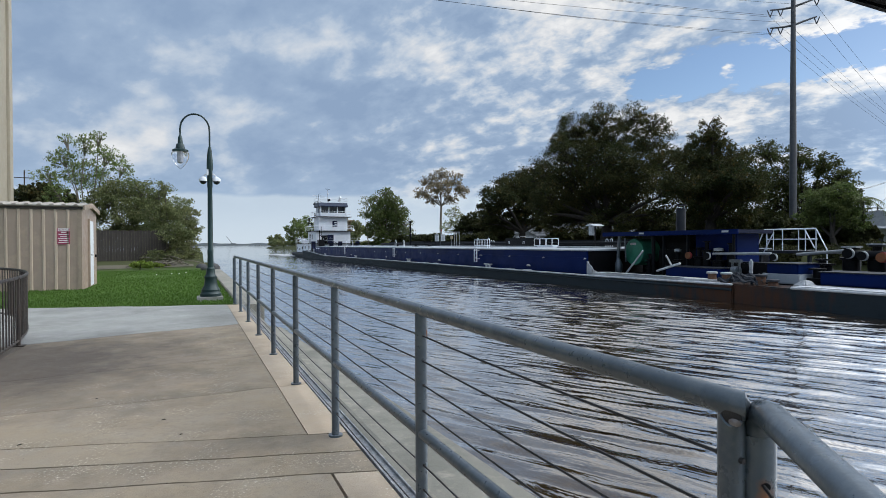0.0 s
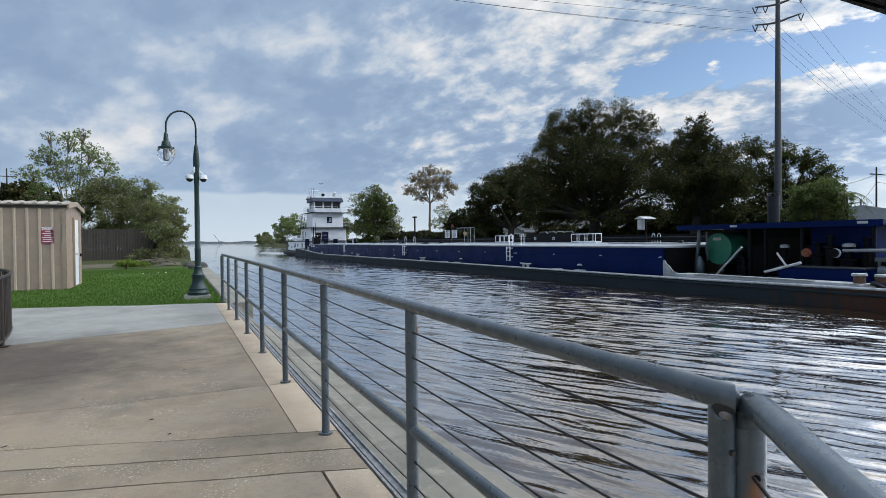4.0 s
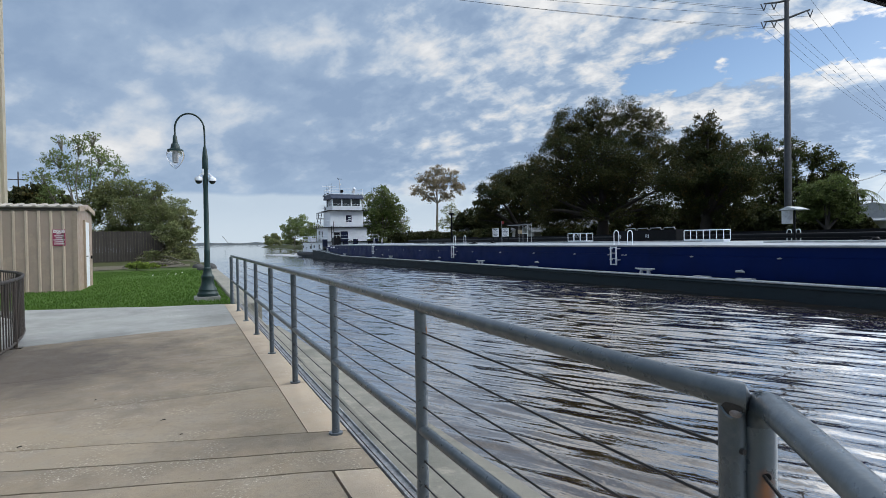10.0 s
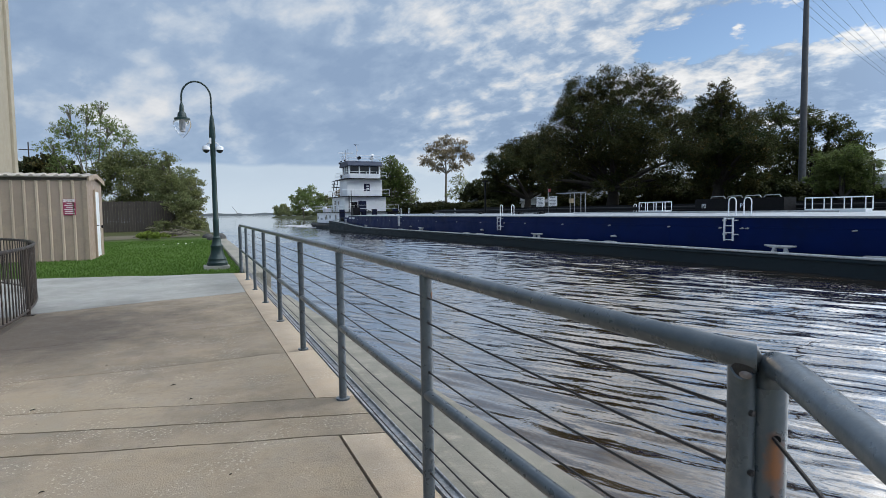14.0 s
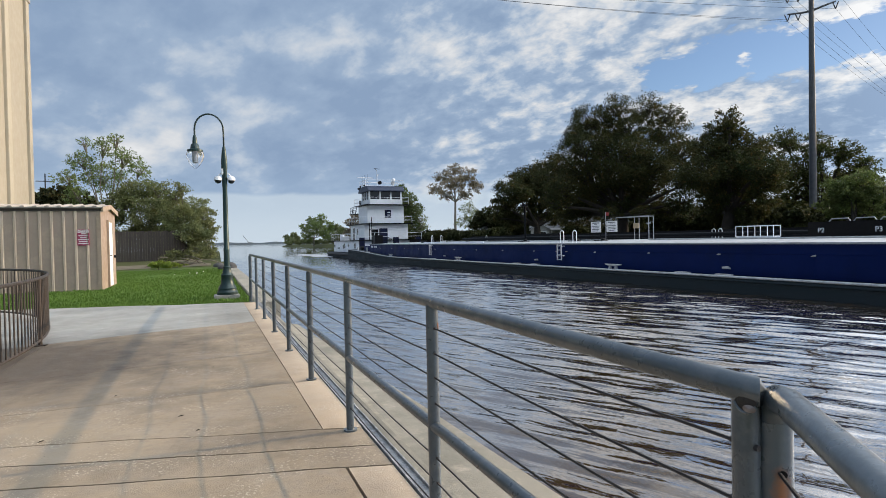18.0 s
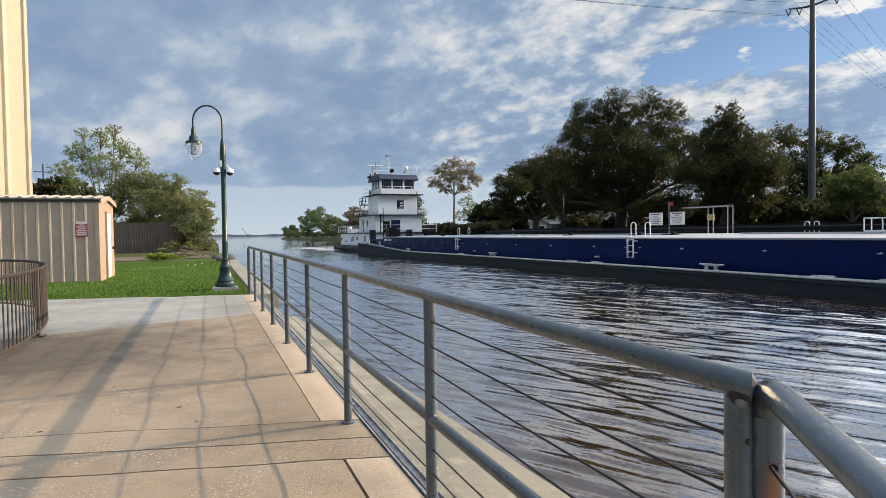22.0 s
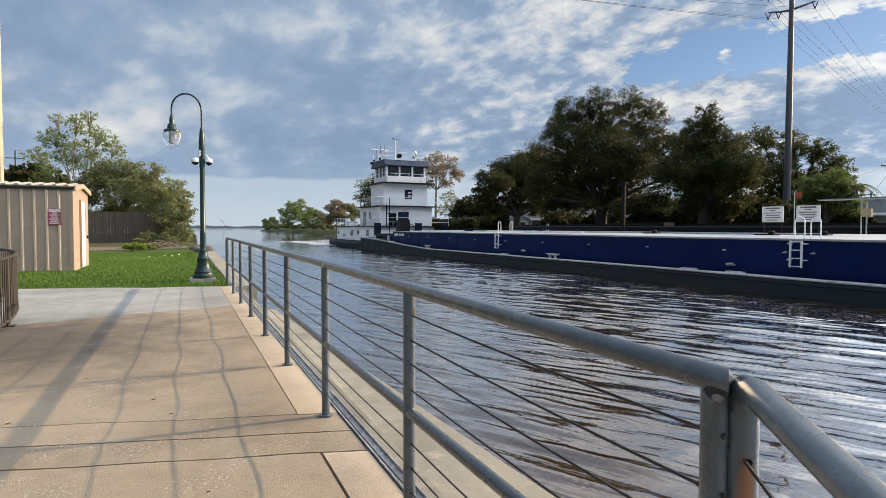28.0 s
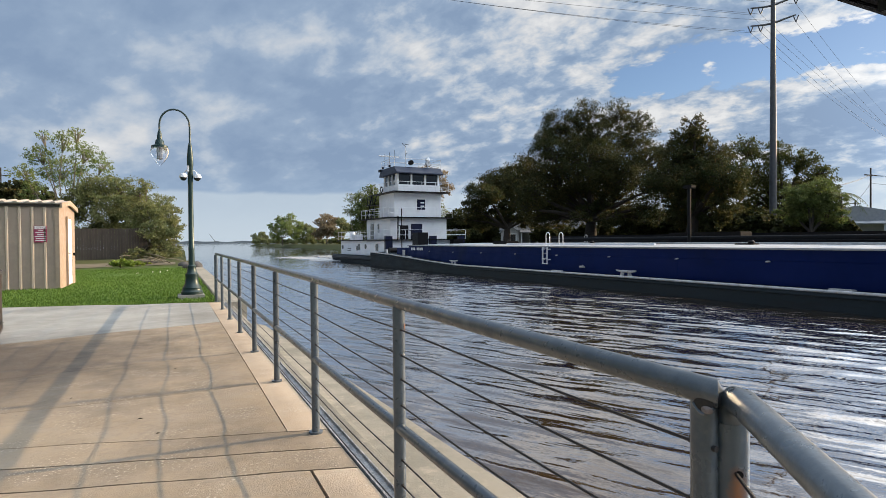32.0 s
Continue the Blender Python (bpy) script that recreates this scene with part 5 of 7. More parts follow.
    for k, (x, y, r) in enumerate(((0.75, 31.0, 0.28), (1.1, 32.2, 0.36), (0.6, 33.5, 0.32), (1.2, 34.6, 0.3))):
        rk = random.Random(k)
        solo("rock", Geo().lathe(0, 0, [(r * 0.9, -0.2), (r, 0.05), (r * 0.85, r * 0.4), (r * 0.5, r * 0.62), (0.05, r * 0.68)], 11), ROCK, "dark rounded rock at the water's edge", "rock", group="rocks along the bank").matrix_world = pose(x, y, 0, rk.uniform(-8, 8), rk.uniform(-8, 8), rk.uniform(0, 90))
    # grass blades on the lawn
    rs = np.random.RandomState(8)
    n = 60000
    y = 12.9 + 19 * rs.rand(n) ** 1.6
    x = -9 + rs.rand(n) * 9.9
    keep = ~((x > -8.2) & (x < -2.75) & (y > 19.4) & (y < 22.5)) & (y > 12.85 + SKEW * (x - 0.7))
    x, y = x[keep], y[keep]
    n = len(x)
    c = np.stack([x, y, np.full(n, -0.03)], 1)
    ang = rs.rand(n) * 6.28
    a = np.stack([np.cos(ang), np.sin(ang), 0 * ang], 1) * 0.008
    b = np.stack([rs.normal(0, 0.008, n), rs.normal(0, 0.008, n), 0.012 + 0.014 * rs.rand(n)], 1)
    tagged(new("lawn_grass", quads_mesh("lawn_grass", c + b * [0, 0, 0.5], a, b, BLADE)), "short bright green mown lawn grass", "grass", kind="stuff")


build_trees()


# ---- far bank: houses, poles, distance ----
def house(label, p, w, d, h, ridge, turn, wallm=None):
    ho = thing("house", label, "house", pose(p.x, p.y, 0.0, 0, 0, turn), group="houses on the far bank")
    part("wall", Geo().box(-w / 2, w / 2, -d / 2, d / 2, -0.5, h), wallm or HOUSEWHITE, ho)
    part("roof", Geo().prism([(-w / 2 - 0.6, h), (w / 2 + 0.6, h), (w / 2 + 0.6, h + 0.15), (0, ridge), (-w / 2 - 0.6, h + 0.15)], lambda u, v, s: (u, -d / 2 - 0.5 + s * (d + 1.0), v)), ROOFGREY, ho)
    for k, x in enumerate((-w * 0.3, 0.0, w * 0.3)):
        wn = part("window" if k != 1 else "door", Geo().box(x - 0.5, x + 0.5, -d / 2 - 0.03, -d / 2 + 0.05, 0.0 if k == 1 else 0.9, 2.1), DARKWOOD, ho)
        part("frame", Geo().box(x - 0.6, x - 0.5, -d / 2 - 0.06, -d / 2, 0.0, 2.2).box(x + 0.5, x + 0.6, -d / 2 - 0.06, -d / 2, 0.0, 2.2).box(x - 0.6, x + 0.6, -d / 2 - 0.06, -d / 2, 2.1, 2.2), WHITE, wn)
    for x in (-w / 2 + 0.2, -w / 6, w / 6, w / 2 - 0.2):
        part("porch_post", Geo().box(x - 0.08, x + 0.08, -d / 2 - 2.0, -d / 2 - 1.84, -0.5, h - 0.1), WHITE, ho)
    part("porch_roof", Geo().prism([(-d / 2 - 2.2, h - 0.25), (-d / 2, h + 0.1), (-d / 2, h + 0.25), (-d / 2 - 2.2, h - 0.1)], lambda u, v, s: (-w / 2 - 0.3 + s * (w + 0.6), u, v)), ROOFGREY, ho)
    return ho


def long_house(label, p, w, d, turn):
    """A low house with its ridge along the bank, a porch on posts and a small white gable at one end."""
    ho = thing("house", label, "house", pose(p.x, p.y, 0.0, 0, 0, turn), group="houses on the far bank")
    part("wall", Geo().box(-w / 2, w / 2, -d / 2, d / 2, -0.5, 2.8), SHADEDSIDING, ho)
    part("roof", Geo().prism([(-d / 2 - 0.5, 2.72), (0, 4.7), (d / 2 + 0.5, 2.72), (d / 2 + 0.5, 2.85), (0, 4.85), (-d / 2 - 0.5, 2.85)], lambda u, v, q: (-w / 2 - 0.5 + q * (w + 1.0), u, v)), SHADEDROOF, ho)
    part("porch_roof", Geo().prism([(-d / 2 - 2.4, 2.35), (-d / 2 - 0.3, 2.72), (-d / 2 - 0.3, 2.86), (-d / 2 - 2.4, 2.47)], lambda u, v, q: (-w / 2 + 3.0 + q * (w - 2.6), u, v)), SHADEDROOF, ho)
    part("porch_floor", Geo().box(-w / 2 + 3.0, w / 2 + 0.3, -d / 2 - 2.3, -d / 2, -0.5, 0.25), FENCEWOOD, ho)
    for k in range(6):
        x = -w / 2 + 3.2 + k * (w - 3.2) / 5
        part("porch_post", Geo().box(x - 0.08, x + 0.08, -d / 2 - 2.25, -d / 2 - 2.09, 0.25, 2.4), WHITE, ho)
    gb = part("gable_front", Geo().prism([(-w / 2 - 0.2, -0.5), (-w / 2 + 2.8, -0.5), (-w / 2 + 2.8, 2.5), (-w / 2 + 1.3, 3.5), (-w / 2 - 0.2, 2.5)], lambda u, v, q: (u, -d / 2 - 2.2 + 2.2 * q, v)), SHADEDSIDING, ho, "white gabled front room")
    part("gable_roof", Geo().prism([(-w / 2 - 0.5, 2.36), (-w / 2 + 1.3, 3.56), (-w / 2 + 3.1, 2.36), (-w / 2 + 3.1, 2.50), (-w / 2 + 1.3, 3.70), (-w / 2 - 0.5, 2.50)], lambda u, v, q: (u, -d / 2 - 2.5 + 3.0 * q, v)), ROOFGREY, gb)
    for x, z0, face in ((-w / 2 + 1.7, 0.2, -d / 2 - 2.2), (-w / 2 + 5.2, 0.3, -d / 2), (-w / 2 + 8.0, 0.9, -d / 2), (-w / 2 + 10.6, 0.3, -d / 2), (-w / 2 + 13.4, 0.9, -d / 2)):
        wn = part("window" if z0 > 0.5 else "door", Geo().box(x - 0.55, x + 0.55, face - 0.03, face + 0.05, z0, 2.15), DARKWOOD, ho)
        part("frame", Geo().box(x - 0.65, x - 0.55, face - 0.06, face, z0 - 0.1, 2.25).box(x + 0.55, x + 0.65, face - 0.06, face, z0 - 0.1, 2.25).box(x - 0.55, x + 0.55, face - 0.06, face, 2.15, 2.25), WHITE, wn)
    return ho


def build_far_bank():
    long_house("long white wooden house with a shaded porch under the oaks", polar(35.4, 103), 15.5, 8, -33)
    house("pale house with a low grey roof behind shrubs", polar(28.6, 140), 14, 10, 3.4, 8.3, -20)
    house("white house seen between the oak trunks", polar(42.6, 104), 6, 5, 2.6, 3.8, -42)
    house("long grey-roofed house near the road", polar(60.6, 88), 16, 8, 2.9, 4.9, -60)
    house("white house far along the bank", polar(20.6, 170), 10, 7, 2.6, 4.0, -15)
    # power pole with two cross-arms, insulators and wires
    base = polar(54.85, 75)
    pole = thing("power_pole", "tall dark steel power pole with two cross-arms", "utility pole", pose(base.x, base.y, 0, 0, 0, -38))
    part("mast", Geo().tube([(0, 0, -0.5), (0, 0, 14), (0, 0, 29.5)], [0.40, 0.33, 0.22], 14), STEELPOLE, pole)
    ends = []
    for z in (25.2, 27.2):
        for sx in (-1, 1):
            a = part("cross_arm", Geo().tube([(0, 0, z), (sx * 1.0, 0, z + (0.35 if sx > 0 else -0.1)), (sx * 2.3, 0, z + (0.75 if sx > 0 else -0.1))], [0.13, 0.11, 0.08], 8), STEELPOLE, pole)
            for k in ((0.75, 1.0) if sx > 0 else (0.55, 1.0)):
                px, pz = sx * 2.3 * k, z + (0.7 * k if sx > 0 else -0.1)
                if sx > 0 and k < 1:
                    continue
                for q in (-0.28, 0.28):
                    part("insulator", Geo().tube([(px + q, 0, pz), (px, 0, pz - 0.75)], 0.06, 8), STEELPOLE, a)
                ends.append((px, pz - 0.75))
    M = pole.matrix_world
    wires = thing("power_wires", "thin sagging power wires", "wires")
    left_end, right_end = Vector((-75, 49.5, 25)), Vector((218, 96, 25))
    for i, (px, pz) in enumerate(ends):
        p = M @ Vector((px, 0, pz))
        for e, sag in ((left_end + Vector((px * 0.9, px * 1.3, (pz - 25))), 3.0), (right_end + Vector((px, px, pz - 26)), 3.5)):
            pts = [p.lerp(e, k / 20) - Vector((0, 0, sag * 4 * (k / 20) * (1 - k / 20))) for k in range(21)]
            part("wire", Geo().tube(pts, 0.014, 5), BLACK, wires)
    for az, d, h in ((-12.2, 140, 16.0), (61.6, 110, 11.7), (60.6, 130, 8.0)):
        p = polar(az, d)
        tp = thing("utility_pole", "thin wooden utility pole with one cross-arm", "utility pole", pose(p.x, p.y, 0))
        part("mast", Geo().tube([(0, 0, -0.5), (0, 0, h)], [0.16, 0.11], 8), BARK, tp)
        part("cross_arm", Geo().box(-1.6, 1.6, -0.06, 0.06, h * 0.90, h * 0.90 + 0.16), BARK, tp)
    lines = thing("service_wires", "thin dark service wires between wooden poles", "wires")
    for k, z in enumerate((10.6, 10.7, 9.4)):
        p, e = polar(61.6, 110, z), (polar(56.5, 74, 6.5) if k < 2 else polar(60.6, 130, 7.2)) + Vector((0, 0.5 * k, 0))
        q = polar(70.0, 120, z)
        for u, v, sag in ((p, e, 0.6), (p, q, 0.8)):
            part("wire", Geo().tube([u.lerp(v, i / 12) - Vector((0, 0, sag * 4 * (i / 12) * (1 - i / 12))) for i in range(13)], 0.022, 5), BLACK, lines)
    # wooden fence and path behind the lawn
    fence = thing("board_fence", "weathered grey wooden board fence behind the shed", "fence")
    for i in range(44):
        x = -9.0 + i * 0.17
        part("board", Geo().box(x, x + 0.16, 46.0, 46.04, -0.1, 2.25 + 0.03 * math.sin(i * 2.1)), FENCEWOOD, fence, smooth=False)
    for z in (0.5, 1.8):
        part("fence_rail", Geo().box(-9.0, -1.5, 46.05, 46.13, z, z + 0.09), FENCEWOOD, fence)
    nx, ny = 20, 6
    v = []
    for j in range(ny + 1):
        for i in range(nx + 1):
            x = -9 + 9.2 * i / nx
            y = 33.0 + 0.22 * (x + 9) + (4.2 - 0.12 * (x + 9)) * j / ny + 0.25 * math.sin(x * 1.7)
            v.append((x, y, ground_height(x, y) + 0.03))
    f = [(j * (nx + 1) + i, j * (nx + 1) + i + 1, (j + 1) * (nx + 1) + i + 1, (j + 1) * (nx + 1) + i) for j in range(ny) for i in range(nx)]
    solo("dirt_path", Geo().add(v, f), SOIL, "pale dirt track along the bank", "path", kind="structure")
    # far shore with a small crane
    shore = thing("far_shore", "low hazy wooded shore far across the water", "shore", kind="structure")
    rs = random.Random(9)
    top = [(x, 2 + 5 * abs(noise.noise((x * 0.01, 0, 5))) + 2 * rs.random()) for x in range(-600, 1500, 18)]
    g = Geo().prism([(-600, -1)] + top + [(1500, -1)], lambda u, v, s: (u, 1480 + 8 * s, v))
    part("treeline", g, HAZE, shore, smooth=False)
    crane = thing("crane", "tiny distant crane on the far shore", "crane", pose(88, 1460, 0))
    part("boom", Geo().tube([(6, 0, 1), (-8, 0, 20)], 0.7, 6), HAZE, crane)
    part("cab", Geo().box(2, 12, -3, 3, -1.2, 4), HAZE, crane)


# distance haze is put into this blue-grey colour of wood and crane
HAZE = mat("haze_tinted_shore", (0.12, 0.15, 0.18), (0.10, 0.13, 0.15), 1.0, scale=0.05, bump=0)
build_far_bank()


# ---- vessels: x runs forward along the barge, y away from the walkway ----
def barge_pose(t):
    u = (t - 16) / 16
    return pose(19.1235 + 0.1462 * u - 0.1024 * u * u, 13.0099 - 24.8267 * u - 0.2826 * u * u, 0, 0, 0,
                -90 + 1.7465 + 0.5433 * u - 0.5032 * u * u)


def build_barge():
    b = thing("tank_barge", "long navy-blue tank barge with black hull and pale deck", "barge", barge_pose(0))
    # hull with a rising raked stern
    side = [(-65.0, -1.0), (-60.5, -2.2), (21.62, -2.2), (21.62, -0.38), (14.0, -0.45), (-48.0, -0.46), (-52.0, -0.32), (-56.2, -0.12), (-60.0, 0.04), (-65.0, 0.18)]
    part("hull", Geo().prism(side, lambda u, v, s: (u, 16.0 * s, v)), RUSTYHULL, b, "rust-streaked black hull", bevel=0.04)
    lip = [(21.62, -0.38), (14.0, -0.45), (-48.0, -0.46), (-52.0, -0.32), (-56.2, -0.12), (-60.0, 0.04), (-65.0, 0.18)]
    part("gunwale", Geo().tube([(u, 0.0, v) for u, v in lip], 0.045, 8), WHITE_D, b, "worn white gunwale edge")
    part("rub_rail", Geo().tube([(21.6, -0.02, -0.58), (-48.0, -0.02, -0.62), (-64.9, -0.02, 0.0)], 0.05, 8), HULLBLACK, b)
    # trunk
    t = part("trunk", Geo().box(-57.4, 12.0, 0.7, 15.3, -0.46, 0.80), NAVY, b, "navy blue cargo trunk side", bevel=0.03)
    part("trunk_deck", Geo().prism([(0.62, 0.80), (0.62, 0.87), (8.0, 0.98), (15.38, 0.87), (15.38, 0.80)], lambda u, v, s: (-57.5 + 69.6 * s, u, v)), DECKGREY, b, "pale grey trunk deck", bevel=0.01)
    part("weld_line", Geo().tube([(-57.3, 0.695, 0.40), (11.95, 0.695, 0.44)], 0.008, 4), NAVY, t)
    part("trunk_end", Geo().box(12.0, 12.03, 0.78, 15.2, -0.44, 0.79), BLACK, t, "black end wall of the trunk")
    for k, s in enumerate([11.88 - 3.95 * i for i in range(8)] + [-21.72 - 3.95 * i for i in range(9)] + [-0.2, -1.2, -18.33, -19.3]):
        part("stud", Geo().tube([(s - 0.10, 0.66, 0.37), (s + 0.02, 0.64, 0.39), (s + 0.08, 0.66, 0.39)], [0.015, 0.035, 0.02], 8), WHITE_D, t)
        if k % 3 == 1:
            part("paint_run", Geo().box(s - 0.012, s + 0.012, 0.695, 0.7, -0.35, 0.35), NAVY, t)
    for s in (-0.70, -18.83, -38.38):
        lad = part("ladder", Geo().box(s - 0.22, s - 0.17, 0.50, 0.56, -0.12, 0.80).box(s + 0.17, s + 0.22, 0.50, 0.56, -0.12, 0.80), WHITE, b, "white steel ladder on the trunk side")
        for k in range(4):
            part("rung", Geo().tube([(s - 0.2, 0.53, -0.08 + k * 0.28), (s + 0.2, 0.53, -0.08 + k * 0.28)], 0.018, 6), WHITE, lad)
            if k in (1, 3):
                part("bracket", Geo().box(s - 0.32, s - 0.22, 0.54, 0.70, -0.06 + k * 0.28 - 0.1, k * 0.28 - 0.12).box(s + 0.22, s + 0.32, 0.54, 0.70, -0.06 + k * 0.28 - 0.1, k * 0.28 - 0.12), WHITE, lad)
        for yy in (0.75, 1.65):
            pts = [(s - 0.02 + 0.17 * math.cos(a) * (1 if True else 1), yy, 1.44 + 0.17 * math.sin(a)) for a in [math.pi * k / 10 for k in range(11)]]
            part("handrail_hoop", Geo().tube([(pts[0][0], yy, 0.85)] + pts + [(pts[-1][0], yy, 0.85)], 0.022, 8), WHITE, lad)
    for s in (1.66, -13.9, -32.1, -48.6):
        kv = part("kevel", Geo().tube([(s - 0.60, 0.28, -0.20), (s - 0.3, 0.28, -0.235), (s + 0.3, 0.28, -0.235), (s + 0.60, 0.28, -0.20)], [0.03, 0.06, 0.06, 0.03], 8), WHITE_D, b, "white mooring kevel")
        part("leg", Geo().tube([(s - 0.24, 0.28, -0.46), (s - 0.2, 0.28, -0.24)], [0.10, 0.06], 8), WHITE_D, kv)
        part("leg", Geo().tube([(s + 0.24, 0.28, -0.46), (s + 0.2, 0.28, -0.24)], [0.10, 0.06], 8), WHITE_D, kv)
    for s in (6.93, 4.95, -9.3, -7.2, -20.84, -22.94, -36.85, -56.2):
        z = -0.44 if s > -50 else -0.10
        part("deck_pad", Geo().box(s - 0.35, s + 0.35, 0.02, 0.26, z - 0.02, z + 0.07), WHITE_D, b, bevel=0.01)
    for s in (6.37, -7.45, -21.37, -35.4):
        part("vent", Geo().tube([(s - 0.2, 0.60, -0.16), (s + 0.05, 0.60, -0.14), (s + 0.16, 0.62, -0.18)], [0.05, 0.06, 0.03], 8), WHITE_D, b)
    # pipework and gear on the trunk deck
    part("pipe", Geo().tube([(-50, 9.5, 1.22), (12, 9.5, 1.22)], 0.13, 10), BLACK, b, "long black cargo pipe")
    part("pipe", Geo().tube([(-50, 10.2, 1.18), (12, 10.2, 1.18)], 0.10, 10), BLACK, b)
    part("coaming", Geo().box(-52, 12, 11.5, 11.8, 0.9, 1.50), BLACK, b, "black coaming plate along the deck")
    part("hose", Geo().tube([(-44 + i, 5.2 + 0.3 * math.sin(i * 0.6), 0.98) for i in range(0, 24)], 0.05, 6), WHITE_D, b)
    part("hose", Geo().tube([(-16 + i, 4.6 + 0.25 * math.sin(i * 0.5), 1.0) for i in range(0, 18)], 0.045, 6), WHITE_D, b)
    part("deck_beam", Geo().box(-46, -33, 3.0, 3.12, 0.90, 1.0), WHITE, b)
    for s0, s1 in ((-1.2, 1.3), (-11.4, -9.35)):
        h = part("hatch", Geo().box(s0, s1, 6.0, 6.5, 0.92, 1.09), WHITE, b, "white hatch coaming with guard rail", bevel=0.02)
        part("guard_rail", Geo().tube([(s0, 6.0, 1.58), (s1, 6.0, 1.58), (s1, 6.5, 1.58), (s0, 6.5, 1.58), (s0, 6.0, 1.58)], 0.025, 6), WHITE, h)
        for k in range(4):
            for yy in (6.0, 6.5):
                x = s0 + (s1 - s0) * k / 3
                part("stanchion", Geo().tube([(x, yy, 1.05), (x, yy, 1.58)], 0.022, 6), WHITE, h)
    for s0, s1, q, z in ((-9.05, -3.6, 8.0, 1.70), (-38.4, -33.5, 10.0, 1.58)):
        part("pump_box", Geo().box(s0, s1, q, q + 1.0, 0.9, z), BLACK, b, "black machinery box with white marks", bevel=0.03)
    for txt, s in (("P2", -8.85), ("P3", -6.35)):
        c = bpy.data.curves.new("mark", "FONT")
        c.body, c.size, c.extrude = txt, 0.32, 0.004
        c.materials.append(WHITE)
        o = new("mark", c)
        o.parent, o.matrix_local = b, pose(s + 0.3, 7.985, 1.2, 90, 0, 0)
    for s in (-25.35, -23.62):
        sg = part("sign_board", Geo().box(s, s + 1.1, 8.0, 8.04, 1.52, 2.29), SIGNWHITE, b, "white warning board on posts", bevel=0.004)
        for k, w in enumerate((0.74, 0.30, 0.84, 0.66, 0.80, 0.52)):
            z = 2.20 - k * 0.115
            part("text_bar", Geo().box(s + 0.55 - w / 2, s + 0.55 + w / 2, 7.985, 8.0, z - (0.034 if k == 0 else 0.02), z + (0.034 if k == 0 else 0.02)), SIGNGREY, sg, smooth=False)
        for x in (s + 0.08, s + 1.0):
            part("sign_post", Geo().tube([(x, 8.06, 0.9), (x, 8.06, 2.2)], 0.025, 6), BLACK, sg)
    fp = part("flag_pole", Geo().tube([(-23.75, 8.05, 0.9), (-23.75, 8.05, 2.95)], 0.018, 6), WHITE_D, b)
    part("flag", Geo().add([(-23.74, 8.05, 2.68), (-23.60, 8.02, 2.66), (-23.45, 8.07, 2.67), (-23.45, 8.07, 2.92), (-23.60, 8.02, 2.92), (-23.74, 8.05, 2.94),
                            (-23.74, 8.06, 2.68), (-23.60, 8.03, 2.66), (-23.45, 8.08, 2.67), (-23.45, 8.08, 2.92), (-23.60, 8.03, 2.92), (-23.74, 8.06, 2.94)],
         [(0, 1, 4, 5), (1, 2, 3, 4), (11, 10, 7, 6), (10, 9, 8, 7), (0, 6, 7, 1), (1, 7, 8, 2), (2, 8, 9, 3), (3, 9, 10, 4), (4, 10, 11, 5), (5, 11, 6, 0)]), REDPAINT, fp, "small red flag")
    # pipe shelter
    sh = part("shelter_frame", Geo().tube([(-22.6, 8, 2.5), (-19.5, 8, 2.48)], 0.03, 6).tube([(-22.6, 8.4, 2.5), (-19.5, 8.4, 2.48)], 0.03, 6), WHITE_D, b, "thin pipe shelter frame")
    for s in (-20.8, -19.5):
        for yy in (8, 8.4):
            part("upright", Geo().tube([(s, yy, 0.9), (s, yy, 2.5)], 0.025, 6), WHITE_D, sh)
    part("shelter_roof", Geo().box(-22.7, -19.4, 7.95, 8.45, 2.53, 2.545), STEELPOLE, sh)
    part("valve_box", Geo().box(-20.75, -20.35, 7.85, 8.0, 1.72, 2.06), MANILA, sh, "tan instrument box")
    hp = part("hut_post", Geo().tube([(3.7, 8, 0.9), (3.7, 8, 2.5)], 0.05, 8), BLACK, b)
    part("hut_box", Geo().box(3.1, 3.55, 7.9, 8.1, 1.80, 2.45), WHITE_D, hp)
    part("hut_roof", Geo().prism([(3.2, 2.47), (4.15, 2.47), (3.65, 2.63)], lambda u, v, s: (u, 7.5 + 1.0 * s, v)), WHITE_D, hp)
    part("tarp", Geo().box(-49.5, -47.6, 4.0, 5.2, 0.92, 1.15), BLACK, b, "dark folded tarpaulin", bevel=0.08)
    for s in (-47.3, -17.2, -16.7, 1.3, 1.8):
        part("hoop", Geo().tube([(s, 11.0, 0.9)] + [(s + 0.13 - 0.13 * math.cos(a), 11.0, 1.43 + 0.13 * math.sin(a)) for a in [math.pi * k / 8 for k in range(9)]] + [(s + 0.26, 11.0, 0.9)], 0.022, 6), WHITE, b)
    for k in range(4):
        part("box_rail", Geo().tube([(-8.2 + k * 1.1, 8.3, 1.70), (-8.1 + k * 1.1, 8.3, 1.82), (-7.4 + k * 1.1, 8.4, 1.84), (-7.3 + k * 1.1, 8.4, 1.70)], 0.025, 6), WHITE_D, b)
    part("hose", Geo().tube([(5.2 + i * 0.5, 3.6 + 0.5 * math.sin(i * 0.55), 0.97) for i in range(13)], 0.045, 6), WHITE_D, b, "pale hose lying on the deck")
    for s, q in ((-22.6, 4.2), (-20.9, 5.0), (-29.3, 4.4), (-39.6, 4.5), (8.2, 5.6)):
        c = part("deck_fitting", Geo().box(s - 0.45, s + 0.45, q, q + 0.5, 0.90, 0.99), BLACK, b, "low black deck fitting", bevel=0.03)
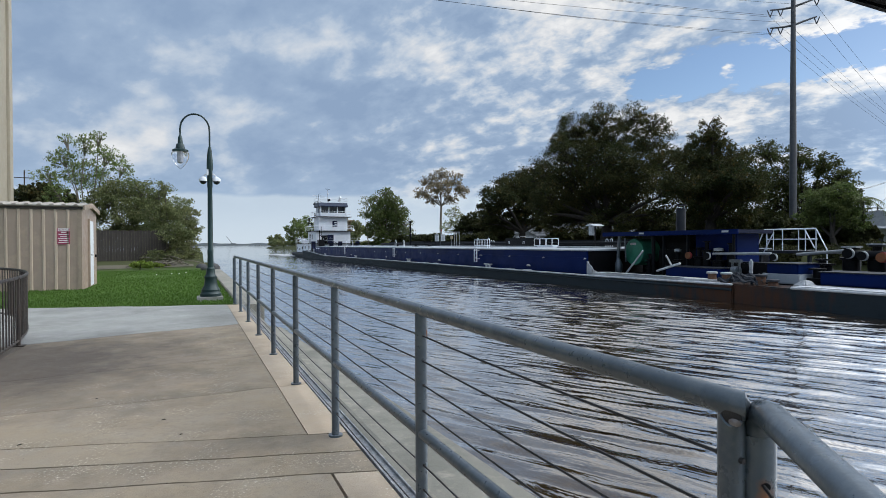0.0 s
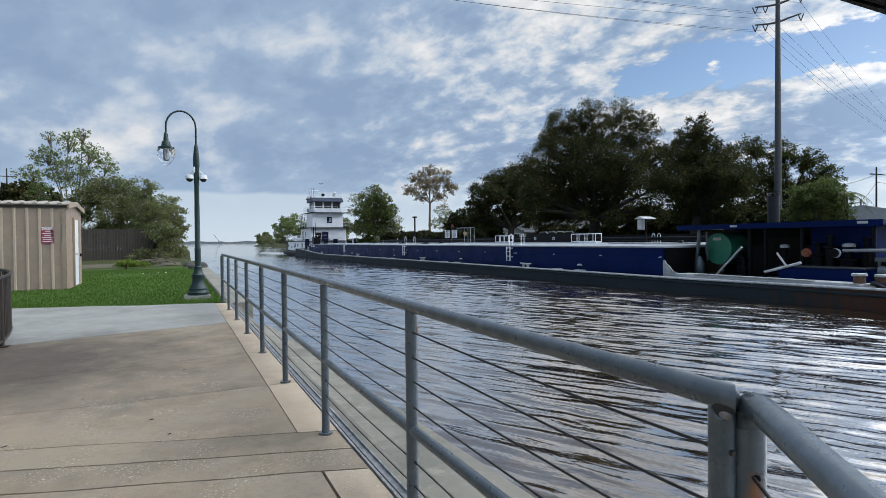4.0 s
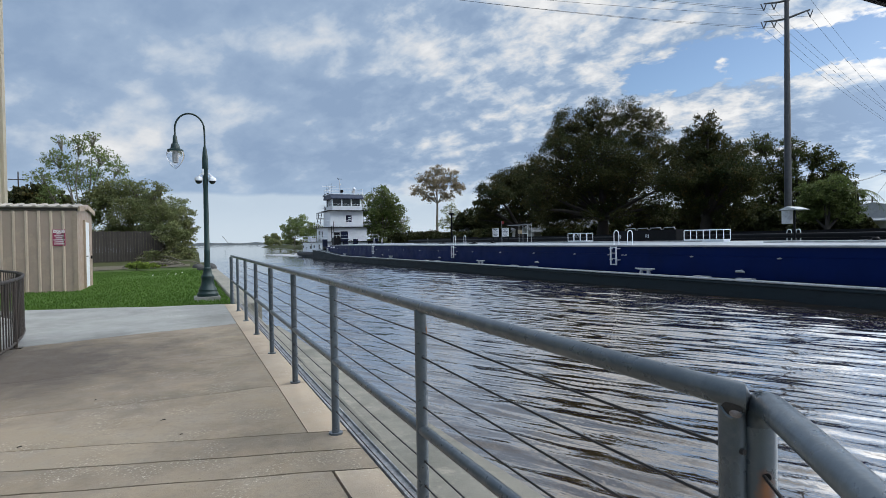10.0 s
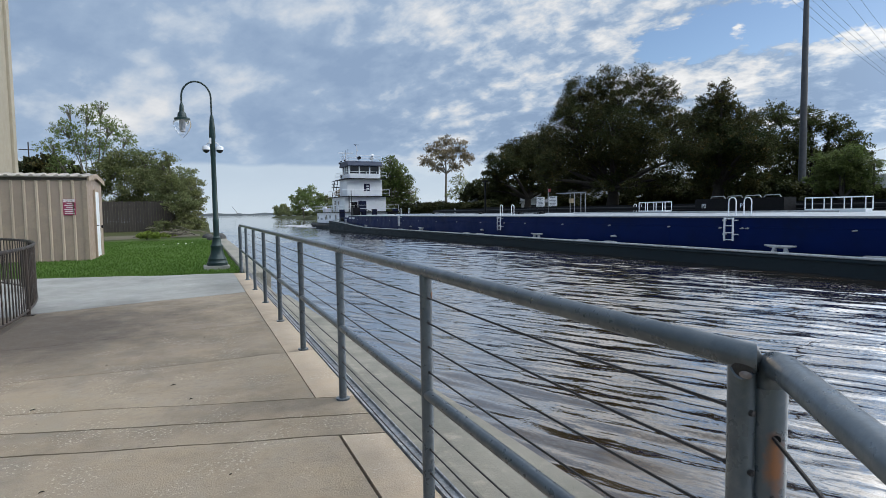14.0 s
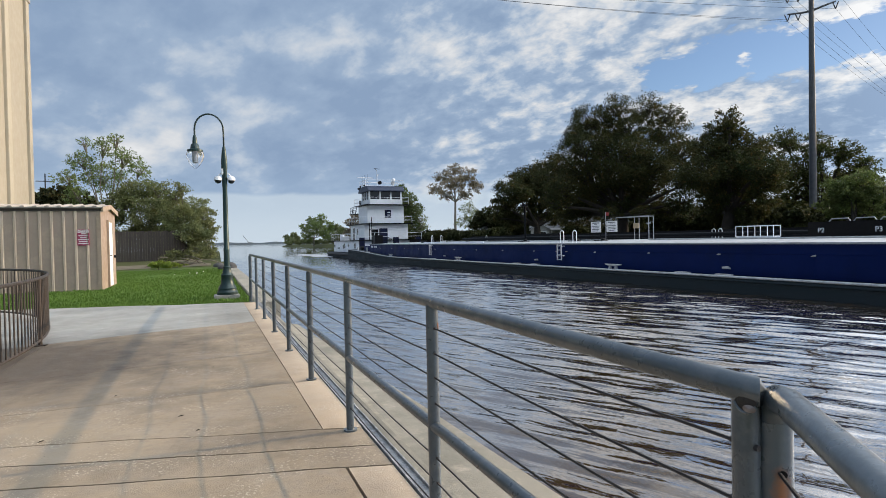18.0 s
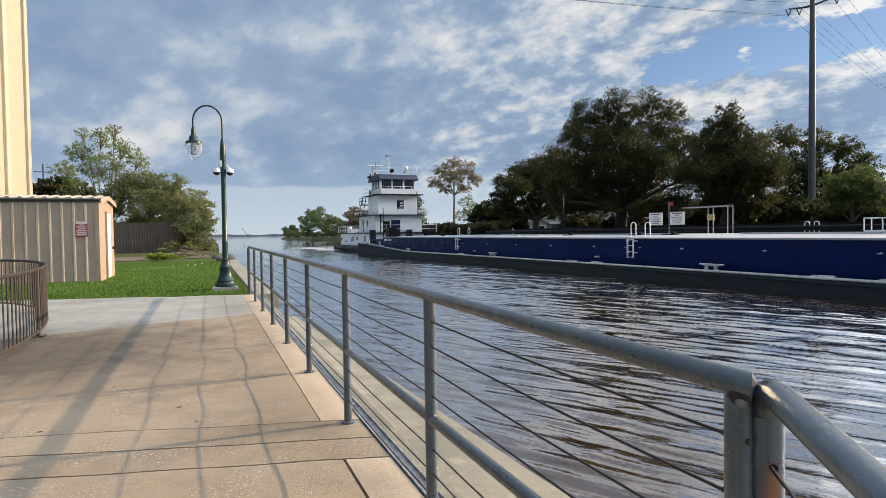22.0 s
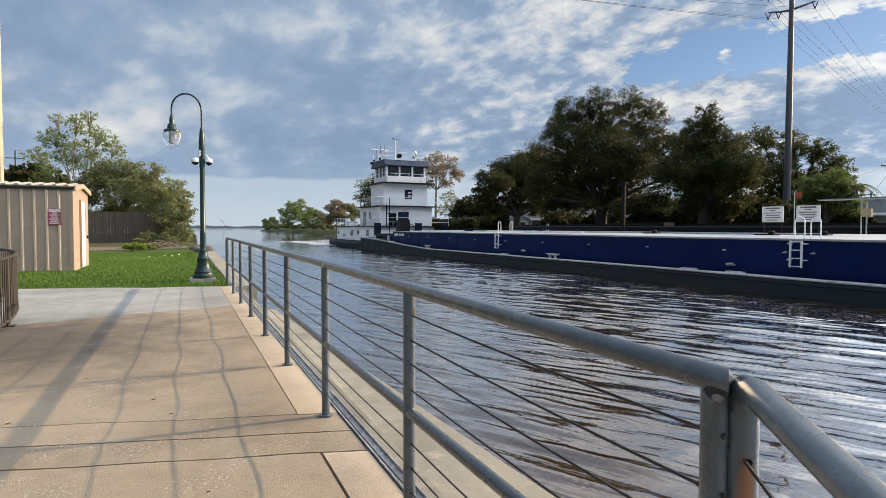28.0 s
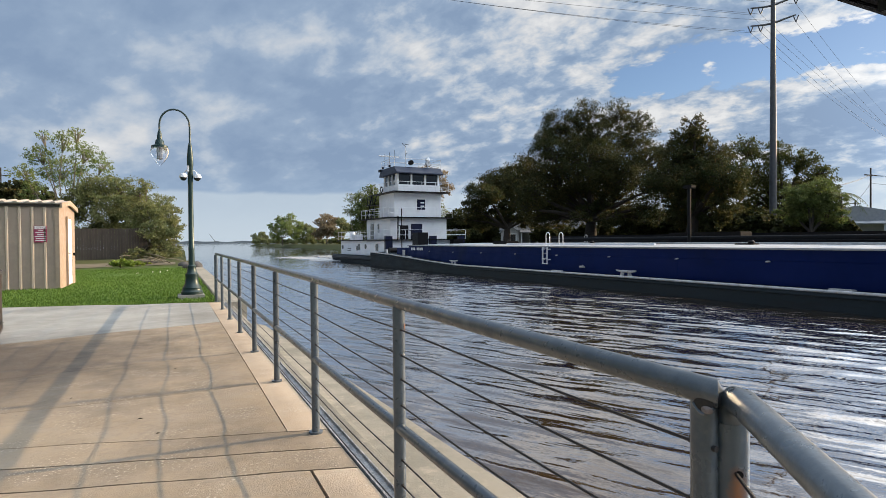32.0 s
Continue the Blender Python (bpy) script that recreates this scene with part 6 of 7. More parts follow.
        part("fitting_cap", Geo().lathe(s + 0.2, q + 0.25, [(0.14, 0.99), (0.14, 1.06), (0.08, 1.12)], 10), BLACK, c)

    ms = part("vent_mast", Geo().tube([(-36.0, 9.0, 0.9), (-36.0, 9.0, 4.1)], 0.10, 10), BLACK, b, "dark vent mast with a flat cap")
    part("mast_cap", Geo().box(-36.3, -35.7, 8.8, 9.2, 4.1, 4.28), BLACK, ms, bevel=0.03)
    # stern end: dark store, name bars, winches
    part("stern_store", Geo().box(-57.2, -56.1, 0.95, 1.9, 0.86, 1.9), BLACK, b, "black deck store")
    part("stern_block", Geo().box(-60.5, -57.4, 0.9, 15.1, -0.1, 0.62), NAVY, b, bevel=0.03)
    for k in range(7):
        part("name_bar", Geo().box(-56.9 + k * 0.3 - (0 if k < 3 else -0.25), -56.68 + k * 0.3 - (0 if k < 3 else -0.25), 0.685, 0.70, 0.45, 0.66), WHITE, t, smooth=False)
    for s in (-63.2, -59.2):
        part("winch", Geo().tube([(s, 1.2, 0.3), (s, 2.0, 0.3)], 0.3, 12), BLACK, b)
        part("bitt", Geo().tube([(s + 1.2, 0.5, -0.1), (s + 1.2, 0.5, 0.45)], 0.12, 10), WHITE_D, b)
    # bow working deck: engine house, green tank, gear
    part("bow_plating", Geo().prism([(12.03, -0.46), (13.9, -0.46), (13.0, -0.32), (12.6, -0.22), (12.38, 0.02), (12.22, 0.10), (12.15, 0.24), (12.03, 0.26)], lambda u, v, s: (u, 0.66 + 0.04 * s, v)), WHITE_D, b, "white worn bulkhead bracket")
    part("deck", Geo().box(12.04, 21.6, 1.0, 15.5, -0.50, -0.40), BLACK, b, "dark working deck")
    part("deck_curb", Geo().box(13.2, 20.5, 0.10, 0.95, -0.46, -0.27), WHITE_D, b, "pale worn deck curb", bevel=0.015)
    part("curb_cap", Geo().box(14.2, 19.0, 0.06, 0.30, -0.268, -0.235), DECKGREY, b)
    part("engine_house_roof", Geo().box(11.35, 19.95, 2.4, 4.7, 1.63, 1.80), DKNAVY, b, "dark navy engine house roof", bevel=0.02)
    part("roof_lip", Geo().box(11.3, 20.0, 2.34, 2.395, 1.60, 1.82), NAVY, b, "navy roof fascia")
    for s in (14.15, 19.2):
        part("roof_mark", Geo().box(s, s + 0.34, 2.33, 2.339, 1.68, 1.77), WHITE_D, b, smooth=False)
    part("engine_house_wall", Geo().box(17.2, 19.45, 3.0, 4.4, -0.42, 1.63), NAVY, b)
    part("engine_house_wall", Geo().box(12.2, 17.2, 4.45, 4.6, -0.42, 1.63), BLACK, b)
    part("engine_block", Geo().box(14.3, 17.0, 3.5, 4.4, -0.42, 0.9).box(14.8, 16.4, 3.6, 4.3, 0.9, 1.25), BLACK, b, "black engine block", bevel=0.06)
    for s, w in ((14.9, 0.09), (15.6, 0.07), (17.1, 0.08), (19.6, 0.06)):
        part("stanchion", Geo().tube([(s, 2.6, -0.42), (s, 2.6, 1.63)], w, 8), BLACK, b)
    part("exhaust_pipe", Geo().tube([(12.05, 2.7, -0.35), (12.3, 2.7, 1.62)], 0.09, 10), GALV, b, "grey leaning pipe")
    part("exhaust_pipe", Geo().tube([(12.55, 2.9, 0.2), (12.5, 2.9, 1.5)], 0.045, 8), GALV, b)
    part("pump", Geo().lathe(12.55, 2.4, [(0.16, -0.42), (0.20, -0.2), (0.20, 0.1), (0.13, 0.25), (0.06, 0.4)], 14), GALV, b, "grey pump beside the tank")
    tk = part("green_tank", Geo().tube([(12.85, 3.2, 0.74), (12.85, 3.32, 0.74), (12.85, 4.4, 0.74)], [0.70, 0.73, 0.73], 32), TANKGREEN, b, "round green tank end with a white plate")
    part("tank_plate", Geo().box(12.62, 13.02, 3.17, 3.198, 1.12, 1.24), SIGNWHITE, tk)
    part("plate_mark", Geo().box(12.66, 12.98, 3.163, 3.169, 1.16, 1.20), SIGNGREY, tk, smooth=False)
    part("brace", Geo().tube([(14.17, 1.5, -0.30), (15.33, 1.5, 0.85)], 0.045, 8), WHITE_D, b)
    part("brace", Geo().tube([(16.82, 1.5, 0.64), (17.18, 1.5, 0.16)], 0.04, 8), WHITE_D, b)
    part("gangplank", Geo().tube([(16.5, 1.25, -0.10), (17.9, 1.25, 0.30)], 0.055, 6), WHITE_D, b, "pale leaning plank")
    part("funnel", Geo().tube([(13.95, 5.5, -0.42), (13.95, 5.5, 3.1)], 0.25, 16).tube([(13.95, 5.5, 3.25), (13.95, 5.5, 3.31)], 0.29, 16).tube([(13.78, 5.5, 3.0), (13.78, 5.5, 3.3)], 0.02, 6).tube([(14.12, 5.5, 3.0), (14.12, 5.5, 3.3)], 0.02, 6), STACKGREY, b, "dark exhaust stack")
    lk = part("locker", Geo().box(17.0, 19.95, 1.3, 2.5, -0.42, 0.13), NAVY, b, "dark blue deck locker", bevel=0.03)
    part("locker_lid", Geo().box(16.95, 20.0, 1.25, 2.55, 0.13, 0.16), STACKGREY, lk)
    cp = part("cargo_pipe", Geo().tube([(18.7, 2.4, 0.73), (21.5, 2.4, 0.78)], 0.06, 12), PALEPIPE, b, "pale cargo manifold pipe")
    for s, r, m in ((17.5, 0.17, REDPAINT), (18.55, 0.17, WHITE_D), (21.75, 0.15, WHITE_D)):
        fl = part("flange", Geo().tube([(s, 2.2, 0.64), (s, 2.26, 0.64)], r, 20), m, cp)
        part("flange_face", Geo().tube([(s - 0.03, 2.17, 0.64), (s - 0.03, 2.199, 0.64)], r * 0.9, 20), RUST if m == REDPAINT else BLACK, fl)
    for s, q, r, h in ((17.6, 2.8, 0.22, 0.95), (18.1, 2.7, 0.18, 1.25), (18.7, 2.75, 0.26, 0.80), (19.2, 2.9, 0.16, 1.15), (13.9, 3.4, 0.22, 0.6), (16.2, 2.9, 0.2, 0.75), (14.6, 2.6, 0.16, 0.35)):
        v = part("valve", Geo().lathe(s, q, [(r, -0.42), (r, h - 0.45), (r * 1.35, h - 0.43), (r * 1.35, h - 0.36), (r * 0.5, h - 0.34), (r * 0.5, h), (r * 0.9, h + 0.02), (r * 0.9, h + 0.06)], 12), BLACK, b, "black valve body")
        if s in (18.7, 16.2):
            part("valve_cap", Geo().lathe(s, q, [(r * 0.8, h + 0.06), (r * 0.85, h + 0.16), (r * 0.4, h + 0.2)], 12), WHITE_D, v)
    gb = part("winch_frame", Geo().box(20.12, 20.18, 1.8, 1.9, -0.42, 0.52).box(20.44, 20.50, 1.8, 1.9, -0.42, 0.52).box(20.05, 20.56, 1.76, 1.94, 0.40, 0.52), GALV, b, "grey winch frame")
    part("winch_drum", Geo().tube([(20.18, 1.85, 0.05), (20.44, 1.85, 0.05)], 0.2, 14), GALV, gb)
    part("upright_plate", Geo().prism([(20.9, -0.1), (21.02, -0.1), (21.05, 0.45), (20.96, 0.55), (20.88, 0.45)], lambda u, v, s: (u, 1.9 + 0.05 * s, v)), WHITE_D, b, "pale upright plate")
    part("tarp_step", Geo().box(19.6, 21.5, 2.5, 3.3, -0.42, 0.40), BLACK, b, bevel=0.06)
    for s in (20.24, 20.92):
        bt = part("bitt", Geo().lathe(s, 0.55, [(0.19, -0.42), (0.17, -0.34), (0.17, -0.06), (0.22, -0.03)], 14), RUSTBITT, b, "rusty mooring bitt")
        part("bitt_cap", Geo().lathe(s, 0.55, [(0.22, -0.03), (0.22, 0.03), (0.19, 0.05)], 14), WHITE_D, bt)
    # white gantry walkway behind the engine house
    at = lambda u, z, q=0.0: (18.55 + 1.15 * (u - 21.0), 6.58 + q, 1.25 + 1.15 * (z - 1.25))
    g = part("gantry", Geo().tube([at(20.6, 1.77), at(22.8, 1.77)], 0.034, 8), WHITE, b, "white pipe walkway gantry")
    part("mid_rail", Geo().tube([at(20.72, 1.36), at(22.85, 1.36)], 0.026, 8), WHITE, g)
    for u in (20.72, 21.02, 21.42, 22.1, 22.38, 22.8):
        part("upright", Geo().tube([at(u, 0.90), at(u, 1.77)], 0.024, 8), WHITE, g)
    for (u0, z0), (u1, z1) in (((20.6, 1.77), (20.15, 0.75)), ((21.0, 1.6), (20.55, 0.75)), ((22.35, 1.75), (22.75, 1.0)), ((22.8, 1.77), (23.22, 0.95))):
        part("sloping_leg", Geo().tube([at(u0, z0), at(u1, z1)], 0.027, 8), WHITE, g)
    part("sloping_leg", Geo().tube([at(23.22, 0.95), at(23.22, -0.22)], 0.03, 8), WHITE, g)
    p0, p1 = at(20.0, 0.78), at(23.25, 0.90, 1.1)
    part("walkway", Geo().box(p0[0], p1[0], p0[1], p1[1], p0[2], p1[2]), STACKGREY, g)
    for u in (20.3, 22.4):
        p0, p1 = at(u, 0.78, 0.1), at(u + 0.1, 0.78, 0.25)
        part("walkway_leg", Geo().box(p0[0], p1[0], p0[1], p1[1], -0.42, p0[2]), STACKGREY, g)
    return b


PALEPIPE = mat("pale_grey_pipe", (0.27, 0.285, 0.30), (0.20, 0.21, 0.225), 0.6, scale=6, bump=0.1)
MANILA = mat("tan_box_paint", (0.42, 0.33, 0.20), rough=0.6, bump=0.05)


def build_lead_barge():
    b = thing("lead_barge", "navy tank barge coupled ahead, with deck gear", "barge", barge_pose(0))
    side = [(21.70, -2.2), (110, -2.2), (110, -0.40), (30, -0.40), (21.70, -0.36)]
    part("hull", Geo().prism(side, lambda u, v, s: (u, 16.0 * s, v)), RUSTYHULL, b, "rust-streaked black hull", bevel=0.04)
    part("gunwale", Geo().tube([(24.0, 0, -0.36), (110, 0, -0.40)], 0.045, 8), WHITE_D, b)
    part("deck", Geo().box(21.9, 33.0, 1.3, 15.6, -0.40, -0.33), BLACK, b, "dark working deck")
    part("trunk", Geo().box(33, 108, 0.7, 15.3, -0.40, 0.85), NAVY, b, bevel=0.03)
    part("side_deck", Geo().box(23.9, 33, 0.15, 1.25, -0.40, -0.30), WHITE_D, b, "pale worn side deck")
    for s0, s1, q, z0, z1 in ((21.9, 23.15, 1.6, 0.03, 0.41), (24.1, 28.5, 1.4, -0.28, 0.16)):
        lk = part("locker", Geo().box(s0, s1, q, q + 1.3, z0, z1), NAVY, b, "dark blue deck locker", bevel=0.03)
        part("locker_lid", Geo().box(s0 - 0.05, s1 + 0.05, q - 0.05, q + 1.35, z1, z1 + 0.035), STACKGREY, lk)
    part("plinth", Geo().box(21.8, 23.3, 1.45, 3.2, -0.33, 0.03), DECKGREY, b, "pale plinth below a locker", bevel=0.02)
    part("lid_clutter", Geo().tube([(26.2, 1.9, 0.22), (26.5, 1.8, 0.34), (26.8, 1.9, 0.26), (27.0, 2.0, 0.22)], 0.05, 8), WHITE_D, b)
    part("crumpled_cover", Geo().add([(23.5, 0.7, -0.33), (24.1, 0.6, -0.33), (24.1, 1.3, -0.33), (23.5, 1.3, -0.33), (23.7, 0.85, -0.18), (23.95, 0.8, -0.08), (23.95, 1.15, -0.12), (23.7, 1.15, -0.2)],
         [(3, 2, 1, 0), (4, 5, 6, 7), (0, 1, 5, 4), (1, 2, 6, 5), (2, 3, 7, 6), (3, 0, 4, 7)]), WHITE_D, b, "crumpled pale cover", bevel=0.04)
    mf = part("manifold", Geo().tube([(21.9, 3.4, 0.74), (23.7, 3.4, 0.90)], 0.065, 12), PALEPIPE, b, "pale manifold pipe")
    part("manifold_run", Geo().tube([(23.7, 3.6, 0.75), (31, 3.6, 0.75)], 0.17, 12), BLACK, mf)
    for s, z, r, m in ((23.9, 0.81, 0.20, WHITE_D), (24.4, 0.72, 0.18, WHITE_D), (25.05, 0.68, 0.19, REDPAINT), (26.0, 0.72, 0.2, WHITE_D), (27.2, 0.7, 0.2, REDPAINT)):
        fl = part("flange", Geo().tube([(s, 3.36, z), (s, 3.42, z)], r, 20), m, b)
        part("flange_face", Geo().tube([(s - 0.03, 3.32, z), (s - 0.03, 3.359, z)], r * 0.9, 20), BLACK if m == WHITE_D else RUST, fl)
    for s, q, r, h in ((22.6, 3.9, 0.28, 0.5), (23.4, 3.0, 0.24, 0.35), (23.7, 3.9, 0.3, 0.95), (24.6, 3.9, 0.3, 1.05), (25.5, 3.9, 0.3, 0.95), (26.6, 4.0, 0.3, 1.0), (23.5, 2.2, 0.3, 0.2)):
        v = part("valve", Geo().lathe(s, q, [(r, -0.33), (r, h - 0.4), (r * 1.3, h - 0.37), (r * 1.3, h - 0.3), (r * 0.5, h - 0.28), (r * 0.5, h), (r * 0.95, h + 0.02), (r * 0.95, h + 0.07)], 12), BLACK, b, "black valve body")
        if s in (24.6, 23.7):
            part("valve_cap", Geo().box(s - 0.28, s + 0.28, q - 0.2, q + 0.2, h + 0.07, h + 0.13), PALEPIPE, v)
    for s, z in ((22.44, 0.03), (22.92, -0.13)):
        bt = part("bitt", Geo().lathe(s, 0.55, [(0.19, -0.37), (0.17, -0.3), (0.17, z - 0.1), (0.22, z - 0.07)], 14), RUSTBITT, b, "rusty mooring bitt")
        part("bitt_cap", Geo().lathe(s, 0.55, [(0.22, z - 0.07), (0.22, z - 0.02), (0.19, z)], 14), STACKGREY, bt)
    for k in range(16):
        pts = [(20.75 + 1.75 * i / 26 + 0.10 * math.sin(i * 1.3 + k), 0.28 + 0.035 * k + 0.10 * math.sin(i * 0.9 + k), -0.30 + 0.055 * math.sin(i * 1.9 + k * 1.3) + 0.016 * k + (0.05 if 6 < i < 22 else 0)) for i in range(27)]
        part("mooring_rope", Geo().tube(pts, 0.030, 6), ROPE, b, "heaped dark mooring rope")
    return b


def build_tug():
    b = thing("towboat", "white three-deck towboat with slate pilothouse roof", "towboat", barge_pose(0))
    part("hull", Geo().prism([(-66.2, -2.0), (-66.2, 0.1), (-70.0, -0.1), (-82.3, -0.1), (-82.3, -0.9), (-80.0, -2.0)], lambda u, v, s: (u, 2.9 + 9.8 * s, v)), HULLBLACK, b, "black hull with tyre fender band", bevel=0.06)
    part("fender", Geo().tube([(-66.2, 2.85, -0.35), (-81.6, 2.85, -0.35), (-82.35, 3.5, -0.35), (-82.35, 12.0, -0.35)], 0.22, 8), BLACK, b, "black rubber fender")
    for s in (3.8, 7.0, 8.6, 11.8):
        part("push_knee", Geo().box(-66.2, -65.82, s - 0.35, s + 0.35, -1.6, 1.9), DKNAVY, b)
    low = part("main_deckhouse", Geo().box(-80.6, -66.2, 3.5, 12.1, -0.1, 1.46), WHITE, b, "white lower deckhouse with portholes", bevel=0.05)
    for s, z in ((-79.9, 0.75), (-71.8, 0.85), (-74.6, 0.65)):
        part("porthole", Geo().tube([(s, 3.44, z), (s, 3.52, z)], 0.26, 16), DARKWOOD, low)
    for s in (-68.4, -74.0):
        part("window", Geo().box(s - 0.35, s + 0.35, 3.46, 3.52, 0.45, 1.15), DARKWOOD, low)
    for z in (0.35, 0.55):
        part("vent_louvre", Geo().box(-78.0, -76.8, 3.46, 3.5, z, z + 0.08), DKNAVY, low)

    def deck(z, s0, s1, q0, q1, name):
        d = part(name, Geo().box(s0, s1, q0, q1, z, z + 0.10), BLACK, b, "deck edge painted black", bevel=0.01)
        for zz in (0.55, 1.05):
            part("handrail", Geo().tube([(s1 - 0.1, q0 + 0.1, z + zz), (s0 + 0.1, q0 + 0.1, z + zz), (s0 + 0.1, q1 - 0.1, z + zz), (s1 - 0.1, q1 - 0.1, z + zz), (s1 - 0.1, q0 + 0.1, z + zz)], 0.022, 6), WHITE, d)
        n = int((s1 - s0) / 1.4)
        for k in range(n + 1):
            s = s0 + 0.1 + (s1 - s0 - 0.2) * k / n
            part("stanchion", Geo().tube([(s, q0 + 0.1, z + 0.1), (s, q0 + 0.1, z + 1.05)], 0.02, 5), WHITE, d)
        for k in range(5):
            q = q0 + 0.1 + (q1 - q0 - 0.2) * k / 4
            part("stanchion", Geo().tube([(s1 - 0.1, q, z + 0.1), (s1 - 0.1, q, z + 1.05)], 0.02, 5), WHITE, d)
        return d

    deck(1.46, -81.2, -65.8, 3.2, 12.4, "upper_deck")
    l1 = part("second_deckhouse", Geo().box(-74.6, -67.4, 4.6, 10.9, 1.56, 3.72), WHITE, b, "white second deckhouse", bevel=0.05)
    part("door", Geo().box(-67.42, -67.36, 5.6, 6.5, 1.6, 3.0), DARKWOOD, l1, "dark open doorway")
    part("window", Geo().box(-71.0, -70.6, 4.55, 4.62, 2.3, 3.2), DARKWOOD, l1)
    deck(3.72, -75.2, -66.8, 4.1, 11.4, "bridge_deck")
    l2 = part("third_deckhouse", Geo().box(-71.9, -67.6, 5.1, 10.4, 3.82, 6.3), WHITE, b, "white third deckhouse with a square emblem", bevel=0.05)
    em = part("emblem", Geo().box(-67.6, -67.57, 7.6, 8.5, 4.6, 5.65), DKNAVY, l2, "dark square emblem with two white bars")
    for z in (4.9, 5.25):
        part("emblem_bar", Geo().box(-67.575, -67.55, 7.98, 8.4, z, z + 0.13), WHITE, em)
    deck(6.3, -72.6, -66.6, 4.6, 10.9, "pilothouse_deck")
    ph = part("pilothouse", Geo().box(-71.6, -67.3, 5.4, 10.1, 6.4, 7.12), WHITE, b, "white pilothouse", bevel=0.03)
    part("pilothouse_core", Geo().box(-71.4, -67.6, 5.6, 9.9, 7.12, 8.2), PANE, ph, "dark tinted glazing")
    for q in (5.45, 6.95, 8.5, 10.0):
        part("mullion", Geo().box(-67.62, -67.45, q - 0.09, q + 0.09, 7.12, 8.2), WHITE, ph)
    for s in (-71.4, -70.3, -69.2, -68.2):
        part("mullion", Geo().box(s - 0.1, s + 0.1, 5.5, 5.62, 7.12, 8.2), WHITE, ph)
    part("pilothouse_roof", Geo().prism([(-71.9, 8.2), (-66.95, 8.2), (-66.95, 8.3), (-67.7, 8.95), (-71.4, 8.95), (-71.9, 8.3)], lambda u, v, s: (u, 5.12 + 5.26 * s, v)), ROOFBLUE, b, "slate-blue pilothouse roof", bevel=0.03)
    for zz in (9.35, 9.8):
        part("roof_rail", Geo().tube([(-67.7, 5.2, zz), (-71.3, 5.2, zz), (-71.3, 10.4, zz), (-67.7, 10.4, zz), (-67.7, 5.2, zz)], 0.025, 6), WHITE, b)
    for s, q in ((-67.7, 5.2), (-69.5, 5.2), (-71.3, 5.2), (-67.7, 10.4), (-67.7, 7.0), (-67.7, 8.7)):
        part("roof_stanchion", Geo().tube([(s, q, 8.9), (s, q, 9.8)], 0.025, 6), WHITE, b)
    part("mast", Geo().tube([(-69.5, 7.2, 8.9), (-69.5, 7.2, 11.3)], 0.05, 8).tube([(-69.5, 7.2, 10.6), (-69.5, 7.35, 10.75)], 0.12, 8), WHITE, b)
    part("radar", Geo().tube([(-70.6, 5.8, 8.9), (-70.6, 5.8, 10.3)], 0.06, 8).box(-70.7, -70.5, 4.7, 6.9, 10.3, 10.42), WHITE, b, "white radar bar on a post")
    for q in (7.0, 8.9):
        part("searchlight", Geo().tube([(-67.9, q, 9.4), (-67.5, q, 9.4)], 0.24, 12), WHITE_D if q > 8 else BLACK, b)
    part("dome", Geo().lathe(-68.6, 9.3, [(0.05, 8.9), (0.08, 9.7), (0.25, 9.8), (0.25, 10.0), (0.12, 10.15)], 12), WHITE, b)
    part("horn_box", Geo().box(-71.8, -71.2, 5.0, 5.5, 8.75, 9.0), BLACK, b)
    # stair platform on the side and stern gear
    st = part("stair", Geo().tube([(-74.0, 4.45, 3.85), (-72.3, 4.45, 6.3)], 0.05, 6).tube([(-74.0, 4.95, 3.85), (-72.3, 4.95, 6.3)], 0.05, 6), DKNAVY, b, "dark steel stair")
    for k in range(8):
        u = (k + 0.5) / 8
        part("tread", Geo().box(-74.0 + 1.7 * u - 0.12, -74.0 + 1.7 * u + 0.12, 4.45, 4.95, 3.85 + 2.45 * u, 3.88 + 2.45 * u), DKNAVY, st)
    pl = part("platform", Geo().box(-73.6, -71.9, 4.3, 5.4, 5.25, 5.33), BLACK, b)
    for x in (-73.5, -72.7, -71.95):
        part("platform_post", Geo().tube([(x, 4.35, 5.33), (x, 4.35, 6.25)], 0.025, 6), DKNAVY, pl)
    for z in (5.8, 6.25):
        part("platform_rail", Geo().tube([(-71.95, 4.35, z), (-73.5, 4.35, z), (-73.5, 5.3, z)], 0.025, 6), DKNAVY, pl)
    part("life_ring", Geo().tube([(-71.7 + 0.3 * math.cos(a), 5.3, 6.9 + 0.3 * math.sin(a)) for a in [2 * math.pi * k / 12 for k in range(13)]], 0.06, 6), BLACK, b)
    part("door", Geo().box(-73.2, -72.3, 4.55, 4.62, 1.62, 3.3), DARKWOOD, l1, "dark doorway in the side")
    part("door_mast_box", Geo().box(-66.3, -65.9, 6.3, 7.4, 1.56, 3.1), DKNAVY, b, "dark cabinet on the upper deck", bevel=0.03)
    for q in (9.2, 9.9, 10.6):
        part("fender_tyre", Geo().tube([(-65.75, q + 0.26 * math.cos(a), 0.55 + 0.26 * math.sin(a)) for a in [2 * math.pi * k / 12 for k in range(13)]], 0.09, 8), BLACK, b, "black tyre fender on the bow")
    for s in (-68.6, -70.0, -71.4):
        part("whip_aerial", Geo().tube([(s, 5.6, 8.9), (s + 0.02, 5.6, 10.7)], 0.02, 5), BLACK, b)
    part("anemometer", Geo().tube([(-69.5, 7.2, 11.3), (-69.5, 6.8, 11.6), (-69.5, 7.6, 11.5)], 0.03, 5), BLACK, b)
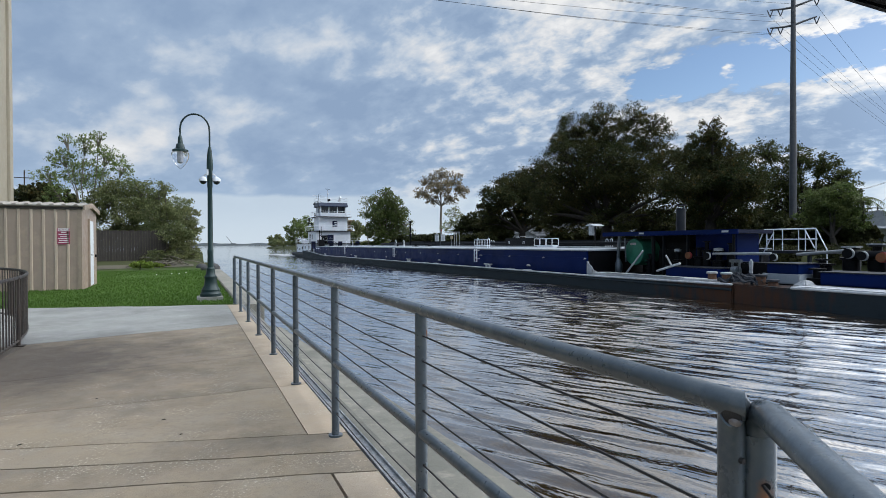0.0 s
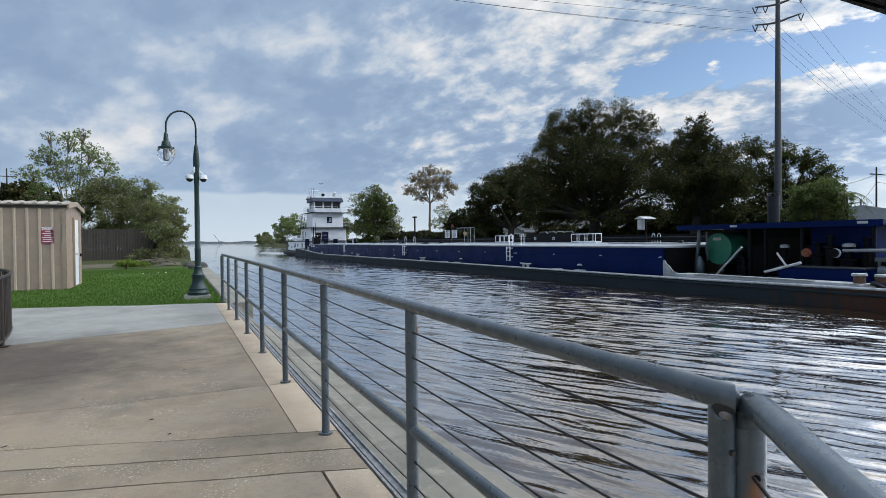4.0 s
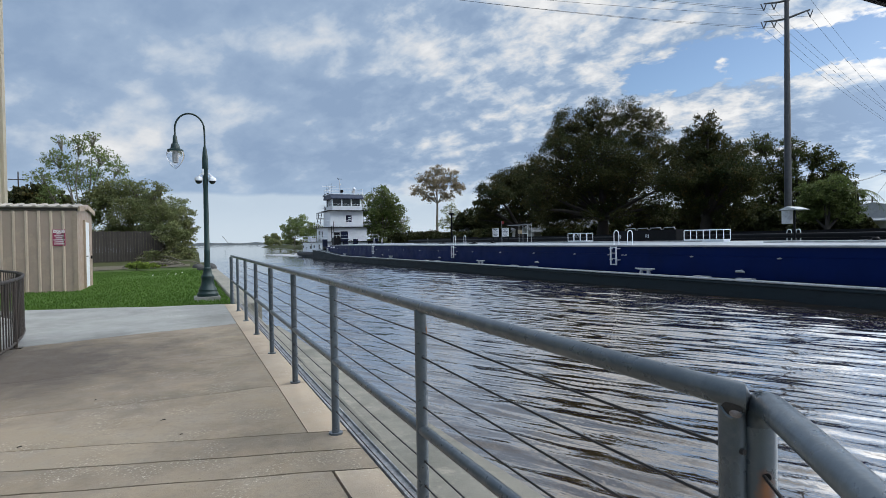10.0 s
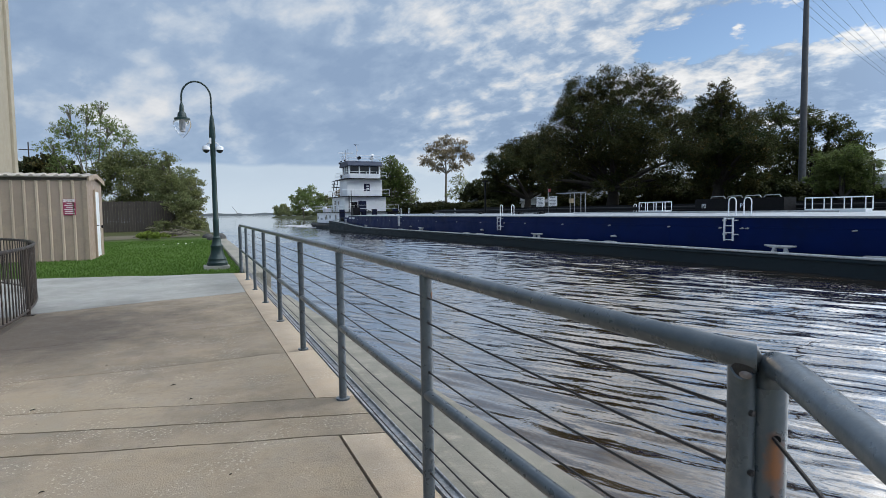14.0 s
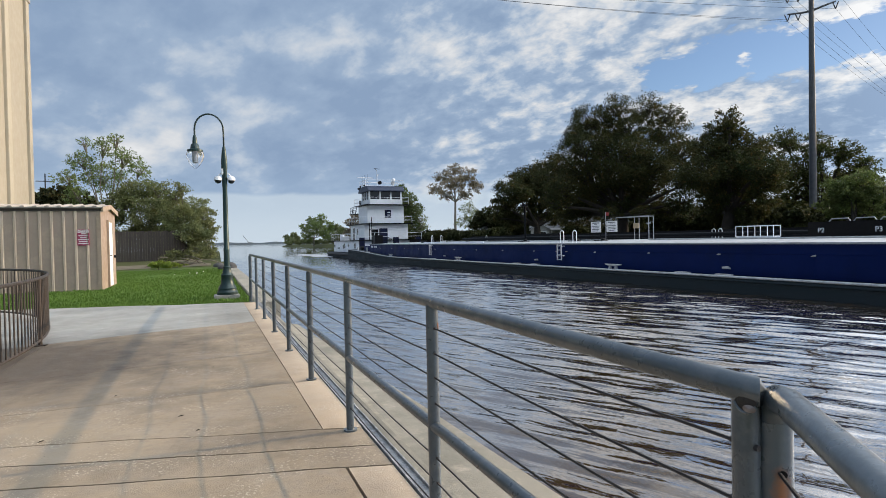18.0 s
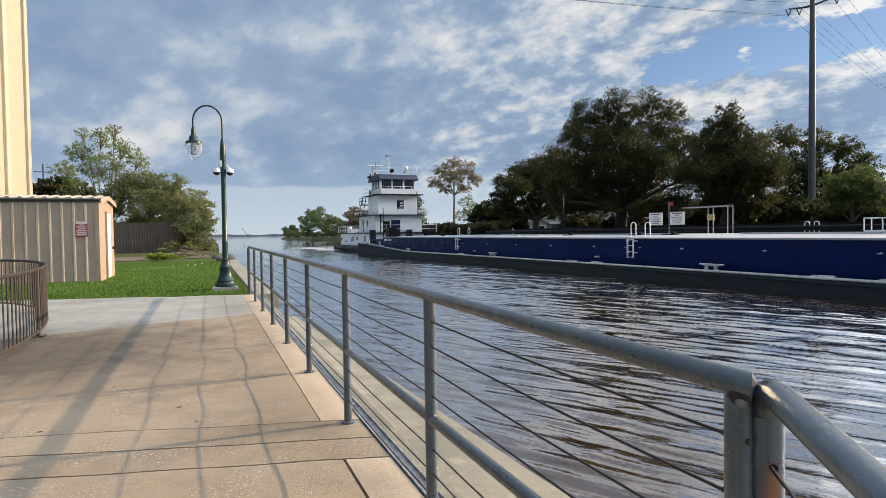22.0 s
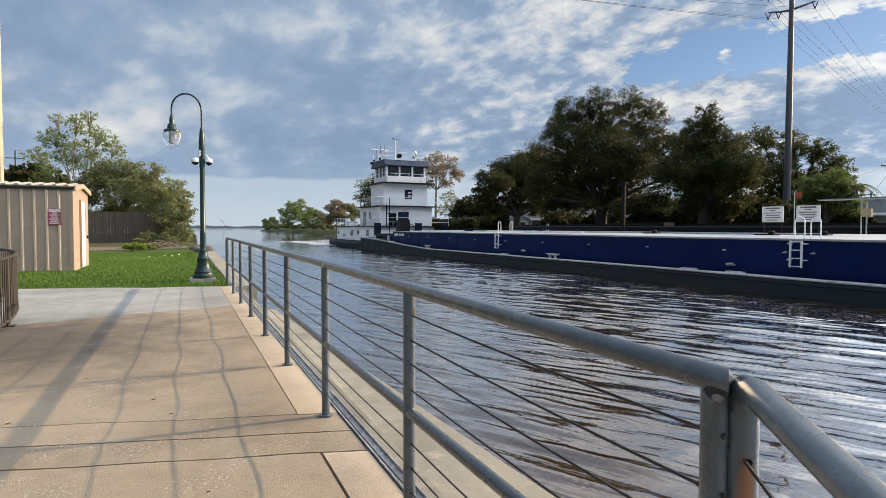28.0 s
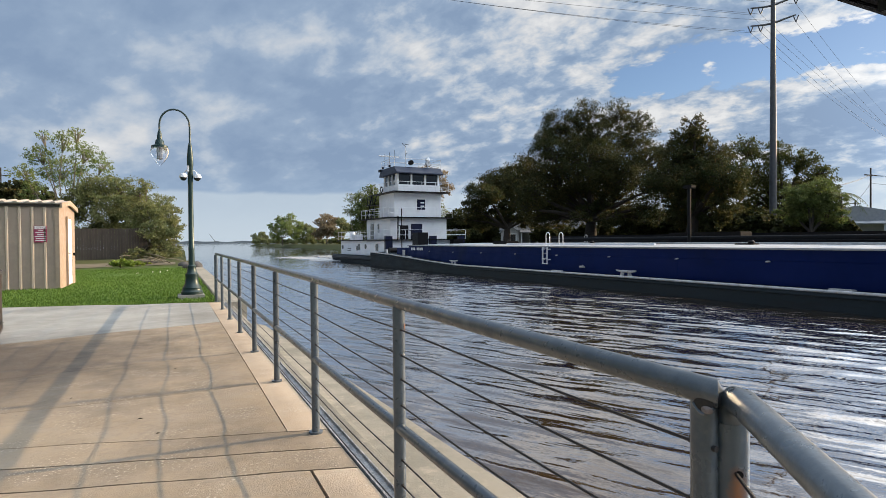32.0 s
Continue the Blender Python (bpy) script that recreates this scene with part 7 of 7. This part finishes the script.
    for s in (-70.9, -69.0):
        part("flood_lamp", Geo().box(s, s + 0.3, 5.05, 5.2, 8.98, 9.2), BLACK, b, bevel=0.02)
    part("stern_drum", Geo().lathe(-79.6, 4.6, [(0.35, 1.56), (0.35, 2.4), (0.3, 2.5)], 12), WHITE, b)
    part("stern_box", Geo().box(-78.6, -77.6, 4.2, 5.2, 1.56, 2.2), WHITE, b)
    part("jackstaff", Geo().tube([(-66.0, 5.2, 0.0), (-66.0, 5.2, 4.6)], 0.05, 6), BLACK, b)
    part("crane_arm", Geo().tube([(-66.6, 5.0, 0.0), (-66.4, 5.0, 3.9)], 0.07, 6).tube([(-66.4, 5.0, 3.0), (-65.9, 8.0, 1.6)], 0.04, 6), BLACK, b)
    part("fuel_tank", Geo().box(-66.15, -65.4, 10.6, 11.8, -0.1, 1.5), BLACK, b, "dark deck machinery", bevel=0.05)
    return b


def build_wake():
    """Churned white water behind the towboat, in small flat flakes."""
    w = thing("wake_foam", "white churned foam behind the towboat", "foam", barge_pose(0))
    rs = random.Random(41)
    for side in (3.4, 8.0, 12.2):
        g = Geo()
        for k in range(420):
            u = rs.random() ** 1.5
            s = -83.0 - 24 * u + (4 if side == 3.4 else 0)
            q = side + rs.gauss(0, 0.5 + 1.0 * u) - (1.4 * u if side < 5 else 0)
            r, h = rs.uniform(0.12, 0.5) * (1 - 0.5 * u), rs.uniform(0.02, 0.11) * (1 - 0.6 * u)
            n = 6
            ring = [(s + 1.6 * r * math.cos(2 * math.pi * i / n) * rs.uniform(0.6, 1.2), q + r * math.sin(2 * math.pi * i / n) * rs.uniform(0.6, 1.2), WATER_Z + 0.21) for i in range(n)]
            g.add(ring + [(s, q, WATER_Z + 0.23 + h)], [(i, (i + 1) % n, n) for i in range(n)])
        tagged(part("foam_streak", g, FOAM, w, smooth=True), kind="stuff")
    return w


FOAM = mat("river_foam", (0.42, 0.44, 0.45), (0.30, 0.315, 0.325), 0.8, scale=4, bump=0.3, bscale=30)
barge, lead, tug, wake = build_barge(), build_lead_barge(), build_tug(), build_wake()


# ---- a bank of cloud that slides off the sun ----
def build_cloud():
    m = bpy.data.materials.new("cloud_vapour")
    m.use_nodes = True
    nt = m.node_tree
    N, L = nt.nodes.new, nt.links.new
    tc, sep, rng = N("ShaderNodeTexCoord"), N("ShaderNodeSeparateXYZ"), N("ShaderNodeMapRange")
    no = N("ShaderNodeTexNoise")
    no.inputs["Scale"].default_value = 0.008
    L(tc.outputs["Object"], no.inputs[0])
    L(tc.outputs["Object"], sep.inputs[0])
    ad = N("ShaderNodeMath"); ad.operation = "MULTIPLY_ADD"
    L(no.outputs["Fac"], ad.inputs[0]); ad.inputs[1].default_value = 120.0
    L(sep.outputs[0], ad.inputs[2])
    L(ad.outputs[0], rng.inputs[0])
    rng.inputs[1].default_value, rng.inputs[2].default_value = 300.0 + 60, 60.0 + 60
    rng.inputs[3].default_value, rng.inputs[4].default_value = 0.0, 0.97
    tr, di, mx = N("ShaderNodeBsdfTransparent"), N("ShaderNodeBsdfDiffuse"), N("ShaderNodeMixShader")
    di.inputs[0].default_value = (0.8, 0.82, 0.85, 1)
    L(rng.outputs[0], mx.inputs[0]); L(tr.outputs[0], mx.inputs[1]); L(di.outputs[0], mx.inputs[2])
    L(mx.outputs[0], nt.nodes["Material Output"].inputs[0])
    rs = np.random.RandomState(2)
    nx, ny = 40, 40
    X, Y = np.meshgrid(np.linspace(-420, 340, nx), np.linspace(-200, 260, ny))
    Z = np.array([[18 * noise.noise((x * 0.006, y * 0.006, 2)) for x in X[0]] for y in Y[:, 0]])
    v = np.stack([X, Z, Y], -1).reshape(-1, 3)
    i = np.arange(ny - 1)[:, None] * nx + np.arange(nx - 1)[None]
    q = np.stack([i, i + 1, i + nx + 1, i + nx], -1).reshape(-1, 4)
    me = bpy.data.meshes.new("cloud")
    me.from_pydata(v.tolist(), [], q.tolist())
    me.materials.append(m)
    me.shade_smooth()
    return tagged(new("cloud", me), "soft grey cloud drifting off the sun", "cloud")


cloud = build_cloud()


def motions():
    for vessel in (barge, lead, tug, wake):
        shift = Matrix.Translation((0.8, -1.85, -0.2) if vessel in (tug, wake) else (0, 0, 0))
        walk(vessel, [(t, barge_pose(t) @ shift) for t in (0, 4, 8, 12, 16, 20, 24, 28, 32)])
    walk(water, [(0, pose(0, 0, WATER_Z)), (32, pose(-6.0, 3.0, WATER_Z))])
    c = sun_way * 3200
    e = Vector((math.cos(radians(SUN_AZ)), -math.sin(radians(SUN_AZ)), 0))
    walk(cloud, [(t, pose(*(c + e * k), 0, 0, -SUN_AZ)) for t, k in ((0, 0), (14.5, -90), (22.5, -330), (32, -520))])


motions()
